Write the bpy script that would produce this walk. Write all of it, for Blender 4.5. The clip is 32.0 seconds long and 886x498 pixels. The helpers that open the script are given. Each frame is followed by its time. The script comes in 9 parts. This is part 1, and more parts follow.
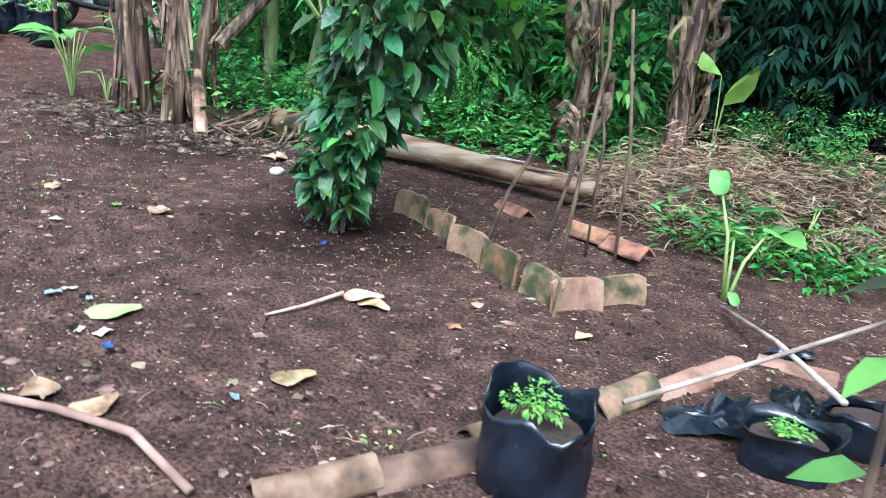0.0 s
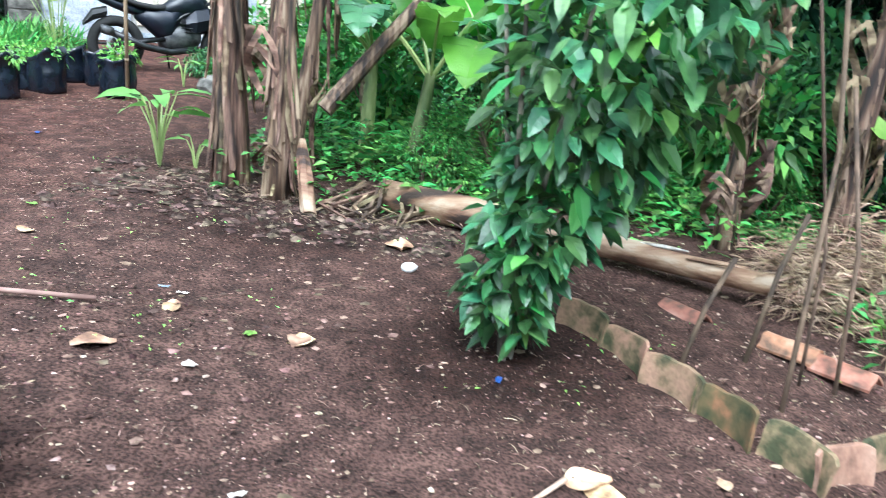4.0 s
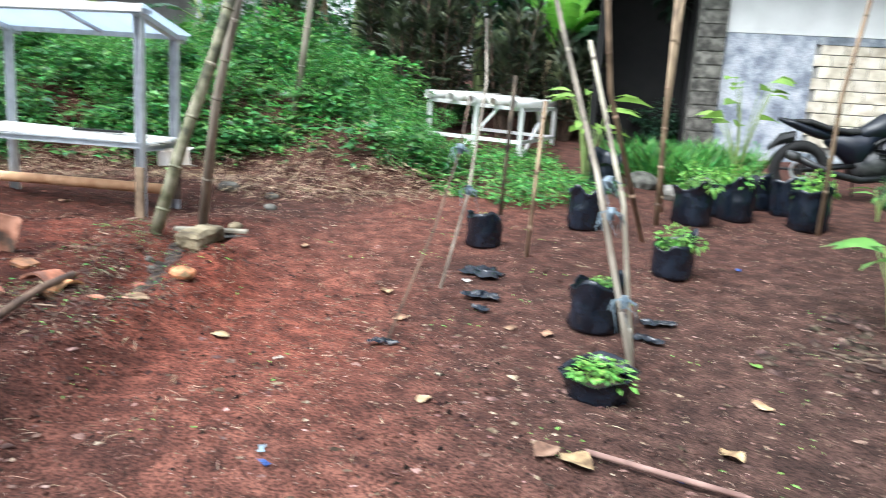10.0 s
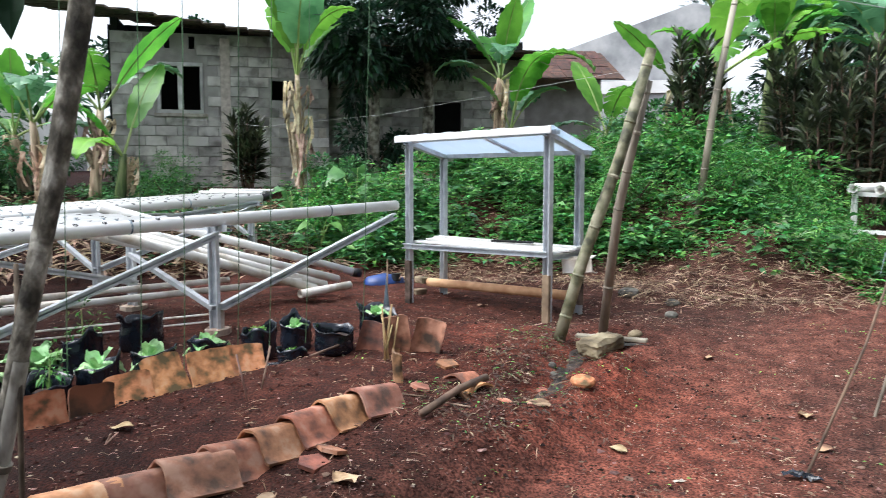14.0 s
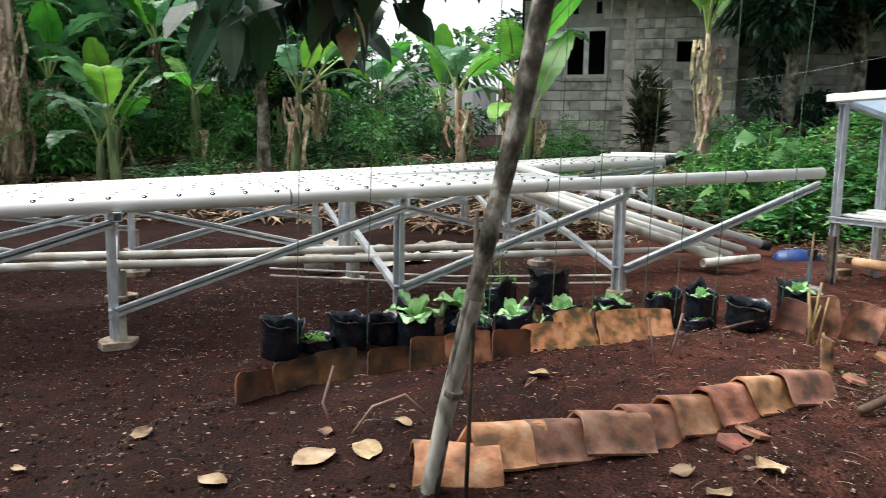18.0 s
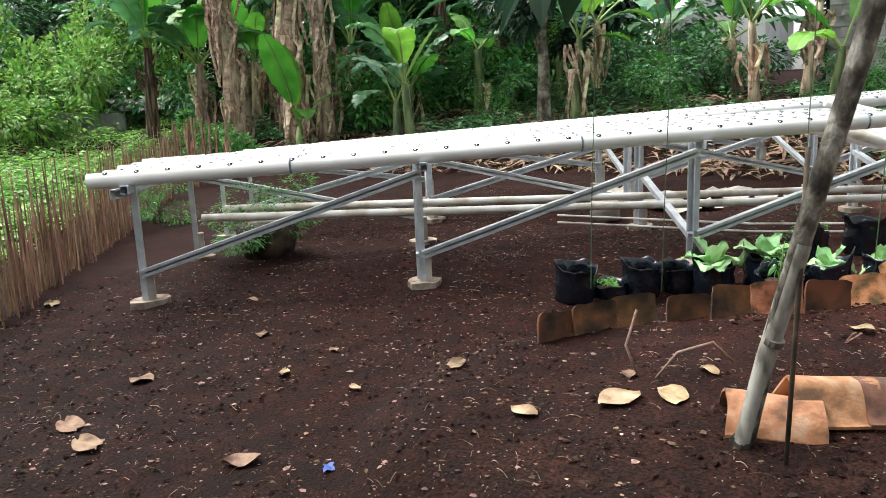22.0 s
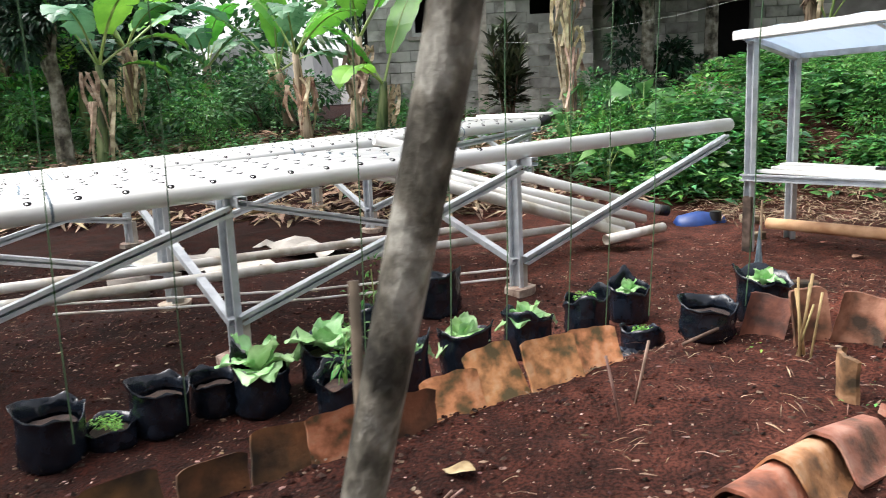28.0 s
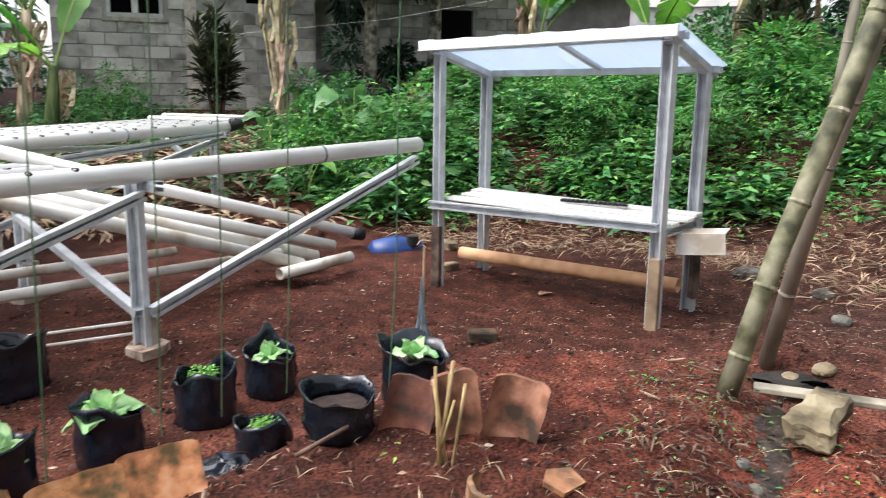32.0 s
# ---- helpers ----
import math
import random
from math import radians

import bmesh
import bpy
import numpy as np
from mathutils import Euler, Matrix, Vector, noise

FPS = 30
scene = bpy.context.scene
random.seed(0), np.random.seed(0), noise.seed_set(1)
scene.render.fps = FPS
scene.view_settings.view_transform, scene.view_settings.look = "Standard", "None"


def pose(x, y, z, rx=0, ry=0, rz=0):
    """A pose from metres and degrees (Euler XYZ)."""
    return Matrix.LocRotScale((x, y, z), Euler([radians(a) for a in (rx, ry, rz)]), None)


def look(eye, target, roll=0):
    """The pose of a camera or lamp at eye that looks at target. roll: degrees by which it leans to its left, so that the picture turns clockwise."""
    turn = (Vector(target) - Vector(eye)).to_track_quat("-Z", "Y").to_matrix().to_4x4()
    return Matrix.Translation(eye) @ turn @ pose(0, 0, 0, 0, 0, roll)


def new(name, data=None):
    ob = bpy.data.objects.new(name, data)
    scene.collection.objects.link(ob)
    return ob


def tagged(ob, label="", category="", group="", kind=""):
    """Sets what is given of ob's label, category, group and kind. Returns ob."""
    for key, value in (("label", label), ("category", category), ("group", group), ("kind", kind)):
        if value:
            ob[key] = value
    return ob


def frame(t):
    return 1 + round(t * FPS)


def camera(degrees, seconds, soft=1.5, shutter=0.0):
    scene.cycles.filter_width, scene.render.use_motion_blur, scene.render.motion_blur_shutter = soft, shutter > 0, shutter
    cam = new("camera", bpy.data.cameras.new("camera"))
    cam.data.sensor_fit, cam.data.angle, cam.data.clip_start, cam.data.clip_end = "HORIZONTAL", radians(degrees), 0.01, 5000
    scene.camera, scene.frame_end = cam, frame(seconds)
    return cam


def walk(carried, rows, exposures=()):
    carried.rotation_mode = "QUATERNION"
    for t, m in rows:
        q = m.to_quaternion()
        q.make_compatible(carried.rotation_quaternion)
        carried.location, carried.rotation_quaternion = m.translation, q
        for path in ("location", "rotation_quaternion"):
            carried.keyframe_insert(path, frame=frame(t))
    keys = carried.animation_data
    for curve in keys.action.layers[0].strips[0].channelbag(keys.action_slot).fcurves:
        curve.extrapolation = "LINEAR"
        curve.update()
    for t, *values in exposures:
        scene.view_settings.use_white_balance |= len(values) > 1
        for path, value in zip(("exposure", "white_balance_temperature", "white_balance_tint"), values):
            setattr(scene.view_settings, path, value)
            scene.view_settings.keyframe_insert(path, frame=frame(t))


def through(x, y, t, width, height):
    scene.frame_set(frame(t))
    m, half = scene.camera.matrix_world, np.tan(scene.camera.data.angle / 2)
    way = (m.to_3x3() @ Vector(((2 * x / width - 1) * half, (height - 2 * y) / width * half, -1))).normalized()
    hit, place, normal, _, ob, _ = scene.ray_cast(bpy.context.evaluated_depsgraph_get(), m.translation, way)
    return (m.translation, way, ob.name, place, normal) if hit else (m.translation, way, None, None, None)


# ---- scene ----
cam = camera(60.4, 32.0, soft=0.65, shutter=0.5)
PATH = [
    (0, (0.072, 0.127, 1.07), (0.028, 2.041, 0.489), 5.3),
    (0.5, (-0.036, 0.235, 1.087), (-0.071, 2.152, 0.517), 3.5),
    (1, (-0.129, 0.349, 1.073), (-0.151, 2.265, 0.497), 3.6),
    (1.5, (-0.226, 0.493, 1.076), (-0.246, 2.416, 0.526), 4.6),
    (2, (-0.284, 0.615, 1.125), (-0.298, 2.536, 0.57), 4.1),
    (2.5, (-0.34, 0.699, 1.144), (-0.367, 2.612, 0.561), 3.4),
    (4.5, (-0.821, 0.908, 1.319), (-1.012, 2.832, 0.807), 5.9),
    (5, (-0.911, 0.974, 1.305), (-1.23, 2.891, 0.83), 6.2),
    (5.5, (-0.98, 1.074, 1.299), (-1.432, 2.964, 0.826), 5.2),
    (6, (-1.042, 1.157, 1.311), (-1.586, 3.018, 0.821), 4.8),
    (6.5, (-1.096, 1.227, 1.317), (-1.781, 3.04, 0.823), 4.3),
    (7, (-1.144, 1.278, 1.324), (-1.957, 3.035, 0.824), 3.8),
    (7.5, (-1.201, 1.307, 1.319), (-2.086, 3.027, 0.808), 3.9),
    (8, (-1.284, 1.311, 1.323), (-2.211, 3.009, 0.818), 4.9),
    (8.5, (-1.395, 1.308, 1.338), (-2.377, 2.985, 0.865), 5.4),
    (9, (-1.504, 1.282, 1.369), (-2.608, 2.892, 0.935), 5.3),
    (9.5, (-1.609, 1.256, 1.382), (-2.872, 2.753, 0.974), 4.7),
    (10, (-1.716, 1.243, 1.395), (-3.155, 2.574, 0.999), 3.8),
    (10.5, (-1.844, 1.309, 1.411), (-3.467, 2.427, 1.069), 2.1),
    (11, (-1.951, 1.354, 1.432), (-3.707, 2.269, 1.154), 0.8),
    (11.5, (-2.01, 1.348, 1.455), (-3.841, 2.13, 1.261), 0.1),
    (12, (-2.0, 1.353, 1.455), (-3.866, 2.063, 1.327), -0.0),
    (12.5, (-1.927, 1.325, 1.459), (-3.806, 2.005, 1.377), -0.2),
    (13, (-1.831, 1.283, 1.451), (-3.728, 1.91, 1.351), 0.2),
    (13.5, (-1.751, 1.274, 1.446), (-3.672, 1.812, 1.304), 0.1),
    (15.5, (-1.854, 1.222, 1.412), (-3.84, 1.334, 1.206), 0.8),
    (16, (-1.836, 1.198, 1.41), (-3.823, 1.176, 1.184), 0.9),
    (16.5, (-1.856, 1.182, 1.41), (-3.836, 1.026, 1.171), 0.7),
    (17, (-1.854, 1.158, 1.409), (-3.816, 0.86, 1.162), 0.8),
    (17.5, (-1.851, 1.124, 1.41), (-3.787, 0.695, 1.151), 0.9),
    (18, (-1.851, 1.097, 1.406), (-3.761, 0.565, 1.141), 0.9),
    (18.5, (-1.833, 1.067, 1.408), (-3.707, 0.422, 1.141), 0.8),
    (19, (-1.807, 1.053, 1.407), (-3.625, 0.266, 1.131), 0.7),
    (19.5, (-1.797, 1.039, 1.404), (-3.564, 0.148, 1.116), 0.4),
    (20, (-1.773, 1.025, 1.407), (-3.497, 0.057, 1.105), 0.2),
    (20.5, (-1.762, 1.01, 1.398), (-3.442, -0.027, 1.079), -0.2),
    (21, (-1.739, 0.999, 1.393), (-3.372, -0.104, 1.048), -0.6),
    (21.5, (-1.742, 0.99, 1.389), (-3.33, -0.167, 1.015), -1.5),
    (22, (-1.763, 1.003, 1.391), (-3.348, -0.154, 1.004), -2.3),
    (22.5, (-1.803, 1.009, 1.391), (-3.422, -0.099, 1.002), -2.4),
    (23, (-1.899, 0.977, 1.376), (-3.568, -0.047, 0.973), -2.0),
    (23.5, (-2.043, 0.911, 1.363), (-3.736, -0.078, 0.968), -1.9),
    (24, (-2.186, 0.854, 1.371), (-3.898, -0.097, 0.964), -1.9),
    (24.5, (-2.299, 0.82, 1.375), (-4.037, -0.089, 0.983), -2.2),
    (25, (-2.439, 0.755, 1.345), (-4.207, -0.081, 0.925), -1.8),
    (25.5, (-2.599, 0.672, 1.357), (-4.398, -0.101, 0.95), -0.8),
    (26, (-2.768, 0.62, 1.384), (-4.621, -0.014, 0.978), -0.8),
    (26.5, (-2.926, 0.607, 1.396), (-4.832, 0.208, 0.942), -1.6),
    (28.5, (-3.327, 0.822, 1.409), (-5.297, 0.717, 1.08), -2.2),
    (29, (-3.472, 0.865, 1.406), (-5.443, 0.837, 1.067), -1.3),
    (29.5, (-3.615, 0.904, 1.403), (-5.578, 0.953, 1.018), -0.5),
    (30, (-3.728, 0.97, 1.42), (-5.65, 1.25, 0.945), 1.3),
    (30.5, (-3.85, 1.062, 1.423), (-5.752, 1.47, 0.957), 1.5),
    (31, (-3.965, 1.178, 1.439), (-5.874, 1.579, 0.998), 1.0),
    (31.5, (-4.055, 1.306, 1.476), (-5.972, 1.703, 1.066), 1.0),
    (32, (-4.109, 1.399, 1.492), (-6.017, 1.874, 1.123), 0.8),
]
walk(cam, [(t, look(eye, target, roll)) for t, eye, target, roll in PATH], [(0.0, 1.75, 5250, 5), (1.0, 1.85, 5250, 3), (2.2, 2.1, 5250, 3), (5.0, 1.85, 5500, 4), (6.5, 1.68, 5650, 4), (9.0, 1.5, 5750, 6), (10.0, 1.58, 5850, 7), (12.0, 1.16, 6000, 10), (15.5, 1.18, 6150, 10), (18.0, 1.0, 6450, 7), (20.0, 1.03, 6450, 7), (22.0, 1.28, 6450, 7), (24.0, 1.28, 6450, 7), (27.0, 1.3, 6450, 9), (30.0, 1.19, 6450, 14), (32.0, 1.26, 6400, 12)])

# ---- daylight: a bright, thinly overcast sky ----
world = bpy.data.worlds.new("overcast_sky")
scene.world = world
world.use_nodes = True
wn = world.node_tree.nodes
wl = world.node_tree.links
sky = wn.new("ShaderNodeTexSky")
sky.sky_type = 'NISHITA'
sky.sun_disc = False
sky.sun_elevation = radians(58)
sky.sun_rotation = radians(200)
sky.air_density = 1.0
sky.dust_density = 4.0
pale = wn.new("ShaderNodeHueSaturation")
pale.inputs["Saturation"].default_value = 0.22
pale.inputs["Value"].default_value = 1.0
wl.new(sky.outputs[0], pale.inputs["Color"])
wl.new(pale.outputs[0], wn["Background"].inputs["Color"])
wn["Background"].inputs["Strength"].default_value = 0.15

sun_data = bpy.data.lights.new("sun", 'SUN')
sun_data.energy = 1.3
sun_data.angle = radians(25)
sun_data.color = (1.0, 0.97, 0.92)
sun = new("sun", sun_data)
sun.matrix_basis = look((0, 0, 20), (-3.6, 9.9, 3.2))

# ---- materials ----


def ramp_mat(name, colours, scale=6.0, rough=0.8, bump=0.3, bump_scale=40.0, metal=0.0, spec=0.5, stretch=(1, 1, 1), vary=0.12, island=False, detail=6.0, through=0.0, space="Object", fine=None):
    """A surface whose colour wanders between the given ones at two scales, with fine relief."""
    m = bpy.data.materials.new(name)
    m.use_nodes = True
    n, l = m.node_tree.nodes, m.node_tree.links
    b = n["Principled BSDF"]
    co = n.new("ShaderNodeTexCoord")
    mp = n.new("ShaderNodeMapping")
    mp.inputs["Scale"].default_value = stretch
    l.new(co.outputs[space], mp.inputs["Vector"])
    if not island:
        lot = n.new("ShaderNodeObjectInfo")
        shift = n.new("ShaderNodeMath")
        shift.operation = 'MULTIPLY'
        shift.inputs[1].default_value = 41.0
        l.new(lot.outputs["Random"], shift.inputs[0])
        l.new(shift.outputs[0], mp.inputs["Location"])
    n1 = n.new("ShaderNodeTexNoise")
    n1.inputs["Scale"].default_value = scale
    n1.inputs["Detail"].default_value = detail
    l.new(mp.outputs[0], n1.inputs["Vector"])
    r = n.new("ShaderNodeValToRGB")
    while len(r.color_ramp.elements) < len(colours):
        r.color_ramp.elements.new(0.5)
    for i, c in enumerate(colours):
        e = r.color_ramp.elements[i]
        e.position = 0.36 + 0.28 * i / max(1, len(colours) - 1)
        e.color = (*c, 1)
    l.new(n1.outputs["Fac"], r.inputs["Fac"])
    info = n.new("ShaderNodeNewGeometry" if island else "ShaderNodeObjectInfo")
    hs = n.new("ShaderNodeHueSaturation")
    mr = n.new("ShaderNodeMapRange")
    mr.inputs["To Min"].default_value = 1 - vary * 2
    mr.inputs["To Max"].default_value = 1 + vary * 2
    l.new(info.outputs["Random Per Island" if island else "Random"], mr.inputs["Value"])
    l.new(mr.outputs[0], hs.inputs["Value"])
    mh = n.new("ShaderNodeMapRange")
    mh.inputs["To Min"].default_value = 0.5 - vary * 0.12
    mh.inputs["To Max"].default_value = 0.5 + vary * 0.12
    mu = n.new("ShaderNodeMath")
    mu.operation = 'FRACT'
    mx = n.new("ShaderNodeMath")
    mx.operation = 'MULTIPLY'
    mx.inputs[1].default_value = 7.31
    l.new(info.outputs["Random Per Island" if island else "Random"], mx.inputs[0])
    l.new(mx.outputs[0], mu.inputs[0])
    l.new(mu.outputs[0], mh.inputs["Value"])
    l.new(mh.outputs[0], hs.inputs["Hue"])
    l.new(r.outputs[0], hs.inputs["Color"])
    n2 = n.new("ShaderNodeTexNoise")
    n2.inputs["Scale"].default_value = bump_scale
    n2.inputs["Detail"].default_value = 5.0
    l.new(mp.outputs[0], n2.inputs["Vector"])
    out = hs.outputs[0]
    if fine:
        mixr = n.new("ShaderNodeMixRGB")
        mixr.blend_type = 'MULTIPLY'
        mixr.inputs["Fac"].default_value = fine
        fr = n.new("ShaderNodeValToRGB")
        fr.color_ramp.elements[0].position, fr.color_ramp.elements[1].position = 0.4, 0.58
        fr.color_ramp.elements[0].color = (0.25, 0.25, 0.25, 1)
        l.new(n2.outputs["Fac"], fr.inputs["Fac"])
        l.new(out, mixr.inputs["Color1"])
        l.new(fr.outputs[0], mixr.inputs["Color2"])
        out = mixr.outputs[0]
    l.new(out, b.inputs["Base Color"])
    bp = n.new("ShaderNodeBump")
    bp.inputs["Strength"].default_value = bump
    bp.inputs["Distance"].default_value = 0.01
    l.new(n2.outputs["Fac"], bp.inputs["Height"])
    l.new(bp.outputs[0], b.inputs["Normal"])
    rr = n.new("ShaderNodeMapRange")
    rr.inputs["To Min"].default_value = max(0.02, rough - 0.12)
    rr.inputs["To Max"].default_value = min(1.0, rough + 0.12)
    l.new(n1.outputs["Fac"], rr.inputs["Value"])
    l.new(rr.outputs[0], b.inputs["Roughness"])
    b.inputs["Metallic"].default_value = metal
    b.inputs["Specular IOR Level"].default_value = spec
    if through:
        t = n.new("ShaderNodeBsdfTranslucent")
        l.new(out, t.inputs["Color"])
        mix = n.new("ShaderNodeMixShader")
        mix.inputs[0].default_value = through
        l.new(b.outputs[0], mix.inputs[1])
        l.new(t.outputs[0], mix.inputs[2])
        l.new(mix.outputs[0], n["Material Output"].inputs["Surface"])
    return m


SOIL = ramp_mat("red_brown_soil", [(0.05, 0.0285, 0.0228), (0.08, 0.0445, 0.0352), (0.125, 0.0715, 0.056)], scale=8.0, rough=0.95, bump=1.0, bump_scale=75.0, vary=0.0, detail=12.0, space="Object", fine=0.92, spec=0.15)


def soil_kinds(m):
    """Different earths over the plot: darkened soil, greyer garden soil, fresh red spoil and a trodden path, by the
    ground's own layers.
    """
    n, l = m.node_tree.nodes, m.node_tree.links
    b = n["Principled BSDF"]
    src = b.inputs["Base Color"].links[0].from_socket
    for layer, colour in (("darkened", (0.21, 0.143, 0.119)), ("red", (1.68, 0.89, 0.71)), ("worn", (1.7, 1.5, 1.42))):
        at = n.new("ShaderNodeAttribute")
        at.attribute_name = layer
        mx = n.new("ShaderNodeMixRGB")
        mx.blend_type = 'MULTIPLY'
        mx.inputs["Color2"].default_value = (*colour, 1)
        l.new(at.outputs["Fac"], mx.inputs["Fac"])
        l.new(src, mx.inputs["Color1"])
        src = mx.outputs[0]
    l.new(src, b.inputs["Base Color"])


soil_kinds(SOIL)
SOIL_BAG = ramp_mat("dark_potting_soil", [(0.02, 0.013, 0.01), (0.06, 0.035, 0.025)], scale=30, rough=0.95, bump=0.8, bump_scale=80)
PVC = ramp_mat("white_pvc", [(0.78, 0.77, 0.73), (0.86, 0.86, 0.84)], scale=4, rough=0.38, bump=0.03, bump_scale=30, vary=0.03)
PVC_OLD = ramp_mat("stained_pvc", [(0.5, 0.44, 0.35), (0.76, 0.73, 0.67), (0.83, 0.82, 0.79)], scale=5, rough=0.5, bump=0.05, bump_scale=30, vary=0.08)
PVC_TAN = ramp_mat("soil_stained_tan_pvc", [(0.42, 0.22, 0.1), (0.62, 0.4, 0.22)], scale=6, rough=0.6, bump=0.1)
HOLE = ramp_mat("pipe_hole_shade", [(0.012, 0.012, 0.012), (0.02, 0.02, 0.02)], rough=0.95, spec=0.0)
STEEL = ramp_mat("galvanised_steel", [(0.5, 0.53, 0.57), (0.68, 0.71, 0.74)], scale=12, rough=0.4, bump=0.04, metal=0.35, vary=0.05)
STEEL_DUSTY = ramp_mat("dusty_galvanised_steel", [(0.36, 0.34, 0.32), (0.55, 0.56, 0.57)], scale=8, rough=0.6, bump=0.06, metal=0.35, vary=0.05)
FOOTING = ramp_mat("soil_stained_cement", [(0.16, 0.1, 0.075), (0.34, 0.26, 0.2), (0.46, 0.4, 0.33)], scale=11, rough=0.95, bump=0.6)
CEMENT = ramp_mat("pale_cement", [(0.36, 0.32, 0.27), (0.55, 0.5, 0.44)], scale=9, rough=0.9, bump=0.4)
BLOCK = ramp_mat("grey_concrete_block", [(0.2, 0.186, 0.17), (0.42, 0.4, 0.372), (0.55, 0.53, 0.5)], scale=3.2, rough=0.93, bump=0.5, bump_scale=45, vary=0.14)
MORTAR = ramp_mat("grey_mortar", [(0.26, 0.25, 0.23), (0.4, 0.385, 0.36)], scale=3, rough=0.95, bump=0.5)
PLASTER = ramp_mat("grey_blue_plaster", [(0.2, 0.23, 0.27), (0.36, 0.395, 0.44), (0.5, 0.525, 0.555)], scale=5, rough=0.95, bump=0.9, bump_scale=45, detail=9, fine=0.35)
YELLOWBLOCK = ramp_mat("pale_yellow_block", [(0.46, 0.4, 0.3), (0.65, 0.59, 0.47), (0.73, 0.68, 0.57)], scale=6, rough=0.9, bump=0.35, vary=0.06)
GABLEWALL = ramp_mat("pale_weathered_cement_wall", [(0.3, 0.31, 0.32), (0.46, 0.47, 0.48), (0.62, 0.62, 0.62)], scale=1.2, rough=0.9, bump=0.2, detail=9)
WHITEWALL = ramp_mat("plain_white_wall", [(0.7, 0.7, 0.68), (0.82, 0.82, 0.8)], scale=2, rough=0.85, bump=0.1)
TERRA = ramp_mat("weathered_terracotta", [(0.15, 0.07, 0.042), (0.3, 0.12, 0.063), (0.44, 0.185, 0.1), (0.5, 0.28, 0.185)], scale=11, rough=0.62, bump=0.35, bump_scale=60, vary=0.14)
TERRA_MOSS = ramp_mat("mossy_terracotta", [(0.022, 0.03, 0.01), (0.085, 0.062, 0.026), (0.24, 0.105, 0.055)], scale=7, rough=0.9, bump=0.4, bump_scale=60, vary=0.12)
TERRA_DARK = ramp_mat("damp_dark_terracotta", [(0.03, 0.02, 0.013), (0.13, 0.06, 0.03), (0.3, 0.12, 0.055)], scale=6, rough=0.85, bump=0.4, bump_scale=60, vary=0.14)
ROOF = ramp_mat("old_roof_tile", [(0.04, 0.024, 0.02), (0.12, 0.055, 0.04)], scale=8, rough=0.9, bump=0.4, vary=0.15)
# blue cast of the reflected sky is mixed into the black base colour
BAGMAT = ramp_mat("sky_tinted_black_polythene", [(0.004, 0.006, 0.01), (0.012, 0.017, 0.027)], scale=10, rough=0.22, spec=0.5, bump=0.3, bump_scale=14, vary=0.05)
BLACKPL = ramp_mat("black_plastic_parts", [(0.005, 0.0055, 0.006), (0.014, 0.015, 0.017)], scale=10, rough=0.45, bump=0.05)
RUBBER = ramp_mat("tyre_rubber", [(0.006, 0.006, 0.0065), (0.016, 0.0155, 0.015)], scale=20, rough=0.85, bump=0.3)
PAINTBLK = ramp_mat("black_motorcycle_paint", [(0.003, 0.005, 0.011), (0.008, 0.012, 0.022)], scale=5, rough=0.42, bump=0.0)
STOOL = ramp_mat("white_moulded_plastic", [(0.72, 0.72, 0.7), (0.84, 0.84, 0.83)], scale=3, rough=0.45, bump=0.05)
STOOL_DIRTY = ramp_mat("soiled_white_plastic", [(0.32, 0.27, 0.22), (0.7, 0.69, 0.66)], scale=6, rough=0.55, bump=0.08)
BAMBOO = ramp_mat("weathered_bamboo", [(0.09, 0.078, 0.058), (0.22, 0.19, 0.145), (0.38, 0.34, 0.27)], scale=5, rough=0.7, bump=0.15, stretch=(1, 1, 0.25), vary=0.1)
BAMBOO_GREEN = ramp_mat("greenish_old_bamboo", [(0.06, 0.06, 0.032), (0.18, 0.175, 0.1), (0.32, 0.3, 0.21)], scale=9, rough=0.65, bump=0.15, vary=0.08)
BAMBOO_TAN = ramp_mat("split_tan_bamboo", [(0.15, 0.1, 0.062), (0.36, 0.26, 0.165)], scale=6, rough=0.7, bump=0.15, vary=0.12)
BARK = ramp_mat("lichen_grey_bark", [(0.05, 0.042, 0.032), (0.19, 0.17, 0.13), (0.42, 0.39, 0.33)], scale=8, rough=0.9, bump=0.5, bump_scale=25, vary=0.05)
TWIG = ramp_mat("brown_twig", [(0.05, 0.033, 0.023), (0.16, 0.105, 0.07)], scale=8, rough=0.85, bump=0.3, vary=0.12)
REED = ramp_mat("red_brown_stakes", [(0.22, 0.11, 0.075), (0.48, 0.3, 0.21)], scale=7, rough=0.8, bump=0.2, vary=0.25)
LOG = ramp_mat("peeled_banana_log", [(0.03, 0.018, 0.012), (0.15, 0.08, 0.045), (0.27, 0.18, 0.11), (0.36, 0.29, 0.21)], scale=4.0, rough=0.75, bump=0.5, stretch=(0.35, 2.2, 2.2), vary=0.05)
STEM = ramp_mat("banana_pseudostem", [(0.016, 0.01, 0.007), (0.075, 0.042, 0.028), (0.17, 0.105, 0.068), (0.3, 0.215, 0.15)], scale=7, rough=0.75, bump=0.6, stretch=(3.2, 3.2, 0.28), vary=0.12)
STEM_GREEN = ramp_mat("green_banana_stem", [(0.05, 0.075, 0.026), (0.13, 0.18, 0.06), (0.26, 0.29, 0.13)], scale=4, rough=0.6, bump=0.2, stretch=(3, 3, 0.5), vary=0.1)
PALEBARK = ramp_mat("pale_tree_bark", [(0.17, 0.155, 0.125), (0.38, 0.36, 0.31), (0.52, 0.5, 0.44)], scale=22, rough=0.85, bump=0.3, stretch=(1, 1, 0.4), vary=0.05)
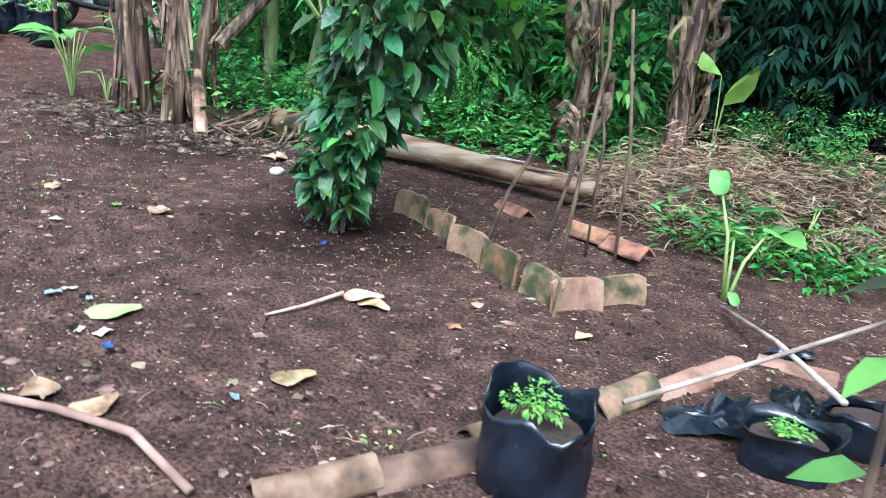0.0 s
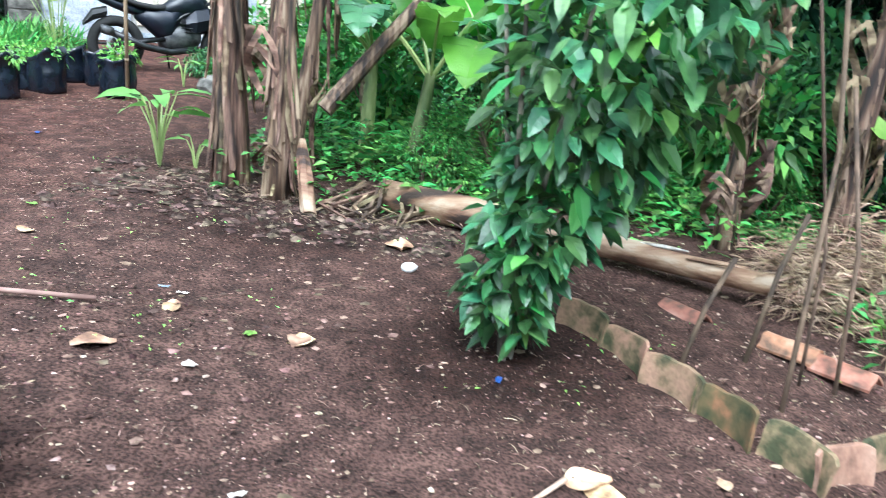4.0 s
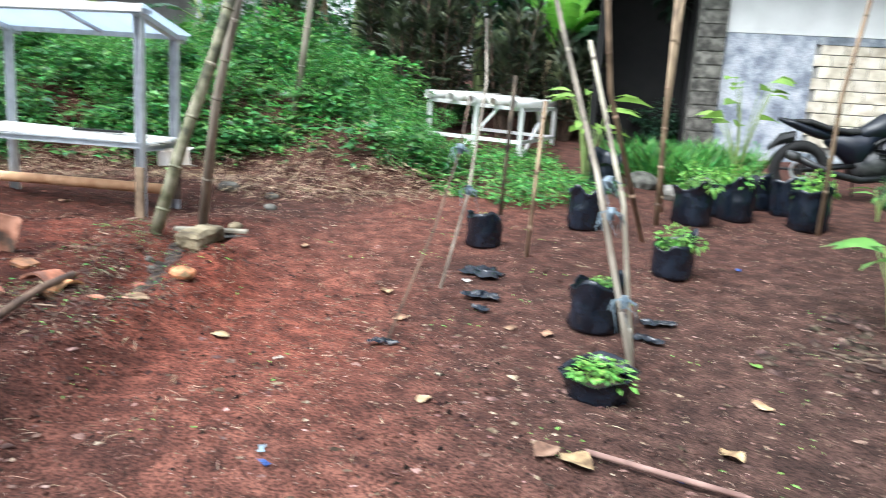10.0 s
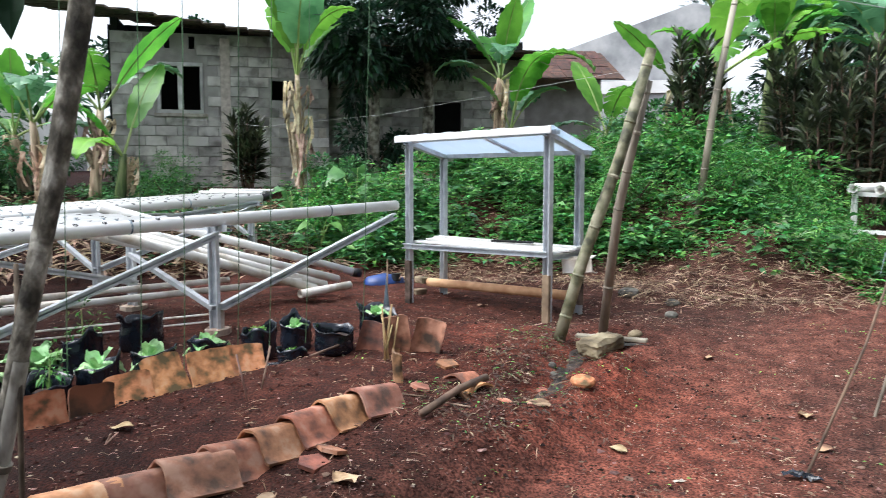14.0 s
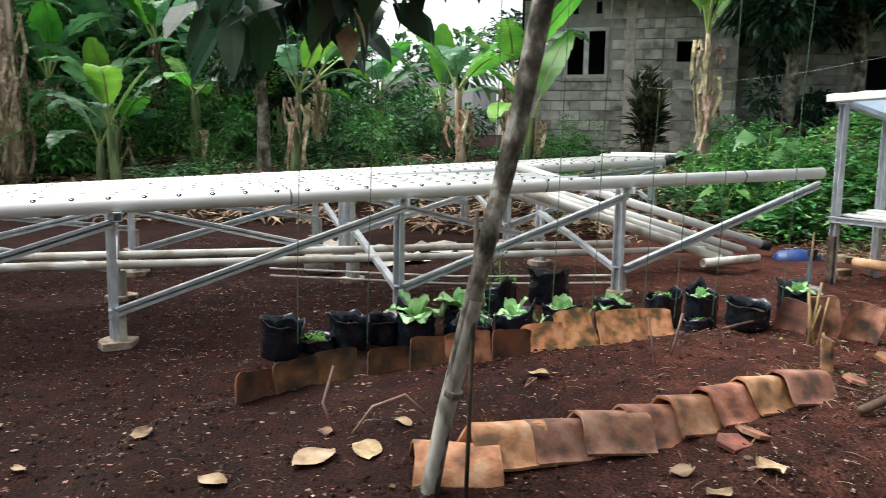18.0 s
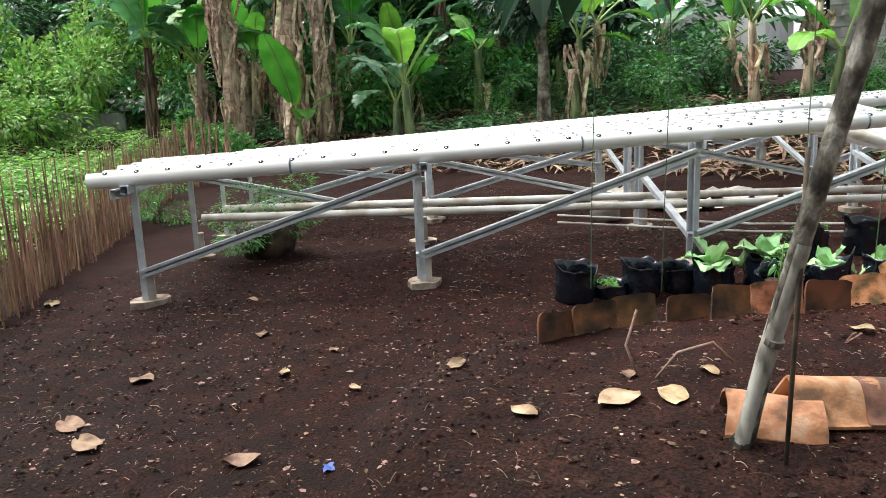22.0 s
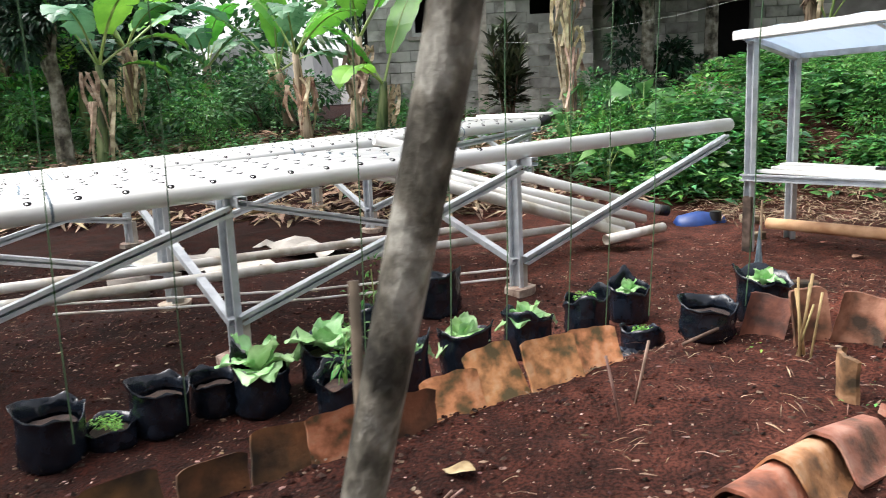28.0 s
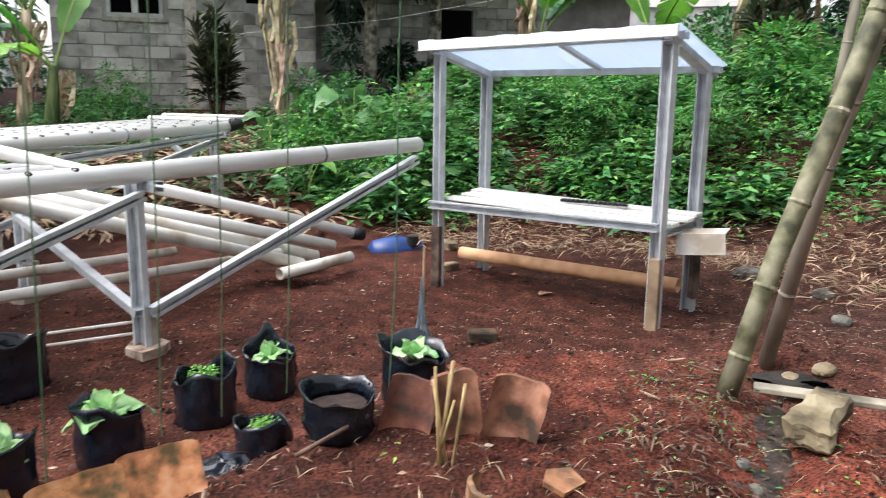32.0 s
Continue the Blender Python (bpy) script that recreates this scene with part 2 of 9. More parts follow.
STEM_TAN = ramp_mat("tan_dead_sheath", [(0.16, 0.11, 0.075), (0.45, 0.33, 0.23), (0.66, 0.54, 0.4)], scale=4, rough=0.85, bump=0.5, stretch=(3, 3, 0.5), vary=0.15)
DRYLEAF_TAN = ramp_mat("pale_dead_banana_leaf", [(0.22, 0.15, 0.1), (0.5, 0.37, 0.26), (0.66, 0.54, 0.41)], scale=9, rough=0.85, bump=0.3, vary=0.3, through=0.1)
SCORCHED = ramp_mat("blackened_wet_wood", [(0.008, 0.007, 0.006), (0.03, 0.025, 0.02)], scale=20, rough=0.9, bump=0.6)
CORRUGATED = ramp_mat("weathered_grey_sheet", [(0.12, 0.12, 0.11), (0.3, 0.3, 0.28)], scale=2.5, rough=0.75, bump=0.15)
DRYLEAF = ramp_mat("dry_hanging_leaf", [(0.05, 0.032, 0.02), (0.14, 0.09, 0.055), (0.3, 0.22, 0.14)], scale=9, rough=0.85, bump=0.3, vary=0.3, through=0.1)
FALLEN = ramp_mat("fallen_tan_leaf", [(0.14, 0.08, 0.045), (0.34, 0.22, 0.12), (0.5, 0.37, 0.23)], scale=14, rough=0.8, bump=0.3, vary=0.2)
DRYLEAF_I = ramp_mat("dry_leaf_litter", [(0.12, 0.075, 0.045), (0.28, 0.19, 0.12), (0.42, 0.32, 0.22)], scale=9, rough=0.85, bump=0.3, vary=0.25, island=True)
PINKTWIG = ramp_mat("pale_peeled_twig", [(0.22, 0.13, 0.1), (0.42, 0.28, 0.22)], scale=9, rough=0.8, bump=0.2)
YELLOWLEAF = ramp_mat("fallen_yellow_leaf", [(0.26, 0.16, 0.08), (0.42, 0.31, 0.175), (0.5, 0.4, 0.26)], scale=14, rough=0.75, bump=0.3, vary=0.12)
BANLEAF = ramp_mat("banana_leaf", [(0.08, 0.27, 0.03), (0.17, 0.46, 0.055)], scale=3, rough=0.4, bump=0.3, bump_scale=60, stretch=(1, 1, 1), vary=0.16, through=0.45)
BANLEAF_DK = ramp_mat("old_banana_leaf", [(0.06, 0.19, 0.085), (0.16, 0.38, 0.18)], scale=3, rough=0.3, bump=0.3, bump_scale=60, vary=0.15, through=0.25)
RIB = ramp_mat("pale_midrib", [(0.2, 0.3, 0.08), (0.34, 0.42, 0.16)], scale=6, rough=0.5, bump=0.1)
LEAF = ramp_mat("shrub_leaf", [(0.037, 0.135, 0.045), (0.1, 0.285, 0.083)], scale=4, rough=0.36, bump=0.15, vary=0.3, island=True, through=0.25)
PEPPERLEAF = ramp_mat("glossy_dark_pepper_leaf", [(0.027, 0.098, 0.034), (0.078, 0.22, 0.067)], scale=14, rough=0.33, bump=0.3, bump_scale=60, vary=0.35, island=True, through=0.2)
LEAF_LT = ramp_mat("fresh_green_leaf", [(0.06, 0.2, 0.04), (0.13, 0.36, 0.075)], scale=4, rough=0.5, bump=0.15, vary=0.3, island=True, through=0.3)
LEAF_YEL = ramp_mat("yellow_green_field_leaf", [(0.13, 0.29, 0.05), (0.28, 0.5, 0.11)], scale=4, rough=0.5, bump=0.15, vary=0.25, island=True, through=0.4)
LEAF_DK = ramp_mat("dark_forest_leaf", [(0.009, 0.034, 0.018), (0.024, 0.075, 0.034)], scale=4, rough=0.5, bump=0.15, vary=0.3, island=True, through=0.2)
# blue-green leaf, darkened so that the thicket's shade sits in its colour
CASSAVA = ramp_mat("blue_green_cassava_leaf_shaded", [(0.005, 0.02, 0.013), (0.012, 0.04, 0.023)], scale=5, rough=0.85, spec=0.12, bump=0.15, vary=0.3, island=True, through=0.12)
LEAF_BRN = ramp_mat("brownish_dracaena_leaf", [(0.016, 0.028, 0.015), (0.045, 0.055, 0.03), (0.12, 0.15, 0.075)], scale=3, rough=0.5, bump=0.15, vary=0.3, island=True, through=0.15)
CABBAGE = ramp_mat("waxy_cabbage_leaf", [(0.24, 0.48, 0.17), (0.5, 0.73, 0.4)], scale=14, rough=0.5, bump=0.5, bump_scale=40, vary=0.15, through=0.2)
HERB = ramp_mat("bright_herb_leaf", [(0.14, 0.36, 0.06), (0.28, 0.58, 0.12)], scale=9, rough=0.55, bump=0.1, vary=0.25, island=True, through=0.3)
BLUE = ramp_mat("blue_plastic", [(0.008, 0.03, 0.14), (0.02, 0.07, 0.28)], scale=5, rough=0.4, bump=0.05)
ROPEBLUE = ramp_mat("pale_blue_plastic_strip", [(0.07, 0.11, 0.14), (0.25, 0.32, 0.36)], scale=14, rough=0.6)
GREENSTR = ramp_mat("green_string", [(0.05, 0.11, 0.05), (0.1, 0.19, 0.09)], scale=14, rough=0.7)
TARP = ramp_mat("crumpled_pale_sheet", [(0.4, 0.36, 0.31), (0.62, 0.58, 0.52)], scale=5, rough=0.8, bump=0.3)
ROCKGREY = ramp_mat("grey_weathered_stone", [(0.045, 0.042, 0.036), (0.11, 0.105, 0.09), (0.2, 0.19, 0.165)], scale=9, rough=0.92, bump=0.5, vary=0.1)
STUMPWOOD = ramp_mat("rotten_mossy_wood", [(0.006, 0.005, 0.004), (0.022, 0.02, 0.012), (0.05, 0.036, 0.024), (0.09, 0.06, 0.038)], scale=16, rough=0.95, bump=0.9, bump_scale=50, stretch=(1, 1, 0.45))
# near black: the shade of unlit rooms and recesses, put into the colour
SHADEBLK = ramp_mat("near_black_shade", [(0.006, 0.006, 0.006), (0.012, 0.0115, 0.011)], rough=0.95)
WOODFR = ramp_mat("grey_white_window_frame", [(0.42, 0.42, 0.4), (0.6, 0.6, 0.58)], scale=6, rough=0.7, bump=0.15)
WOODDARK = ramp_mat("weathered_dark_board", [(0.02, 0.014, 0.01), (0.07, 0.05, 0.035), (0.15, 0.11, 0.08)], scale=9, rough=0.85, bump=0.3)
STONE = ramp_mat("yellowish_stone_block", [(0.1, 0.075, 0.045), (0.24, 0.19, 0.115), (0.38, 0.32, 0.21)], scale=7, rough=0.9, bump=0.5, vary=0.1)
ROOFSHEET = bpy.data.materials.new("translucent_roof_sheet")
ROOFSHEET.use_nodes = True
_b = ROOFSHEET.node_tree.nodes["Principled BSDF"]
_b.inputs["Base Color"].default_value = (0.7, 0.78, 0.84, 1)
_b.inputs["Roughness"].default_value = 0.45
_t = ROOFSHEET.node_tree.nodes.new("ShaderNodeBsdfTranslucent")
_t.inputs["Color"].default_value = (0.72, 0.8, 0.88, 1)
_m = ROOFSHEET.node_tree.nodes.new("ShaderNodeMixShader")
_m.inputs[0].default_value = 0.65
ROOFSHEET.node_tree.links.new(_b.outputs[0], _m.inputs[1])
ROOFSHEET.node_tree.links.new(_t.outputs[0], _m.inputs[2])
ROOFSHEET.node_tree.links.new(_m.outputs[0], ROOFSHEET.node_tree.nodes["Material Output"].inputs["Surface"])

# ---- building blocks ----
V = Vector


def thing(name, at, label, category, group="", kind="", turn=0.0):
    e = new(name)
    e.empty_display_size = 0.1
    e.matrix_basis = pose(at[0], at[1], at[2], 0, 0, turn)
    return tagged(e, label, category, group, kind)


def mesh_of(bm, name, material, smooth_shade=False):
    if isinstance(bm, bpy.types.Mesh):
        me = bm
    else:
        me = bpy.data.meshes.new(name)
        bm.to_mesh(me)
        bm.free()
    me.materials.clear()
    me.materials.append(material)
    if smooth_shade:
        for p in me.polygons:
            p.use_smooth = True
    return me


def part(name, bm, material, parent, label="", smooth_shade=False):
    """Links a bmesh as one mesh object under a thing; its places are counted from that thing's own origin."""
    ob = new(name, mesh_of(bm, name, material, smooth_shade))
    ob.parent = parent
    return tagged(ob, label) if label else ob


def single(name, bm, material, at, label, category, group="", kind="", turn=0.0, smooth_shade=False):
    ob = new(name, mesh_of(bm, name, material, smooth_shade))
    ob.matrix_basis = pose(at[0], at[1], at[2], 0, 0, turn)
    return tagged(ob, label, category, group, kind)


def box(bm, size, m=Matrix(), bevel=0.0):
    r = bmesh.ops.create_cube(bm, size=1.0, matrix=m @ Matrix.Diagonal((*size, 1)))
    if bevel:
        es = {e for v in r["verts"] for e in v.link_edges}
        bmesh.ops.bevel(bm, geom=list(es), offset=bevel, segments=1, affect='EDGES')
    return bm


def frame_of(a, b):
    """A pose at a whose z runs to b."""
    a, b = V(a), V(b)
    q = (b - a).to_track_quat('Z', 'Y')
    return Matrix.Translation(a) @ q.to_matrix().to_4x4(), (b - a).length


def extrude(bm, profile, a, b, closed=True, spin=0.0):
    """A profile of (x, y) pairs drawn out from a to b."""
    m, length = frame_of(a, b)
    m = m @ pose(0, 0, 0, 0, 0, spin)
    lo = [bm.verts.new(m @ V((x, y, 0))) for x, y in profile]
    hi = [bm.verts.new(m @ V((x, y, length))) for x, y in profile]
    n = len(profile)
    for i in range(n if closed else n - 1):
        j = (i + 1) % n
        bm.faces.new((lo[i], lo[j], hi[j], hi[i]))
    if closed:
        bm.faces.new(lo[::-1])
        bm.faces.new(hi)
    return bm


def tube(bm, pts, radii, n=10, cap=True, wobble=0.0):
    """A round tube through points, with a radius at each."""
    pts = [V(p) for p in pts]
    if not isinstance(radii, (list, tuple)):
        radii = [radii] * len(pts)
    rings = []
    up = None
    for i, p in enumerate(pts):
        d = (pts[min(i + 1, len(pts) - 1)] - pts[max(i - 1, 0)]).normalized()
        if up is None:
            up = d.orthogonal().normalized()
        up = (up - d * up.dot(d)).normalized()
        s = d.cross(up)
        ring = []
        for k in range(n):
            a = 2 * math.pi * k / n
            r = radii[i] * (1 + wobble * (random.random() - 0.5))
            ring.append(bm.verts.new(p + (up * math.cos(a) + s * math.sin(a)) * r))
        rings.append(ring)
    for r0, r1 in zip(rings, rings[1:]):
        for k in range(n):
            bm.faces.new((r0[k], r0[(k + 1) % n], r1[(k + 1) % n], r1[k]))
    if cap:
        bm.faces.new(rings[0][::-1])
        bm.faces.new(rings[-1])
    return bm


def pipe(bm, a, b, r, wall=0.006, n=24):
    """An open, hollow pipe."""
    m, length = frame_of(a, b)
    rings = []
    for rad, z in ((r, 0), (r, length), (r - wall, length), (r - wall, 0)):
        rings.append([bm.verts.new(m @ V((rad * math.cos(2 * math.pi * k / n), rad * math.sin(2 * math.pi * k / n), z))) for k in range(n)])
    for i in range(4):
        r0, r1 = rings[i], rings[(i + 1) % 4]
        for k in range(n):
            bm.faces.new((r0[k], r0[(k + 1) % n], r1[(k + 1) % n], r1[k])).smooth = i in (0, 2)
    return bm


def channel(bm, a, b, w=0.075, d=0.035, th=0.004, spin=0.0, lip=0.01):
    """A lipped C-section of thin steel from a to b."""
    outer = [(-w / 2, d), (-w / 2, 0), (w / 2, 0), (w / 2, d), (w / 2 - lip, d), (w / 2 - lip, d - th), (w / 2 - th, d - th), (w / 2 - th, th), (-w / 2 + th, th), (-w / 2 + th, d - th), (-w / 2 + lip, d - th), (-w / 2 + lip, d)]
    return extrude(bm, outer, a, b, spin=spin)


def leaves_mesh(name, places, size, width=0.4, fold=0.25, droop=0.3, tip=1.0):
    """Many leaves in one mesh. places: (point, outward direction, scale). Each leaf is a folded, drooping blade of six faces."""
    verts, faces = [], []
    for p, d, s in places:
        d = d.normalized()
        side = d.cross(V((0, 0, 1)))
        if side.length < 0.05:
            side = d.orthogonal()
        side = side.normalized()
        side = (side + d.cross(side) * random.uniform(-0.7, 0.7)).normalized()
        nrm = side.cross(d).normalized()
        L, W = size * s, size * s * width
        i = len(verts)
        for t, w in ((0.0, 0.02), (0.35, 0.5), (0.7, 0.38), (1.0, 0.0)):
            c = p + d * (L * t) - V((0, 0, 1)) * (droop * L * t * t)
            if w == 0.0:
                verts.append(c)
            else:
                verts += [c - side * (W * w) + nrm * (fold * W * w), c, c + side * (W * w) + nrm * (fold * W * w)]
        faces += [(i, i + 1, i + 4, i + 3), (i + 1, i + 2, i + 5, i + 4), (i + 3, i + 4, i + 7, i + 6), (i + 4, i + 5, i + 8, i + 7), (i + 6, i + 7, i + 9), (i + 7, i + 8, i + 9)]
    me = bpy.data.meshes.new(name)
    me.from_pydata([tuple(v) for v in verts], [], faces)
    return me


def rnd_dir(up=0.0):
    while True:
        d = V((random.uniform(-1, 1), random.uniform(-1, 1), random.uniform(-1, 1)))
        if 0.05 < d.length < 1:
            d = d.normalized() + V((0, 0, up))
            return d.normalized()


def seg_dist(x, y, ax, ay, bx, by):
    dx, dy = bx - ax, by - ay
    t = max(0.0, min(1.0, ((x - ax) * dx + (y - ay) * dy) / (dx * dx + dy * dy)))
    return math.hypot(x - ax - t * dx, y - ay - t * dy)


def smooth(a, b, v):
    t = max(0.0, min(1.0, (v - a) / (b - a)))
    return t * t * (3 - 2 * t)


GULLY = [(-6.95, 3.75), (-6.62, 3.42), (-6.3, 3.16), (-5.95, 2.92), (-5.55, 2.6)]
BANK_FOOT = [(-4.0, -30.0), (-9.5, -12.0), (-10.6, -3.0), (-10.7, 1.6), (-10.1, 3.9), (-9.2, 5.0), (-8.0, 5.2), (-7.3, 6.3), (-7.5, 7.0), (-8.9, 7.65), (-10.7, 9.7), (-12.6, 13.0), (-30.0, 30.0)]


def beyond_bank(x, y):
    """Signed distance behind the foot of the bank."""
    best, sign = 1e9, -1
    for (ax, ay), (bx, by) in zip(BANK_FOOT, BANK_FOOT[1:]):
        d = seg_dist(x, y, ax, ay, bx, by)
        if d < best - 1e-9:
            best, sign = d, (1 if (bx - ax) * (y - ay) - (by - ay) * (x - ax) > 0 else -1)
    return best * sign


def base_height(x, y):
    z = -0.09 - 0.043 * max(-30.0, min(6.0, x))
    z += 0.09 * max(0.0, min(y, 6.0) - 4.0) + 0.05 * max(0.0, min(y, 14.0) - 6.0)
    z += 0.19 * (1 - smooth(0.75, 1.15, seg_dist(x, y, -4.3, 0.0, -6.4, 2.6)))
    z += 0.13 * math.exp(-(((x + 7.0) / 0.7) ** 2 + ((y - 3.95) / 0.6) ** 2))
    z += 0.11 * math.exp(-(((x + 2.8) / 1.5) ** 2 + ((y - 3.5) / 1.4) ** 2))
    return z


def height(x, y):
    z = base_height(x, y)
    s = beyond_bank(x, y)
    if s > 0:
        north = smooth(2.0, 5.0, y)
        z += (0.35 + 0.55 * north) * smooth(0.0, 2.2, s) + 0.35 * smooth(1.5, 7.0, s)
    z += 0.25 * smooth(1.3, 2.3, x) * smooth(4.2, 5.2, y)
    if -7.4 < x < -5.0 and 2.1 < y < 4.2:
        z -= 0.085 * (1 - smooth(0.04, 0.24, min(seg_dist(x, y, *a, *b) for a, b in zip(GULLY, GULLY[1:]))))
    return z


# ---- the ground: one sheet, fine near the walk and coarse towards the horizon ----


def axis(lo, hi, step, far):
    fine = list(np.arange(lo, hi + 1e-6, step))
    out, d, v = [], step, hi
    while v < far:
        d *= 1.35
        v += d
        out.append(v)
    back, d, v = [], step, lo
    while v > -far:
        d *= 1.35
        v -= d
        back.append(v)
    return back[::-1] + fine + out


GX = axis(-13.0, 3.0, 0.09, 900.0)
GY = axis(-6.0, 9.5, 0.09, 900.0)
gv = []
for gx in GX:
    for gy in GY:
        near = -16 < gx < 6 and -9 < gy < 13
        gz = height(max(-40.0, min(25.0, gx)), max(-30.0, min(32.0, gy)))
        if near:
            gz += 0.035 * noise.noise((gx * 1.3, gy * 1.3, 0)) + 0.018 * noise.noise((gx * 4.5, gy * 4.5, 3)) + 0.010 * noise.noise((gx * 12, gy * 12, 7))
        gv.append((gx, gy, gz))
nyy = len(GY)
gf = [(i * nyy + j, (i + 1) * nyy + j, (i + 1) * nyy + j + 1, i * nyy + j + 1) for i in range(len(GX) - 1) for j in range(nyy - 1)]
gme = bpy.data.meshes.new("ground")
gme.from_pydata(gv, [], gf)
for layer in ("darkened", "red", "worn"):
    gme.attributes.new(layer, 'FLOAT', 'POINT')


def soil_layers(gx, gy):
    """How darkened, how red and how trodden the soil is at a place."""
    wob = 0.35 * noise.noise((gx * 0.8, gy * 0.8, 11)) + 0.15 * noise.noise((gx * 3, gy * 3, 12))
    # darker by the tables; round patches put shade under shrub and clump into colour
    darkish = max(0.0, min(1.0, smooth(1.1, -0.4, gy + wob) * smooth(-1.5, -3.0, gx) + 0.8 * smooth(0.9, 0.3, math.hypot(gx + 0.6, gy - 3.9) + wob) + 0.7 * smooth(1.1, 0.4, math.hypot(gx + 2.0, gy - 5.3) + wob))) if abs(gx) < 40 and abs(gy) < 40 else 0.5
    darkish = max(darkish, (0.9 - 0.38 * smooth(0.5, 1.5, gy)) * smooth(1.2, 0.7, seg_dist(gx, gy, -4.0, -0.2, -6.0, 1.9) + 0.5 * wob))
    darkish = max(darkish, 0.42 * smooth(-6.7, -7.5, gx + wob) * smooth(5.5, 4.5, gy))
    ruddy = smooth(-2.3, -6.0, gx + wob) * (0.3 + 0.45 * smooth(5.0, 2.8, gy + wob)) + 0.5 * smooth(1.2, 0.3, math.hypot(gx + 6.7, gy - 2.9) + wob)
    d = min(seg_dist(gx, gy, -2.6, 1.9, -4.8, 2.9), seg_dist(gx, gy, -4.8, 2.9, -6.1, 4.2), seg_dist(gx, gy, -6.1, 4.2, -6.9, 6.8))
    return darkish, ruddy, 0.9 * smooth(1.05, 0.2, d + 0.8 * wob)


darkened, red, worn = zip(*[soil_layers(gx, gy) for gx, gy, _ in gv])
for layer, vals in (("darkened", darkened), ("red", red), ("worn", worn)):
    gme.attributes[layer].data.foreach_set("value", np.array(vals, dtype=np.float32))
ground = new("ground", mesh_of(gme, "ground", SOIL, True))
tagged(ground, "bare dark red-brown garden soil, lumpy and littered", "ground", kind="structure")


def gz(x, y):
    return height(x, y) + (0.035 * noise.noise((x * 1.3, y * 1.3, 0)) + 0.018 * noise.noise((x * 4.5, y * 4.5, 3)) if (-16 < x < 6 and -9 < y < 13) else 0.0)


# ---- hydroponic pipe tables ----
U = V((-0.615, 0.788, 0.0)).normalized()
W = V((-0.788, -0.615, 0.0)).normalized()
TABLE = V((-4.62, -3.55, 0.0))


def spot(along, back, z=None):
    p = TABLE + U * along + W * back
    return V((p.x, p.y, gz(p.x, p.y) if z is None else z))


def pipe_top(along):
    return 0.955 + 0.035 * (along + 0.3)


def steel_post(parent, along, back, top, lean=0.0):
    foot = spot(along, back)
    head = V((foot.x, foot.y, top))
    bm = bmesh.new()
    channel(bm, foot + V((0, 0, 0.03)), head, 0.085, 0.04, spin=52)
    post = part("post", bm, STEEL, parent)
    post.matrix_basis = Matrix()
    bm = bmesh.new()
    box(bm, (0.088, 0.046, 0.2), Matrix.Translation(foot + V((0, 0, 0.13))) @ pose(0, 0, 0, 0, 0, 52) @ Matrix.Translation((0, 0.02, 0)), 0.003)
    part("post_sleeve", bm, CEMENT, parent, "soil-splashed lower end of the post")
    bm = bmesh.new()
    pts = [(random.uniform(0.1, 0.15) * math.cos(a), random.uniform(0.09, 0.13) * math.sin(a)) for a in [k * math.pi / 5 for k in range(10)]]
    extrude(bm, pts, foot + V((0, 0, -0.03)), foot + V((0, 0, 0.035)))
    part("footing", bm, FOOTING, parent, "rough cement footing")


def brace(parent, a, b, name="brace", w=0.045):
    bm = bmesh.new()
    m, _ = frame_of(a, b)
    channel(bm, a, b, w + 0.008, 0.05, spin=-90 if m.col[0].to_3d().dot(W) < 0 else 90, lip=0.02)
    part(name, bm, STEEL, parent)


def holes(parent, a, b, r, first=0.12, step=0.2, tilt=0.0):
    d = (b - a)
    n = int((d.length - 2 * first) / step)
    bm = bmesh.new()
    # each hole is a near-black disc; the shade inside is in its colour
    rings = [[bm.verts.new(d.normalized() * (q * math.cos(t)) + d.normalized().cross(V((0, 0, 1))) * (q * math.sin(t)) + V((0, 0, h - 10 * (q * math.sin(t)) ** 2))) for t in [j * math.pi / 5 for j in range(10)]] for q, h in ((0.0178, -0.002), (0.0175, 0.0008), (0.0165, 0.0008), (0.016, 0.0004))]
    for r0, r1 in zip(rings, rings[1:]):
        for j in range(10):
            bm.faces.new((r0[j], r0[(j + 1) % 10], r1[(j + 1) % 10], r1[j]))
    bm.faces.new(rings[-1])
    me = mesh_of(bm, "planting_hole", HOLE)
    for i in range(n + 1):
        ob = new("planting_hole", me)
        ob.parent = parent
        ob.matrix_basis = Matrix.Translation(a + d.normalized() * (first + i * step)) @ Matrix.Rotation(tilt, 4, d.normalized()) @ Matrix.Translation((0, 0, r + 0.001))


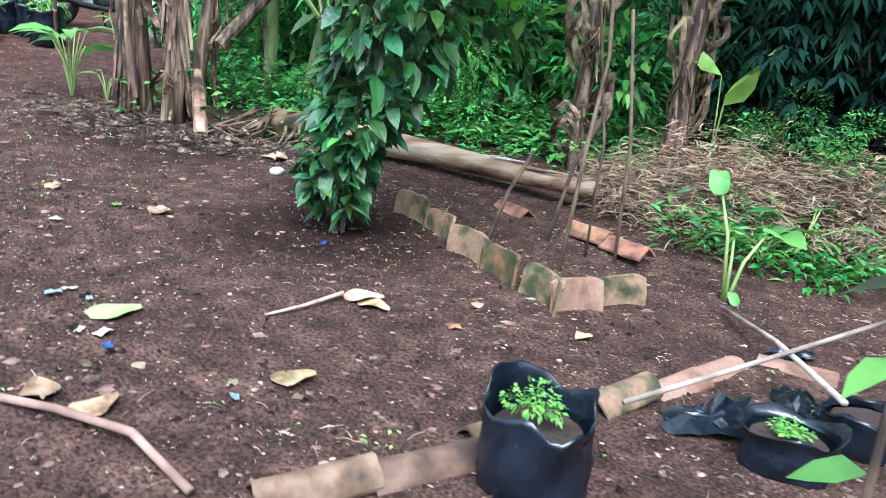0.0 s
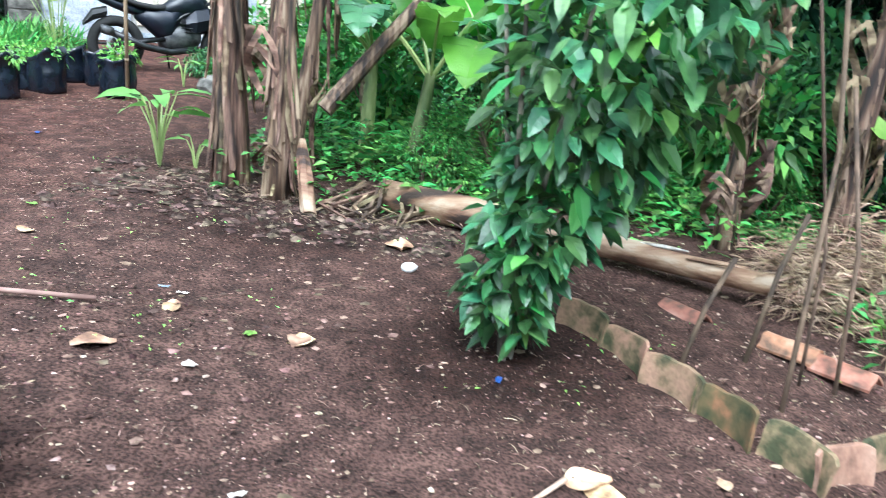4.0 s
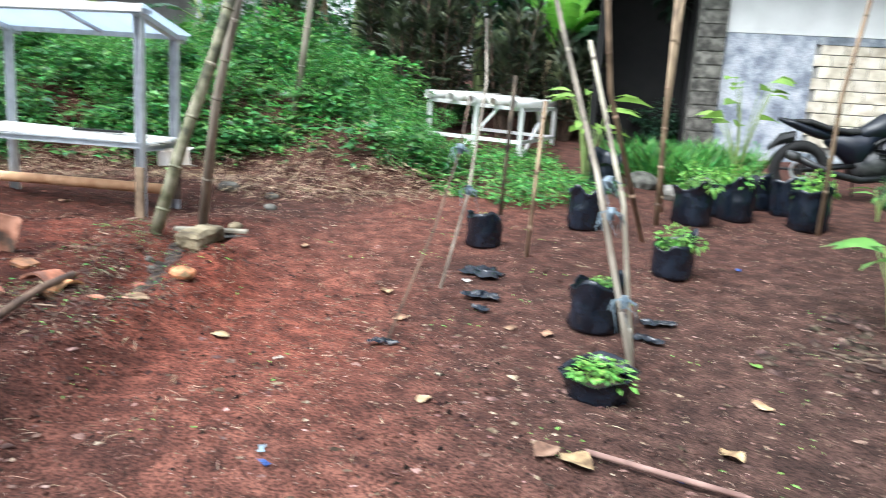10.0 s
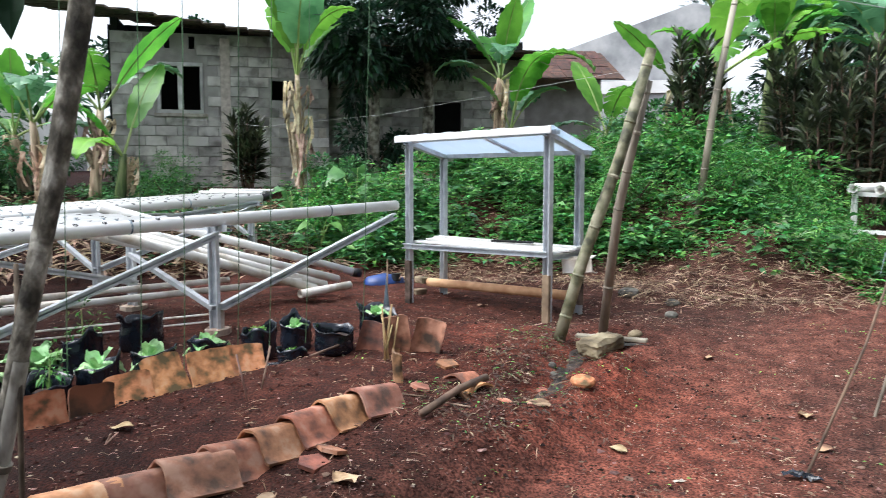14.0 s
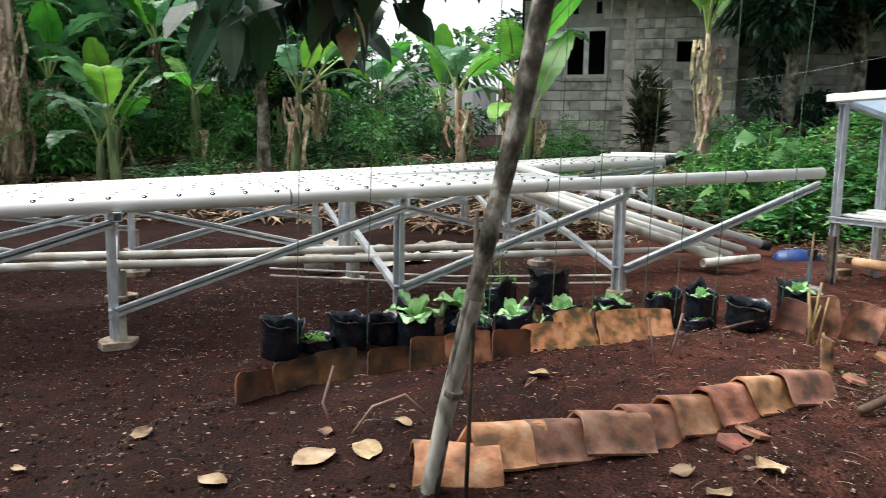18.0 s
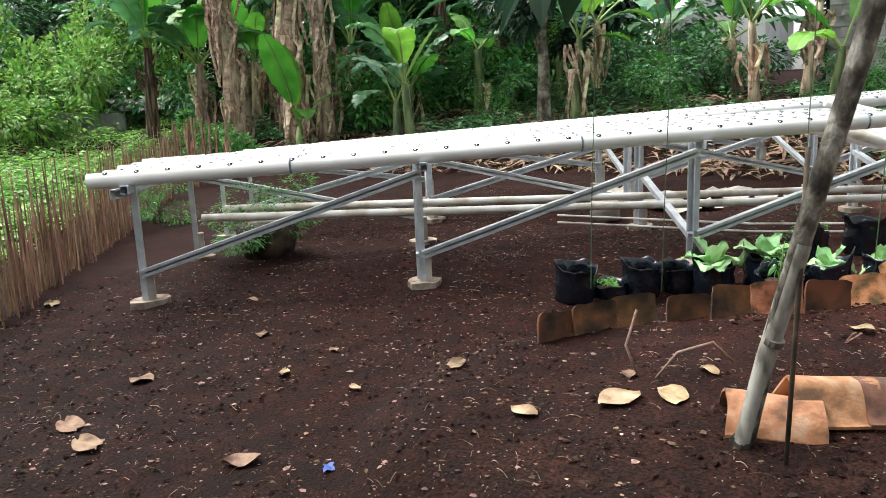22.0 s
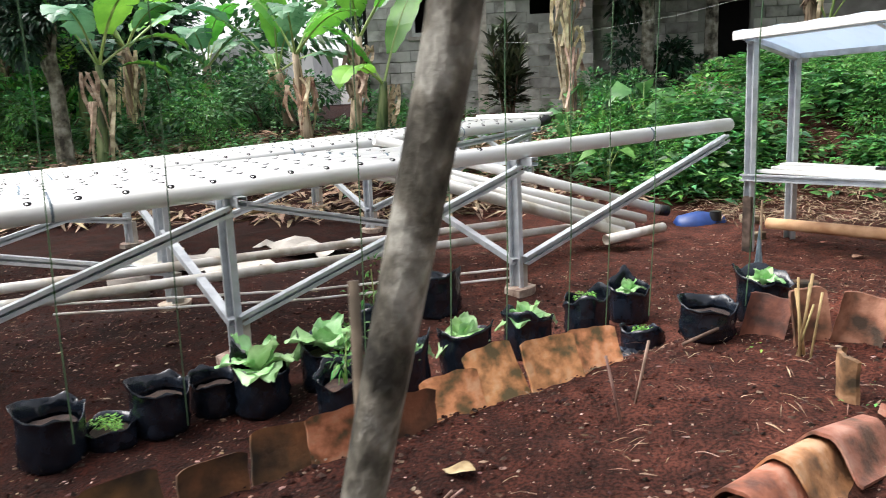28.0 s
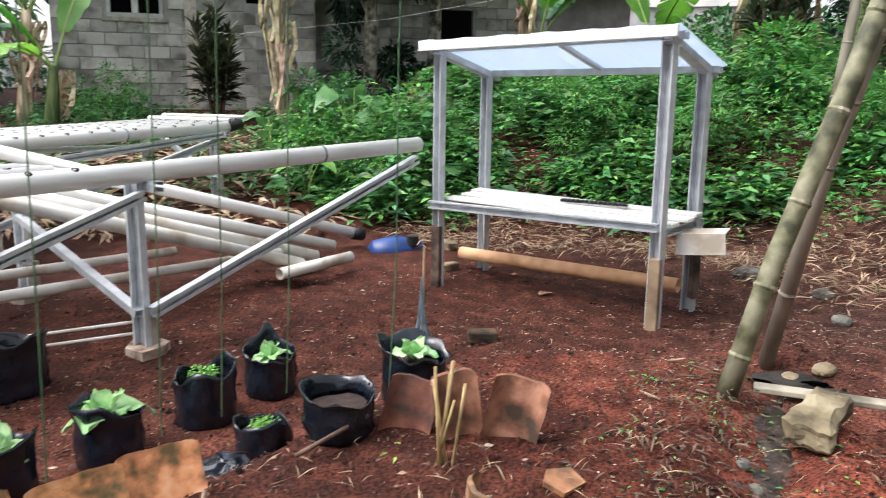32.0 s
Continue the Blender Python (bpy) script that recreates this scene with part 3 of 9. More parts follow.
def pipe_table(name, label, back0, width, along0, along1, n_pipes, posts, top_of, first_long=None, skew=0.0):
    """Rows of growing pipes on two lines of steel posts; skew turns the table a little out of line with the first one."""
    t = thing(name, (0, 0, 0), label, "hydroponic table", "hydroponic pipe tables")

    def at(along, back, z=None):
        return spot(along, back + skew * along, z)

    for a in posts:
        top = top_of(a) - 0.05
        for back in (back0, back0 + width):
            steel_post(t, a, back + skew * a, top)
        brace(t, at(a, back0 - 0.16, top - 0.015), at(a, back0 + width + 0.1, top - 0.015), "cross_rail")
    for a, b in zip(posts, posts[1:]):
        brace(t, at(a, back0 - 0.03, at(a, back0).z + 0.22), at(b, back0 - 0.03, top_of(b) - 0.11))
        brace(t, at(b, back0 + width - 0.03, at(b, back0 + width).z + 0.24), at(a, back0 + width - 0.03, top_of(a) - 0.11))
    for a in posts[1:]:
        brace(t, at(a, back0, at(a, back0).z + 0.2), at(a, back0 + width, at(a, back0 + width).z + 0.5), "stay", 0.03)
    for i in range(n_pipes):
        back = back0 - 0.06 + (width + 0.12) * i / (n_pipes - 1)
        a0 = along0 + 0.04 * ((i * 7) % 3) - 0.02 * i
        long = i == 0 and first_long
        a1 = first_long if long else along1 + 0.05 * ((i * 5) % 3)
        pa, pb = at(a0, back, top_of(a0)), at(a1, back, top_of(a1))
        bm = bmesh.new()
        pipe(bm, pa, pb, 0.05)
        part("growing_pipe", bm, PVC, t, smooth_shade=False)
        holes(t, pa, at(along1 + 0.4, back, top_of(along1 + 0.4)) if long else pb, 0.05, tilt=0.42 if i == 0 else 0.0)
        for q in np.arange(a0 + 1.3, a1, 1.9):
            bm = bmesh.new()
            pipe(bm, at(q, back, top_of(q)), at(q + 0.012, back, top_of(q + 0.012)), 0.0525, 0.0025)
            part("string_tie", bm, ROPEBLUE, t, "thin tie round a pipe")
    return t


def far_top(along):
    return 0.885 + 0.0475 * along


def far_spot(along, back, z):
    return spot(along, back + 0.0855 * along, z)


table_1 = pipe_table("hydroponic_table", "white pipe hydroponic table on galvanised steel posts", 0.0, 1.27, -0.28, 5.15, 7, [0.0, 1.86, 3.72, 5.57], pipe_top, first_long=7.62)
table_2 = pipe_table("hydroponic_table", "further white pipe hydroponic table with an end manifold", 2.09, 1.2, 0.0, 8.12, 6, [0.05, 1.98, 3.95, 5.9, 8.0], far_top, skew=0.0855)
bm = bmesh.new()
channel(bm, spot(-0.1, -0.2, 0.88), spot(-0.05, 0.25, 0.88), 0.06, 0.035, spin=90)
part("end_rail", bm, STEEL, table_1)
# the long brace that climbs to the shelter, and the low drain pipes along the rows
brace(table_1, spot(5.57, -0.05, 0.47), spot(7.62, -0.02, 1.13), "long_brace", 0.05)
for back, a0, a1, z0, z1 in ((0.55, 0.25, 6.9, 0.6, 0.5), (1.02, 0.3, 6.4, 0.6, 0.52)):
    bm = bmesh.new()
    pipe(bm, spot(a0, back, z0), spot(a1, back, z1), 0.03)
    part("drain_pipe", bm, PVC_OLD, table_1, "long stained drain pipe below the rows")
for off in (0.1, 0.16):
    bm = bmesh.new()
    tube(bm, [spot(3.0, 1.2, 0.5 - off), spot(4.4, 0.6, 0.46 - off), spot(5.55, 0.06, 0.5 - off)], 0.008, 6)
    part("thin_hose", bm, PVC_OLD, table_1)
brace(table_2, far_spot(6.0, 2.02, 1.0), far_spot(8.0, 2.02, 1.2), "long_brace", 0.05)
bm = bmesh.new()
pipe(bm, far_spot(8.3, 2.0, 1.36), far_spot(8.3, 3.4, 1.36), 0.02)
pipe(bm, far_spot(8.12, 2.0, 1.33), far_spot(8.12, 3.4, 1.33), 0.024)
part("manifold", bm, PVC, table_2, "white manifold pipe across the row ends")
for i in range(6):
    bm = bmesh.new()
    b = 2.03 + 1.32 * i / 5
    pipe(bm, far_spot(8.1, b, far_top(8.1)), far_spot(8.26, b, far_top(8.26) + 0.02), 0.052)
    part("end_cap", bm, BLACKPL, table_2, "dark grey pipe end cap")
    bm = bmesh.new()
    pipe(bm, far_spot(8.2, b, far_top(8.2) + 0.02), far_spot(8.2, b, 1.35), 0.014)
    part("riser", bm, BLACKPL, table_2)

# ---- loose pipes leaning off the table, and the sunk blue tank ----
for i, (a0, b0, z0, a1, b1, z1) in enumerate(((5.35, 1.42, 1.24, 7.94, 0.88, 0.47), (5.2, 0.95, 1.1, 7.55, 0.72, 0.44), (5.1, 0.75, 1.08, 7.25, 0.58, 0.42), (5.0, 0.6, 1.06, 7.0, 0.45, 0.42), (4.9, 1.1, 1.07, 7.5, 0.98, 0.42))):
    bm = bmesh.new()
    pipe(bm, spot(a0, b0, z0), spot(a1, b1, z1), 0.042)
    single("loose_pipe", bm, PVC if i < 2 else PVC_OLD, (0, 0, 0), "loose white pipe leaning off the end of the table", "pipe", "loose pipes")
bm = bmesh.new()
pipe(bm, spot(6.75, 0.38, 0.4), spot(7.4, 0.38, 0.42), 0.04)
single("loose_pipe", bm, PVC_OLD, (0, 0, 0), "short white pipe lying on the soil beside the tank", "pipe", "loose pipes")
bm = bmesh.new()
pipe(bm, spot(7.92, 0.885, 0.47), spot(8.02, 0.86, 0.45), 0.05)
single("pipe_elbow", bm, BLACKPL, (0, 0, 0), "dark grey pipe coupling lying on the soil", "coupling")
tank = thing("buried_tank", (-10.1, 2.5, gz(-10.1, 2.5)), "blue plastic drum half sunk on its side in the soil", "tank")
bm = bmesh.new()
tube(bm, [(0.02, -0.2, -0.06), (0.02, -0.18, -0.05), (0, 0.0, -0.04), (-0.02, 0.18, -0.06), (-0.02, 0.2, -0.07)], [0.08, 0.12, 0.14, 0.12, 0.08], 18, wobble=0.07)
part("tank_body", bm, BLUE, tank, smooth_shade=True)
bm = bmesh.new()
tube(bm, [(0.06, 0.12, 0.02), (0.06, 0.12, 0.1)], [0.055, 0.05], 14)
part("tank_lid", bm, BLACKPL, tank, "dark lid")

# ---- pump shelter with a translucent roof ----
shelter = thing("pump_shelter", (0, 0, 0), "small galvanised steel shelter with a pale sheet roof and a bench", "shelter")
SF, SL = V((-9.04, 2.61, 0)), V((1.12, 1.0, 0))
SD = V((-0.3, 0.41, 0))


def sp(a, d, z):
    p = SF + SL * a + SD * d
    return V((p.x, p.y, z))


for a, d, top in ((0, 0, 1.82), (1, 0, 1.85), (0, 1, 1.71), (1, 1, 1.71)):
    foot = sp(a, d, 0)
    g0 = gz(foot.x, foot.y)
    bm = bmesh.new()
    channel(bm, (foot.x, foot.y, g0 - 0.1), (foot.x, foot.y, top), 0.08, 0.045, spin=20)
    part("post", bm, STEEL, shelter)
for a in (0, 1):
    bm = bmesh.new()
    foot = sp(a, 0, 0)
    g0 = gz(foot.x, foot.y)
    box(bm, (0.07, 0.05, 0.42), Matrix.Translation((foot.x + 0.02, foot.y - 0.03, g0 + 0.2)) @ pose(0, 0, 0, 0, 0, 37), 0.004)
    part("post_foot", bm, BAMBOO_TAN if a else WOODDARK, shelter, "soil-stained timber foot fixed to the post")
bm = bmesh.new()
box(bm, (0.05, 0.05, 0.3), Matrix.Translation(sp(1.02, 0.9, 0.5)), 0.004)
part("post_foot", bm, WOODDARK, shelter)
for (a0, d0, z0), (a1, d1, z1) in (((-0.05, -0.02, 1.835), (1.05, -0.02, 1.862)), ((-0.04, 1.02, 1.70), (1.05, 1.02, 1.705)), ((0, -0.15, 1.82), (0, 1.15, 1.67)), ((1, -0.15, 1.85), (1, 1.15, 1.675))):
    bm = bmesh.new()
    channel(bm, sp(a0, d0, z0), sp(a1, d1, z1), 0.07, 0.04, spin=0)
    part("roof_beam", bm, STEEL, shelter)
bm = bmesh.new()
m, ln = frame_of(sp(-0.07, -0.215, 1.868), sp(1.045, -0.215, 1.898))
box(bm, (0.02, 0.062, ln), m @ Matrix.Translation((0, 0, ln / 2)), 0.003)
part("fascia", bm, PVC, shelter, "white front edge strip of the roof")
bm = bmesh.new()
NR = 24
rows_v = []
for i in range(NR + 1):
    a = -0.07 + 1.12 * i / NR
    row = []
    for d in (-0.2, 0.3, 0.75, 1.2):
        z = 1.904 + 0.027 * a - 0.128 * (d + 0.2) + 0.006 * math.sin(i * 1.6)
        row.append((bm.verts.new(sp(a, d, z)), bm.verts.new(sp(a, d, z - 0.008))))
    rows_v.append(row)
for r0, r1 in zip(rows_v, rows_v[1:]):
    for k in range(3):
        bm.faces.new((r0[k][0], r0[k + 1][0], r1[k + 1][0], r1[k][0]))
        bm.faces.new((r0[k][1], r1[k][1], r1[k + 1][1], r0[k + 1][1]))
for r in (rows_v[0], rows_v[-1]):
    for k in range(3):
        bm.faces.new((r[k][0], r[k][1], r[k + 1][1], r[k + 1][0]))
for r0, r1 in zip(rows_v, rows_v[1:]):
    for k in (0, 3):
        bm.faces.new((r0[k][0], r1[k][0], r1[k][1], r0[k][1]))
part("roof_sheet", bm, ROOFSHEET, shelter, "pale translucent roof sheet")
bm = bmesh.new()
box(bm, (0.04, 0.58, 0.025), Matrix.Translation(sp(0.55, 0.5, 1.80)) @ pose(0, 0, 0, -14, 0, 36), 0.003)
part("roof_batten", bm, STEEL, shelter)
for (a0, d0, z0), (a1, d1, z1) in (((-0.04, -0.06, 0.845), (1.0, -0.06, 0.84)), ((-0.05, 1.0, 0.85), (1.03, 1.0, 0.82)), ((0, 0, 0.83), (0, 1, 0.84)), ((1, 0, 0.815), (1, 1, 0.815))):
    bm = bmesh.new()
    channel(bm, sp(a0, d0, z0), sp(a1, d1, z1), 0.05, 0.04, spin=90)
    part("bench_rail", bm, STEEL, shelter)
for i, (a0, a1, d, z) in enumerate(((0.0, 1.03, 0.16, 0.875), (0.02, 1.05, 0.44, 0.892), (0.0, 1.04, 0.74, 0.905))):
    bm = bmesh.new()
    m, ln = frame_of(sp(a0, d, z + 0.01), sp(a1, d + 0.03, z - 0.03))
    box(bm, (0.13, 0.02, ln), m @ Matrix.Translation((0, 0, ln / 2)) @ pose(0, 0, 0, 0, 0, 0), 0.003)
    part("bench_board", bm, PVC, shelter, "long white plastic board of the bench")
gutter = thing("gutter_trough", sp(1.09, 0.35, 0.72), "white plastic gutter trough at the end of the bench", "gutter", turn=42)
bm = bmesh.new()
extrude(bm, [(-0.08, 0.11), (-0.06, 0.0), (0.06, 0.0), (0.08, 0.11), (0.072, 0.11), (0.054, 0.008), (-0.054, 0.008), (-0.072, 0.11)], (-0.12, 0, 0.0), (0.16, 0.0, 0.03), spin=-90)
part("trough", bm, PVC_OLD, gutter)
bm = bmesh.new()
for i in range(14):
    box(bm, (0.025, 0.05, 0.02), Matrix.Translation(sp(0.5 + 0.02 * i, 0.5 + 0.004 * i, 0.912)) @ pose(0, 0, 0, 0, 0, 42), 0.004)
box(bm, (0.42, 0.02, 0.012), Matrix.Translation(sp(0.64, 0.53, 0.909)) @ pose(0, 0, 0, 0, 0, 42), 0.002)
single("tool_strip", bm, BLACKPL, (0, 0, 0), "black toothed plastic strip lying on the bench panels", "strip")
bm = bmesh.new()
pipe(bm, sp(-0.1, 0.85, gz(-9.6, 3.0) + 0.1), sp(1.0, 0.6, 0.45), 0.045)
single("tan_pipe", bm, PVC_TAN, (0, 0, 0), "tan soil-stained pipe lying under the bench", "pipe")

# ---- block houses ----


def block_wall(name, label, length, tall, at, turn, mat_block, rows=None, openings=(), bw=0.4, bh=0.2, thick=0.12, skip=None):
    """A mortar wall with real openings, faced with separate blocks."""
    w = thing(name, at, label, "wall", kind="structure", turn=turn)
    xs = sorted({0.0, length, *[v for o in openings for v in (o[0], o[1])]})
    zs = sorted({0.0, tall, *[v for o in openings for v in (o[2], o[3])]})
    bm = bmesh.new()
    for x0, x1 in zip(xs, xs[1:]):
        for z0, z1 in zip(zs, zs[1:]):
            if any(o[0] <= x0 and x1 <= o[1] and o[2] <= z0 and z1 <= o[3] for o in openings):
                continue
            box(bm, (x1 - x0, thick, z1 - z0), Matrix.Translation(((x0 + x1) / 2, thick / 2 + 0.004, (z0 + z1) / 2)))
    part("mortar", bm, MORTAR, w)
    bm = bmesh.new()
    box(bm, (bw - 0.012, 0.03, bh - 0.012), Matrix(), 0.004)
    me = mesh_of(bm, "block", mat_block)
    count = 0
    r = 0
    z = 0.0
    while z + bh <= tall + 0.001:
        x = -0.2 * (r % 2) * bw / 0.4
        while x < length:
            cx, cz = x + bw / 2, z + bh / 2
            clear = all(not (o[0] - bw / 2 < cx < o[1] + bw / 2 and o[2] - bh / 2 < cz < o[3] + bh / 2) for o in openings)
            if clear and bw / 2 <= cx <= length - bw / 2 and count < 300 and not (skip and skip(cx, cz)):
                ob = new("block", me)
                ob.parent = w
                ob.matrix_basis = Matrix.Translation((cx, -0.006 + random.uniform(-0.004, 0.003), cz))
                count += 1
            x += bw
        z += bh
        r += 1
    return w


def slab(bm, x0, x1, y0, y1, z0, z1, bevel=0.0):
    return box(bm, (x1 - x0, y1 - y0, z1 - z0), Matrix.Translation(((x0 + x1) / 2, (y0 + y1) / 2, (z0 + z1) / 2)), bevel)


# grey block house behind the tables; its wall faces east
HB = V((-17.9, -1.7, 1.2))
house = thing("block_house", (HB.x, HB.y, HB.z), "unplastered grey concrete-block house with a dark roof", "house", turn=90)
block_wall("wall_west", "grey concrete-block house wall with window openings", 4.2, 3.22, (HB.x, HB.y, HB.z), 90, BLOCK,
           openings=((0.85, 1.72, 1.65, 2.65), (0.98, 1.1, 2.92, 3.17), (1.45, 1.57, 2.92, 3.17), (3.05, 3.5, 1.95, 2.35)))
block_wall("wall_west_far", "shaded grey concrete-block wall with a doorway", 4.4, 2.9, (HB.x - 0.5, HB.y + 4.2, HB.z + 0.1), 88, BLOCK,
           openings=((2.35, 2.95, 0.9, 1.95),))
# near-black backing wall puts the unlit rooms' shade into its colour
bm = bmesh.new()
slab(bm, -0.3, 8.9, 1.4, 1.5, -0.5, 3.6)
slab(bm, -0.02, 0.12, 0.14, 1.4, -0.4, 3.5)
part("inner_wall", bm, SHADEBLK, house)
bm = bmesh.new()
slab(bm, 2.05, 2.25, -0.03, 0.0, 0.0, 3.15, 0.01)
part("pilaster", bm, CEMENT, house, "grey cement pilaster strip")
bm = bmesh.new()
slab(bm, 2.5, 4.15, -0.012, -0.006 + 0.02, 0.3, 1.7, 0.004)
part("plaster_patch", bm, CEMENT, house, "patch of grey cement render")
for x0, x1 in ((0.85, 1.72),):
    for a, b, c, d in ((x0, x1, 1.65, 1.72), (x0, x1, 2.58, 2.65), (x0, x0 + 0.06, 1.72, 2.58), (x1 - 0.06, x1, 1.72, 2.58), ((x0 + x1) / 2 - 0.05, (x0 + x1) / 2 + 0.05, 1.72, 2.58)):
        bm = bmesh.new()
        slab(bm, a, b, -0.03, 0.07, c, d, 0.004)
        part("window_frame", bm, WOODFR, house, "pale window frame bar")
bm = bmesh.new()
slab(bm, 0.78, 1.8, -0.06, 0.05, 1.58, 1.648, 0.005)
part("window_sill", bm, CEMENT, house)
bm = bmesh.new()
for i in range(27):
    for j in range(9):
        m = pose(-2.2 + 0.42 * i, -0.75 + 0.36 * j, max(3.0, 3.5 - 0.114 * (-2.2 + 0.42 * i)) + 0.045 * j + random.uniform(-0.01, 0.01), 7, 0, 0)
        box(bm, (0.4, 0.42, 0.03), m, 0.0)
part("roof", bm, WOODDARK, house, "dark weathered low-pitched roof with a sloping eave")
# small tiled outbuilding and the pale gable beyond
shed = thing("tiled_outbuilding", (-20.6, 7.2, 2.3), "small house with a red-brown weathered tile roof", "house", turn=84)
bm = bmesh.new()
slab(bm, 0, 2.5, 0, 0.15, -1.0, 1.9)
slab(bm, 0, 2.5, 2.6, 2.75, -1.0, 1.9)
slab(bm, 0, 0.15, 0.15, 2.6, -1.0, 1.9)
slab(bm, 2.35, 2.5, 0.15, 2.6, -1.0, 1.9)
part("wall", bm, MORTAR, shed)
bm = bmesh.new()
slab(bm, -0.66, 2.86, -0.02, 0.0, -0.2, 1.95)
roof = part("roof", bm, ROOF, shed, "rows of weathered red-brown roof tiles")
roof.matrix_basis = pose(0, -0.6, 1.82, -63.4, 0, 0)
bm = bmesh.new()
box(bm, (0.32, 0.34, 0.035))
me = mesh_of(bm, "roof_tile", ROOF)
for i in range(10):
    for j in range(7):
        ob = new("roof_tile", me)
        ob.parent = shed
        ob.matrix_basis = pose(-0.5 + 0.34 * i, -0.6 + 0.28 * j, 1.835 + 0.14 * j + random.uniform(-0.012, 0.012), 26, 0, random.uniform(-3, 3))
gable = thing("grey_gable_house", (-26.6, 9.6, 1.5), "far pale grey house with a plain gable end", "house", turn=64)
bm = bmesh.new()
pts = [(0, 0), (6.6, 0), (6.6, 5.45), (5.5, 5.7), (0, 3.9)]
f = [bm.verts.new((x, 0, z)) for x, z in pts]
b = [bm.verts.new((x, 6, z)) for x, z in pts]
bm.faces.new(f)
bm.faces.new(b[::-1])
for i in range(5):
    j = (i + 1) % 5
    bm.faces.new((f[i], b[i], b[j], f[j]))
part("wall", bm, GABLEWALL, gable)
bm = bmesh.new()
slab(bm, 0.0, 6.6, -0.08, -0.01, 2.9, 3.3)
part("band", bm, WHITEWALL, gable, "pale painted band")
hut = thing("white_house", (-28.0, -8.6, 1.6), "far small white-walled house between trees", "house", turn=90)
bm = bmesh.new()
f = [bm.verts.new((x, 0, z)) for x, z in ((0, 0), (3.4, 0), (3.4, 2.0), (1.6, 2.9), (0, 2.0))]
b = [bm.verts.new((v.co.x, 4, v.co.z)) for v in f]
bm.faces.new(f)
bm.faces.new(b[::-1])
for i in range(5):
    bm.faces.new((f[i], b[i], b[(i + 1) % 5], f[(i + 1) % 5]))
part("wall", bm, WHITEWALL, hut)
# window as a near-black pane; the room's shade is its colour
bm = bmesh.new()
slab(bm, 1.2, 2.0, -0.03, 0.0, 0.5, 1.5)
part("window", bm, SHADEBLK, hut)

# house with the motorcycle; its wall faces the garden
HN = V((-7.75, 12.35, 0.3))
north = thing("plastered_house", (HN.x, HN.y, HN.z), "house with grey-blue plaster over pale yellow blocks", "house", turn=36)
block_wall("wall_north", "grey-blue plastered wall with bare pale yellow block patches", 6.4, 2.3, (HN.x, HN.y, HN.z), 36, YELLOWBLOCK,
           skip=lambda x, z: not ((1.3 < x < 2.75 and 0.6 < z < 2.2) or (3.35 < x < 4.1 and 0.6 < z < 2.0)), bh=0.17, bw=0.34)
for x0, x1, z0, z1 in ((0.0, 1.28, 0.0, 2.3), (2.78, 3.32, 0.0, 2.3), (4.15, 6.4, 0.0, 2.3), (1.28, 2.78, 0.0, 0.58), (3.32, 4.15, 0.0, 0.58), (1.28, 2.78, 2.18, 2.3), (3.32, 4.15, 2.0, 2.3)):
    bm = bmesh.new()
    slab(bm, x0, x1, -0.03, 0.003, z0, z1, 0.006)
    part("plaster", bm, PLASTER, north, "grey-blue cement plaster")
bm = bmesh.new()
slab(bm, 0.0, 6.4, -0.035, 0.16, 2.303, 3.6)
part("upper_wall", bm, WHITEWALL, north, "white upper wall")
bm = bmesh.new()
slab(bm, -0.42, -0.02, -0.1, 0.3, 0.0, 3.0, 0.01)
part("pier", bm, ROCKGREY, north, "bare grey block pier beside the doorway")
for z in np.arange(0.2, 3.0, 0.2):
    bm = bmesh.new()
    slab(bm, -0.43, -0.01, -0.112, -0.1, z - 0.19, z - 0.012, 0.002)
    part("block", bm, ROCKGREY, north)
# near-black passage walls: the shade inside is in their colour
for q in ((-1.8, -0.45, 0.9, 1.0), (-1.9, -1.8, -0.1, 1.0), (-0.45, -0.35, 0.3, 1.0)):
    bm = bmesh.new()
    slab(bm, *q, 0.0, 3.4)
    part("passage_wall", bm, SHADEBLK, north, "passage wall coloured near black for its shade")
bm = bmesh.new()
slab(bm, -2.4, 6.9, -0.7, 3.0, 3.6, 3.72)
part("roof", bm, ROOF, north)

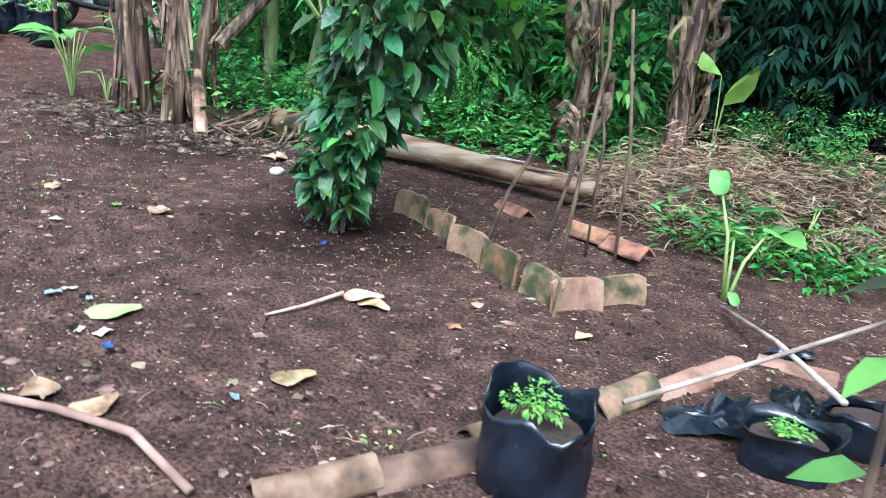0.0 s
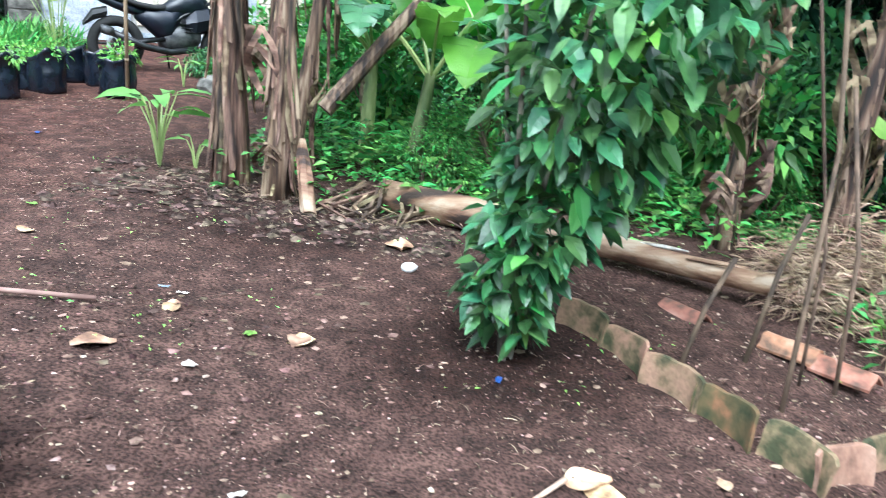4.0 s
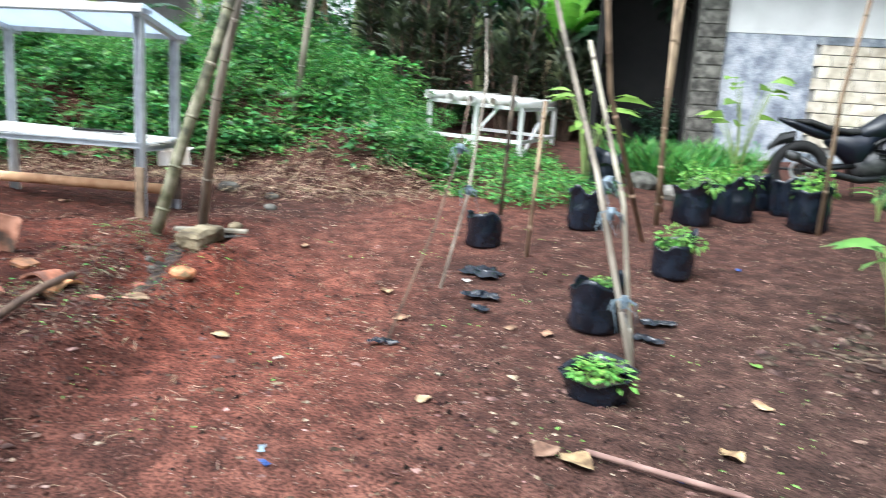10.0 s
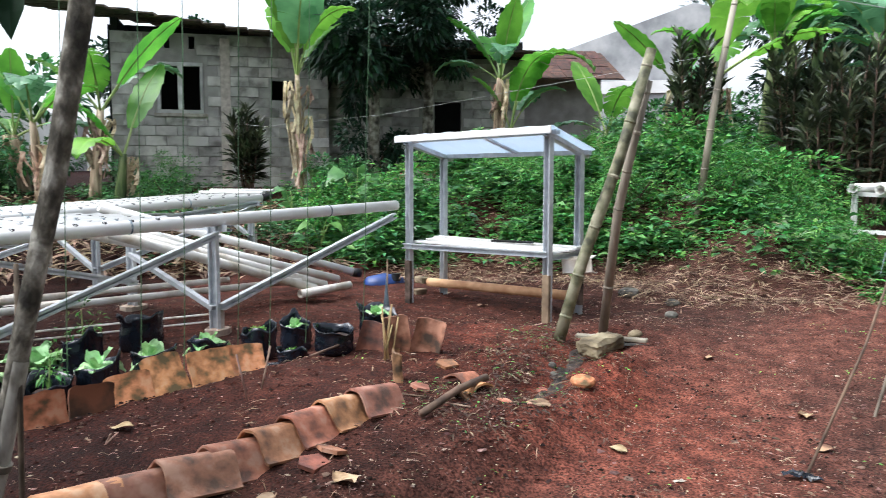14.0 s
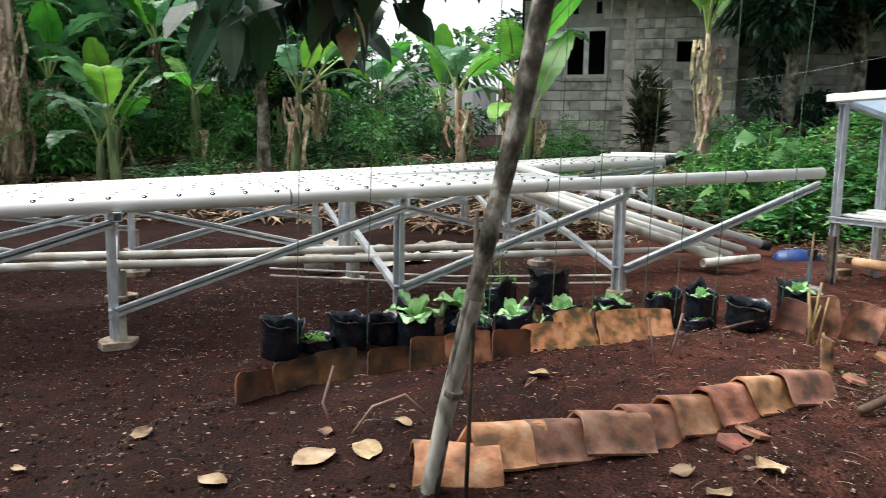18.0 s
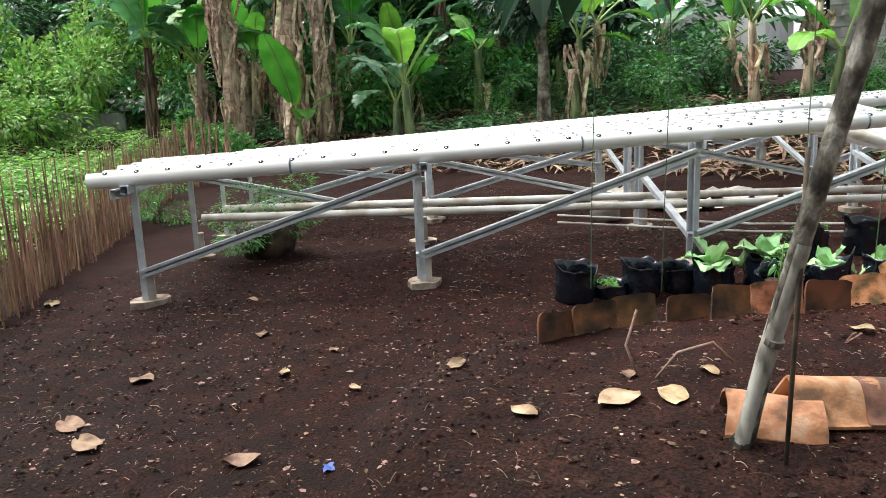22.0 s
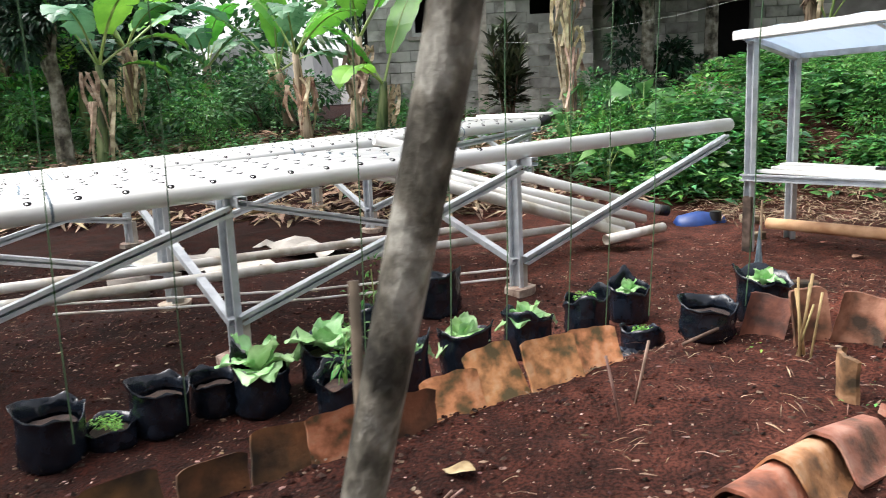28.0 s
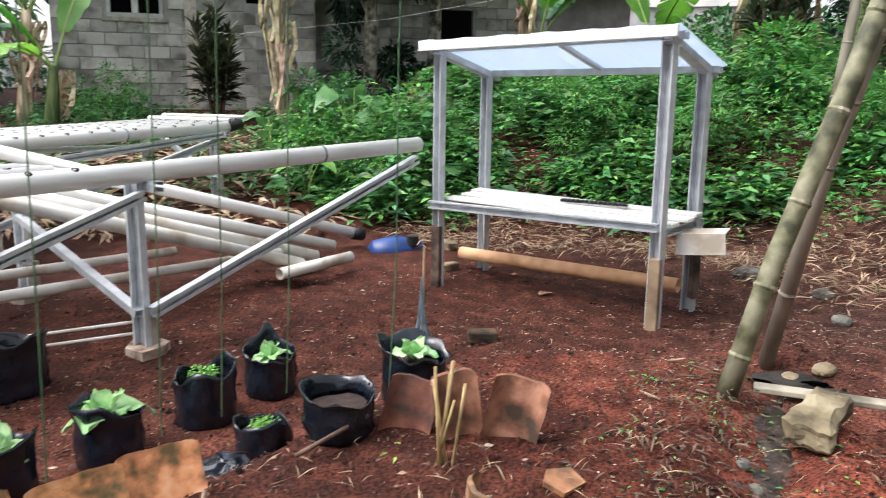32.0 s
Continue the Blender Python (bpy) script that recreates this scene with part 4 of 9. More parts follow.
# ---- plants ----


def leaf_cloud(name, P, D, S, width=0.45, fold=0.2, droop=0.25):
    """Many small four-faced leaves at once: points, directions and lengths as arrays."""
    P, D, S = np.asarray(P, float), np.asarray(D, float), np.asarray(S, float)
    D = D / np.maximum(1e-6, np.linalg.norm(D, axis=1, keepdims=True))
    up = np.tile([0.0, 0.0, 1.0], (len(P), 1)) + np.random.normal(0, 0.35, (len(P), 3))
    side = np.cross(D, up)
    side /= np.maximum(1e-6, np.linalg.norm(side, axis=1, keepdims=True))
    nrm = np.cross(side, D)
    S1 = S[:, None]
    drop = np.array([[0.0, 0.0, -1.0]])
    mid = P + D * S1 * 0.45 + drop * S1 * droop * 0.2
    tip = P + D * S1 + drop * S1 * droop
    left = mid - side * S1 * width * 0.5 + nrm * S1 * width * fold
    right = mid + side * S1 * width * 0.5 + nrm * S1 * width * fold
    verts = np.stack([P, left, mid, right, tip], 1).reshape(-1, 3)
    base = (np.arange(len(P)) * 5)[:, None, None]
    tris = np.array([[0, 2, 1], [0, 3, 2], [1, 2, 4], [2, 3, 4]])[None]
    faces = (base + tris).reshape(-1, 3)
    me = bpy.data.meshes.new(name)
    me.vertices.add(len(verts))
    me.vertices.foreach_set("co", verts.ravel())
    me.loops.add(len(faces) * 3)
    me.loops.foreach_set("vertex_index", faces.ravel().astype(np.int32))
    me.polygons.add(len(faces))
    me.polygons.foreach_set("loop_start", np.arange(0, len(faces) * 3, 3, dtype=np.int32))
    me.update(calc_edges=True)
    me.validate()
    return me


def crown_mesh(name, n, leaf, clumps=9, flat=0.8, width=0.42, droop=0.35, spread=0.45):
    """A crown of unit radius: leaf clumps round uneven centres, with gaps between."""
    C = np.random.normal(0, 0.42, (clumps, 3)) * [1, 1, flat]
    R = np.random.uniform(0.25, spread, clumps)
    k = np.random.randint(0, clumps, n)
    d = np.random.normal(0, 1, (n, 3))
    d /= np.linalg.norm(d, axis=1, keepdims=True)
    rad = R[k] * np.random.uniform(0.35, 1.0, n) ** 0.5
    P = C[k] + d * rad[:, None]
    D = d + P * 0.6 + [0, 0, 0.1] + np.random.normal(0, 0.35, (n, 3))
    return leaf_cloud(name, P, D, leaf * np.random.uniform(0.6, 1.3, n), width, 0.2, droop)


CROWNS = {}
for key, mat_leaf, leaf, n, wid in (("light", LEAF_LT, 0.17, 1500, 0.42), ("mid", LEAF, 0.17, 1500, 0.42), ("dark", LEAF_DK, 0.16, 1700, 0.42), ("fine", LEAF_LT, 0.085, 2600, 0.35), ("brown", LEAF_BRN, 0.34, 900, 0.2), ("yellow", LEAF_YEL, 0.14, 1900, 0.4)):
    CROWNS[key] = [mesh_of(crown_mesh("crown", n, leaf, width=wid), "crown", mat_leaf) for _ in range(3)]


def palmate_crown(n):
    """A crown of unit radius made of seven-fingered leaves, each hung flat on its stalk."""
    P, D, S = [], [], []
    for _ in range(n):
        q = rnd_dir(0.2) * random.uniform(0.35, 1.0) ** 0.5
        spin, tip = random.uniform(0, 6.28), random.uniform(0.1, 0.5)
        ax = V((q.x, q.y, 0.0)).normalized() if q.xy.length > 0.05 else V((1, 0, 0))
        for f in range(7):
            a = spin + (f - 3) * 0.75
            P.append(q)
            D.append(V((math.cos(a), math.sin(a), -0.25)) + ax * 0.3 - V((0, 0, tip * (1 + math.cos(a - math.atan2(ax.y, ax.x))))))
            S.append(0.22 * (1.0 - 0.09 * abs(f - 3)) * random.uniform(0.85, 1.15))
    return leaf_cloud("crown", P, D, S, 0.3, 0.15, 0.25)


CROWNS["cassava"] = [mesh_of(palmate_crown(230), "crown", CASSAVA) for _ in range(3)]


def shrub(x, y, rx, rz, key="mid", z=None, label="dense green shrub on the garden edge", name="shrub", category="shrub", lift=0.55, stems=2):
    g0 = gz(x, y) if z is None else z
    t = thing(name, (x, y, g0), label, category, "shrubs round the garden", turn=random.uniform(0, 360))
    ob = new("crown", random.choice(CROWNS[key]))
    ob.parent = t
    ob.matrix_basis = Matrix.Translation((0, 0, rz * lift + 0.05)) @ pose(0, 0, 0, 0, 0, random.uniform(0, 360)) @ Matrix.Diagonal((rx, rx, rz, 1))
    for _ in range(stems):
        bm = bmesh.new()
        a = random.uniform(0, 6.28)
        tube(bm, [(0.05 * math.cos(a), 0.05 * math.sin(a), -0.1), (0.12 * rx * math.cos(a), 0.12 * rx * math.sin(a), 0.35 * rz), (0.35 * rx * math.cos(a), 0.35 * rx * math.sin(a), rz * 0.8)], [0.02 + 0.01 * rz, 0.015 + 0.008 * rz, 0.006], 6)
        part("stem", bm, TWIG, t)
    return t


def tree(x, y, tall, r, key="dark", label="tall dark leafy tree behind the garden", clumps=5, trunk=0.1, bare=0.35):
    g0 = gz(x, y)
    t = thing("tree", (x, y, g0), label, "tree", "trees behind the garden")
    bm = bmesh.new()
    tube(bm, [(0, 0, -0.3), (0.05, 0.03, tall * 0.35), (0.12, -0.05, tall * 0.85)], [trunk * 1.3, trunk, trunk * 0.4], 9, wobble=0.12)
    part("trunk", bm, BARK, t)
    for i in range(clumps):
        a = i * 2.4 + random.random()
        h = tall * random.uniform(bare + 0.1, 1.0)
        q = r * random.uniform(0.35, 0.75) * (1.15 - 0.5 * h / tall)
        c = (q * math.cos(a), q * math.sin(a), h)
        bm = bmesh.new()
        tube(bm, [(0.08, 0, h * 0.6), (c[0] * 0.6, c[1] * 0.6, h * 0.85), c], [trunk * 0.45, trunk * 0.3, trunk * 0.12], 6)
        part("limb", bm, BARK, t)
        ob = new("crown", random.choice(CROWNS[key]))
        ob.parent = t
        s = r * random.uniform(0.55, 0.85)
        ob.matrix_basis = Matrix.Translation(c) @ pose(0, 0, 0, 0, 0, random.uniform(0, 360)) @ Matrix.Diagonal((s, s, s * 0.85, 1))
    return t


def banana_leaf(name, length, width, rise, fall, torn, mat_leaf, curl=0.25):
    """One arching banana blade on its stalk, split towards the edge, with a pale midrib; it grows along +x."""
    bm = bmesh.new()
    n = 22
    path = []
    x = z = 0.0
    for i in range(n + 1):
        t = i / n
        a = rise - fall * t * t
        path.append(V((x, 0, z)))
        x += length / n * math.cos(a)
        z += length / n * math.sin(a)
    blade0 = 6
    for sgn in (-1, 1):
        i = blade0
        while i < n:
            run = random.choice((1, 2, 3)) if torn else 5
            j = min(n, i + run)
            sag = random.uniform(-0.1, 0.35) * (1 if torn else 0.3)
            prev = None
            for k in range(i, j + 1):
                t = (k - blade0) / (n - blade0)
                w = width * 0.5 * (math.sin(math.pi * min(1, t * 0.95 + 0.05)) ** 0.65) * (1 + 0.05 * math.sin(k * 2.1 + sgn))
                tug = (0.12 * (k - i) / max(1, j - i) if torn else 0.0)
                c = path[k]
                e1 = c + V((0.04 * w, sgn * w * 0.5, w * (curl * 0.5 - 0.1 * sag) + (0.012 if k % 2 else -0.008)))
                e2 = c + V((0.1 * w + tug * w, sgn * w, w * (curl * 0.55 - sag) + (0.02 if k % 2 else -0.012)))
                ring = [bm.verts.new(c + V((0, 0, 0.004))), bm.verts.new(e1), bm.verts.new(e2)]
                if prev:
                    for q in range(2):
                        f = bm.faces.new((prev[q], prev[q + 1], ring[q + 1], ring[q]) if sgn > 0 else (prev[q + 1], prev[q], ring[q], ring[q + 1]))
                        f.smooth = True
                prev = ring
            i = j
    nb = len(bm.faces)
    tube(bm, [p - V((0, 0, 0.003)) for p in path[::2]], [0.018 * (1 - 0.85 * i / (n / 2)) + 0.003 for i in range(n // 2 + 1)], 5)
    bm.faces.ensure_lookup_table()
    for f in bm.faces[nb:]:
        f.material_index = 1
    me = bpy.data.meshes.new(name)
    bm.to_mesh(me)
    bm.free()
    me.materials.append(mat_leaf)
    me.materials.append(RIB)
    return me


BLADES = {"fresh": [banana_leaf("leaf", 1.6, 0.62, 1.25, 0.9, False, BANLEAF), banana_leaf("leaf", 1.7, 0.6, 1.1, 1.7, True, BANLEAF), banana_leaf("leaf", 1.5, 0.58, 1.35, 0.5, False, BANLEAF)],
          "up": [banana_leaf("leaf", 1.6, 0.5, 1.42, 0.45, False, BANLEAF), banana_leaf("leaf", 1.4, 0.46, 1.25, 1.0, True, BANLEAF), banana_leaf("leaf", 1.5, 0.48, 1.15, 1.7, False, BANLEAF), banana_leaf("leaf", 1.7, 0.5, 1.2, 1.9, True, BANLEAF_DK)],
          "old": [banana_leaf("leaf", 1.8, 0.6, 0.9, 2.2, True, BANLEAF_DK), banana_leaf("leaf", 1.8, 0.62, 0.8, 1.7, True, BANLEAF_DK), banana_leaf("leaf", 1.7, 0.6, 1.0, 1.6, False, BANLEAF_DK)]}


def rag(name, length, width, mat_rag):
    """A withered leaf hanging straight down, folded and split."""
    bm = bmesh.new()
    for s in range(5):
        off = (s - 2) * width * 0.3
        prev = None
        for i in range(7):
            t = i / 6
            w = width * (0.1 + 0.1 * math.sin(3 * t + s)) * (1.1 - 0.7 * t)
            c = V((0.05 + 0.10 * math.sin(2.2 * t + s), off + 0.05 * math.sin(4 * t + s * 2), -length * t * (0.6 + 0.13 * ((s * 3) % 5))))
            ring = [bm.verts.new(c + V((0.02 * math.sin(5 * t + s), -w, 0))), bm.verts.new(c + V((0.04, 0, 0.01))), bm.verts.new(c + V((0.0, w, 0)))]
            if prev:
                for q in range(2):
                    bm.faces.new((prev[q], prev[q + 1], ring[q + 1], ring[q]))
            prev = ring
    return mesh_of(bm, name, mat_rag)


RAGS = [rag("dry_leaf", 0.4, 0.04, DRYLEAF), rag("dry_leaf", 0.28, 0.05, DRYLEAF), rag("dry_leaf", 0.6, 0.035, DRYLEAF)]
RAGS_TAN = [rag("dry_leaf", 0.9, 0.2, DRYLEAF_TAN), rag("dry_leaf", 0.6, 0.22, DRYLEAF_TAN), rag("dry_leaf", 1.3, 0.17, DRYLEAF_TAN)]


def banana(x, y, stem, r=0.09, leaves=7, size=1.0, key="fresh", rags=4, lean=(0, 0), green=False, label="banana plant with broad arching green leaves", z=None, rag_low=0.35, tan=False):
    g0 = gz(x, y) if z is None else z
    t = thing("banana_plant", (x, y, g0), label, "banana plant", "banana plants")
    bm = bmesh.new()
    tube(bm, [(lean[0] * k, lean[1] * k, stem * k - (0.12 if k == 0 else 0)) for k in (0, 0.12, 0.35, 0.6, 0.85, 1)], [r * 1.35, r * 1.15, r, r * 0.92, r * 0.8, r * 0.6], 12, wobble=0.16)
    part("pseudostem", bm, STEM_GREEN if green else (STEM_TAN if tan else STEM), t, smooth_shade=True)
    for i in range(leaves):
        ob = new("leaf", random.choice(BLADES[key if key == "up" or random.random() < 0.75 else ("old" if key == "fresh" else "fresh")]))
        ob.parent = t
        s = size * random.uniform(0.7, 1.25)
        ob.matrix_basis = Matrix.Translation((lean[0], lean[1], stem - 0.05)) @ pose(0, 0, 0, 0, random.uniform(-5, 42) if key == "up" else random.uniform(-18, 14), i * 137.5 + random.uniform(-20, 20)) @ Matrix.Diagonal((s, s, s, 1))
    for i in range(rags):
        ob = new("dry_leaf", random.choice(RAGS_TAN if tan else RAGS))
        ob.parent = t
        k = random.uniform(rag_low, 1.0)
        a = random.uniform(0, 360)
        ob.matrix_basis = Matrix.Translation((lean[0] * k, lean[1] * k, stem * k)) @ pose(0, 0, 0, 0, 0, a) @ Matrix.Translation((r * 0.8, 0, 0)) @ Matrix.Diagonal((1, 1, random.uniform(0.6, 1.1) * min(1.0, stem * k / 0.9), 1))
    return t


def sheath_strip(name, length, wide, mat_s, seed):
    """A long torn strip of dead sheath, cupped round the stem and curling off at its free end."""
    bm = bmesh.new()
    prev = None
    for i in range(11):
        t = i / 10
        w = wide * (0.6 + 0.4 * math.sin(3 * t + 0.4)) * (1 + 0.35 * noise.noise((t * 6, seed, 2)))
        off = 0.008 + 0.035 * t ** 4 + 0.012 * noise.noise((t * 4, seed, 7))
        side = 0.03 * noise.noise((t * 2.5, seed, 11))
        ring = [bm.verts.new((off - 0.4 * w, side - w, -length * t)), bm.verts.new((off, side - 0.4 * w, -length * t + 0.01)), bm.verts.new((off + 0.004, side + 0.4 * w, -length * t)), bm.verts.new((off - 0.35 * w, side + w, -length * t + 0.015))]
        if prev:
            for q in range(3):
                bm.faces.new((prev[q], prev[q + 1], ring[q + 1], ring[q]))
        prev = ring
    return mesh_of(bm, name, mat_s)


STRIPS = [sheath_strip("sheath_strip", ln, wd, m, k * 3.7) for k, (ln, wd, m) in enumerate(((0.9, 0.035, STEM), (0.6, 0.028, DRYLEAF), (1.3, 0.03, STEM), (0.5, 0.022, STEM), (0.8, 0.026, DRYLEAF), (1.0, 0.018, DRYLEAF)))]
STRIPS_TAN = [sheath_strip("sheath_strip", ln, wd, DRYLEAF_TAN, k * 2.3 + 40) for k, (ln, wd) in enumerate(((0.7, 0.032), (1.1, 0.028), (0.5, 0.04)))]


def wrap(plant, stem, r, lean, count):
    for i in range(count):
        ob = new("sheath_strip", random.choice(STRIPS if r < 0.12 else STRIPS_TAN))
        ob.parent = plant
        k = random.uniform(0.12, 1.0)
        rr = r * (1.2 - 0.4 * k)
        s = min(1.0, stem * k / 0.85)
        ob.matrix_basis = Matrix.Translation((lean[0] * k, lean[1] * k, stem * k)) @ pose(0, 0, 0, random.uniform(-3, 3), random.uniform(-3, 2), i * 137.5) @ Matrix.Translation((rr * 0.92, 0, 0)) @ Matrix.Diagonal((1, r / 0.075, s, 1))


# old clump beside the seedbeds
clump = "old banana stem wrapped in brown peeling sheaths"
wrap(banana(-2.47, 5.85, 2.6, 0.095, 6, 1.1, "fresh", 5, (-0.04, -0.05), label=clump, rag_low=0.1), 2.6, 0.09, (-0.04, -0.05), 60)
wrap(banana(-2.12, 5.68, 2.5, 0.065, 6, 1.0, "fresh", 3, (0.05, 0.0), label=clump, rag_low=0.12), 2.5, 0.062, (0.05, 0.0), 44)
wrap(banana(-2.2, 6.3, 2.3, 0.05, 5, 1.0, "fresh", 4, (0.3, 0.2), label=clump, rag_low=0.15), 2.3, 0.05, (0.3, 0.2), 22)
banana(-1.35, 6.6, 0.8, 0.06, 5, 0.85, "up", 1, (0.1, 0.1), green=True)
banana(-0.9, 7.2, 0.75, 0.07, 6, 1.0, "up", 1, (0.1, 0.1), green=True)
banana(-1.75, 6.9, 0.9, 0.06, 5, 0.9, "up", 1, (0.0, 0.1), green=True)
banana(0.3, 7.6, 0.8, 0.06, 6, 0.9, "up", 2, green=True)
wrap(banana(1.58, 5.95, 2.4, 0.06, 6, 1.1, "old", 14, (0.12, 0.1), label="old banana stem hung with withered brown leaves", rag_low=0.3), 2.4, 0.06, (0.12, 0.1), 24)
wrap(banana(0.85, 5.85, 2.0, 0.045, 5, 1.0, "old", 16, (0.05, 0.2), label="old banana stem hung with withered brown leaves", rag_low=0.2), 2.0, 0.045, (0.05, 0.2), 24)
banana(-0.4, 9.0, 2.0, 0.09, 8, 1.3, "fresh", 4, green=True)
# banana grove beyond the tables
grove = "old banana stem with dead leaves hanging round it"
for x, y, st, r, lv, k, rg, gr in ((-11.5, -9.2, 3.2, 0.2, 8, "fresh", 22, False), (-11.75, -8.75, 3.0, 0.15, 7, "fresh", 14, False), (-11.4, -10.7, 3.0, 0.17, 8, "fresh", 22, False), (-12.2, -10.2, 3.2, 0.17, 8, "old", 18, False),
                                   (-12.6, -4.3, 1.4, 0.07, 4, "up", 3, True), (-13.8, -6.8, 1.3, 0.1, 5, "up", 1, True), (-11.2, -6.4, 1.1, 0.08, 4, "up", 0, True), (-11.6, -7.0, 0.7, 0.07, 4, "up", 0, True), (-10.9, -8.6, 0.5, 0.07, 4, "up", 2, True), (-14.6, -5.6, 1.0, 0.08, 5, "up", 1, True), (-12.9, -7.9, 0.8, 0.08, 5, "up", 1, True), (-15.2, -2.3, 1.3, 0.08, 4, "up", 4, False),
                                   (-15.6, -1.6, 1.5, 0.09, 4, "up", 5, False), (-14.4, -1.0, 0.9, 0.08, 3, "up", 2, True), (-14.9, 1.8, 2.2, 0.055, 6, "fresh", 7, False), (-15.4, 5.4, 1.5, 0.1, 8, "up", 3, False), (-15.2, 5.6, 0.6, 0.08, 4, "fresh", 2, True),
                                   (-15.8, -5.4, 1.5, 0.1, 8, "old", 5, False), (-16.5, -8.0, 1.7, 0.11, 9, "old", 5, False), (-14.5, -10.5, 1.5, 0.12, 9, "old", 6, False), (-17.0, -11.0, 2.0, 0.12, 9, "old", 4, False), (-15.4, -8.8, 2.2, 0.12, 9, "old", 6, False), (-12.9, -11.2, 2.3, 0.13, 9, "old", 6, False), (-16.8, -3.0, 1.0, 0.1, 5, "up", 4, False),
                                   (-14.0, -13.5, 1.4, 0.12, 9, "old", 6, False), (-11.2, -13.2, 1.9, 0.12, 9, "old", 6, False), (-18.5, -7.2, 2.0, 0.12, 9, "old", 4, False), (-19.5, -5.6, 1.2, 0.12, 7, "old", 4, False), (-13.6, -8.6, 1.2, 0.1, 7, "old", 3, True), (-13.0, -12.0, 1.4, 0.12, 8, "old", 6, False), (-12.0, -12.6, 1.5, 0.12, 8, "old", 6, False),
                                   (-14.8, 7.2, 0.5, 0.08, 5, "up", 2, True), (-13.6, 8.1, 1.3, 0.1, 3, "up", 2, True), (-13.2, 9.4, 1.9, 0.11, 8, "fresh", 3, True), (-14.2, 11.2, 2.3, 0.12, 10, "old", 4, True), (-12.8, 12.2, 1.8, 0.11, 9, "old", 4, True), (-13.6, 10.4, 2.0, 0.12, 9, "old", 4, True), (-11.4, 12.4, 1.7, 0.11, 9, "fresh", 4, True), (-14.8, 12.8, 2.3, 0.12, 9, "old", 4, True), (-10.4, 11.6, 1.3, 0.1, 7, "fresh", 3, True), (-12.2, 10.9, 2.4, 0.1, 9, "old", 3, True), (-15.2, 9.8, 2.6, 0.1, 9, "old", 3, True), (-11.9, 13.4, 2.8, 0.1, 10, "old", 3, True), (-13.0, 8.4, 1.5, 0.06, 4, "up", 2, True)):
    lean = (random.uniform(-0.15, 0.15), random.uniform(-0.15, 0.15))
    plant = banana(x, y, st, r, lv, (0.85 if y > 9 else 1.15) if st > 1.45 else 0.95, k, rg, lean, gr, label=grove if rg > 9 else "banana plant with broad arching green leaves", rag_low=0.15 if rg > 9 else 0.5, tan=rg > 6 or st < 1.6)
    if rg > 9:
        wrap(plant, st, r, lean, 40)

# the leafy shrub beside the edged seedbed
pepper = thing("leafy_shrub", (-0.58, 3.95, gz(-0.58, 3.95)), "upright shrub with long glossy drooping green leaves", "shrub")
bm = bmesh.new()
for a in (0.3, 2.3, 4.4):
    tube(bm, [(0.02 * math.cos(a), 0.02 * math.sin(a), -0.05), (0.08 * math.cos(a), 0.08 * math.sin(a), 0.7), (0.3 * math.cos(a), 0.3 * math.sin(a), 2.0)], [0.018, 0.013, 0.006], 7)
part("stem", bm, BARK, pepper)
for nm, mat_leaf, cnt, lo, hi in (("foliage", PEPPERLEAF, 1800, 0.12, 2.3), ("young_foliage", LEAF_LT, 260, 0.15, 2.3)):
    places = []
    for _ in range(cnt):
        h = random.uniform(0, 1) ** 0.85
        z = lo + (hi - lo) * h
        a = random.uniform(0, 2 * math.pi)
        rad = (0.13 + 0.52 * min(1.0, h * 1.4) + 0.3 * max(0.0, h - 0.4)) * (random.uniform(0.2, 1) ** 0.5)
        rad *= 0.8 + 0.35 * noise.noise((math.cos(a) * 1.5, math.sin(a) * 1.5, z * 2.0))
        p = V((rad * math.cos(a) + 0.34 * max(0, z - 0.35), rad * math.sin(a), z))
        d = V((math.cos(a), math.sin(a), random.uniform(-1.2, 0.3))) + rnd_dir() * 1.35
        places.append((p, d, random.uniform(0.6, 1.2)))
    if nm != "foliage":
        for _ in range(110):
            p = V((0.45 + random.gauss(0, 0.16), 0.2 + random.gauss(0, 0.16), random.uniform(1.05, 1.7)))
            places.append((p, rnd_dir() + V((0, 0, -0.5)), random.uniform(0.7, 1.3)))
    part(nm, leaves_mesh(nm, places, 0.12, 0.58, 0.18, 0.3), mat_leaf, pepper, "fresh paler leaves" if nm != "foliage" else "")

# green backdrop of shrubs and trees north and east of the seedbeds
random.seed(5)
np.random.seed(5)
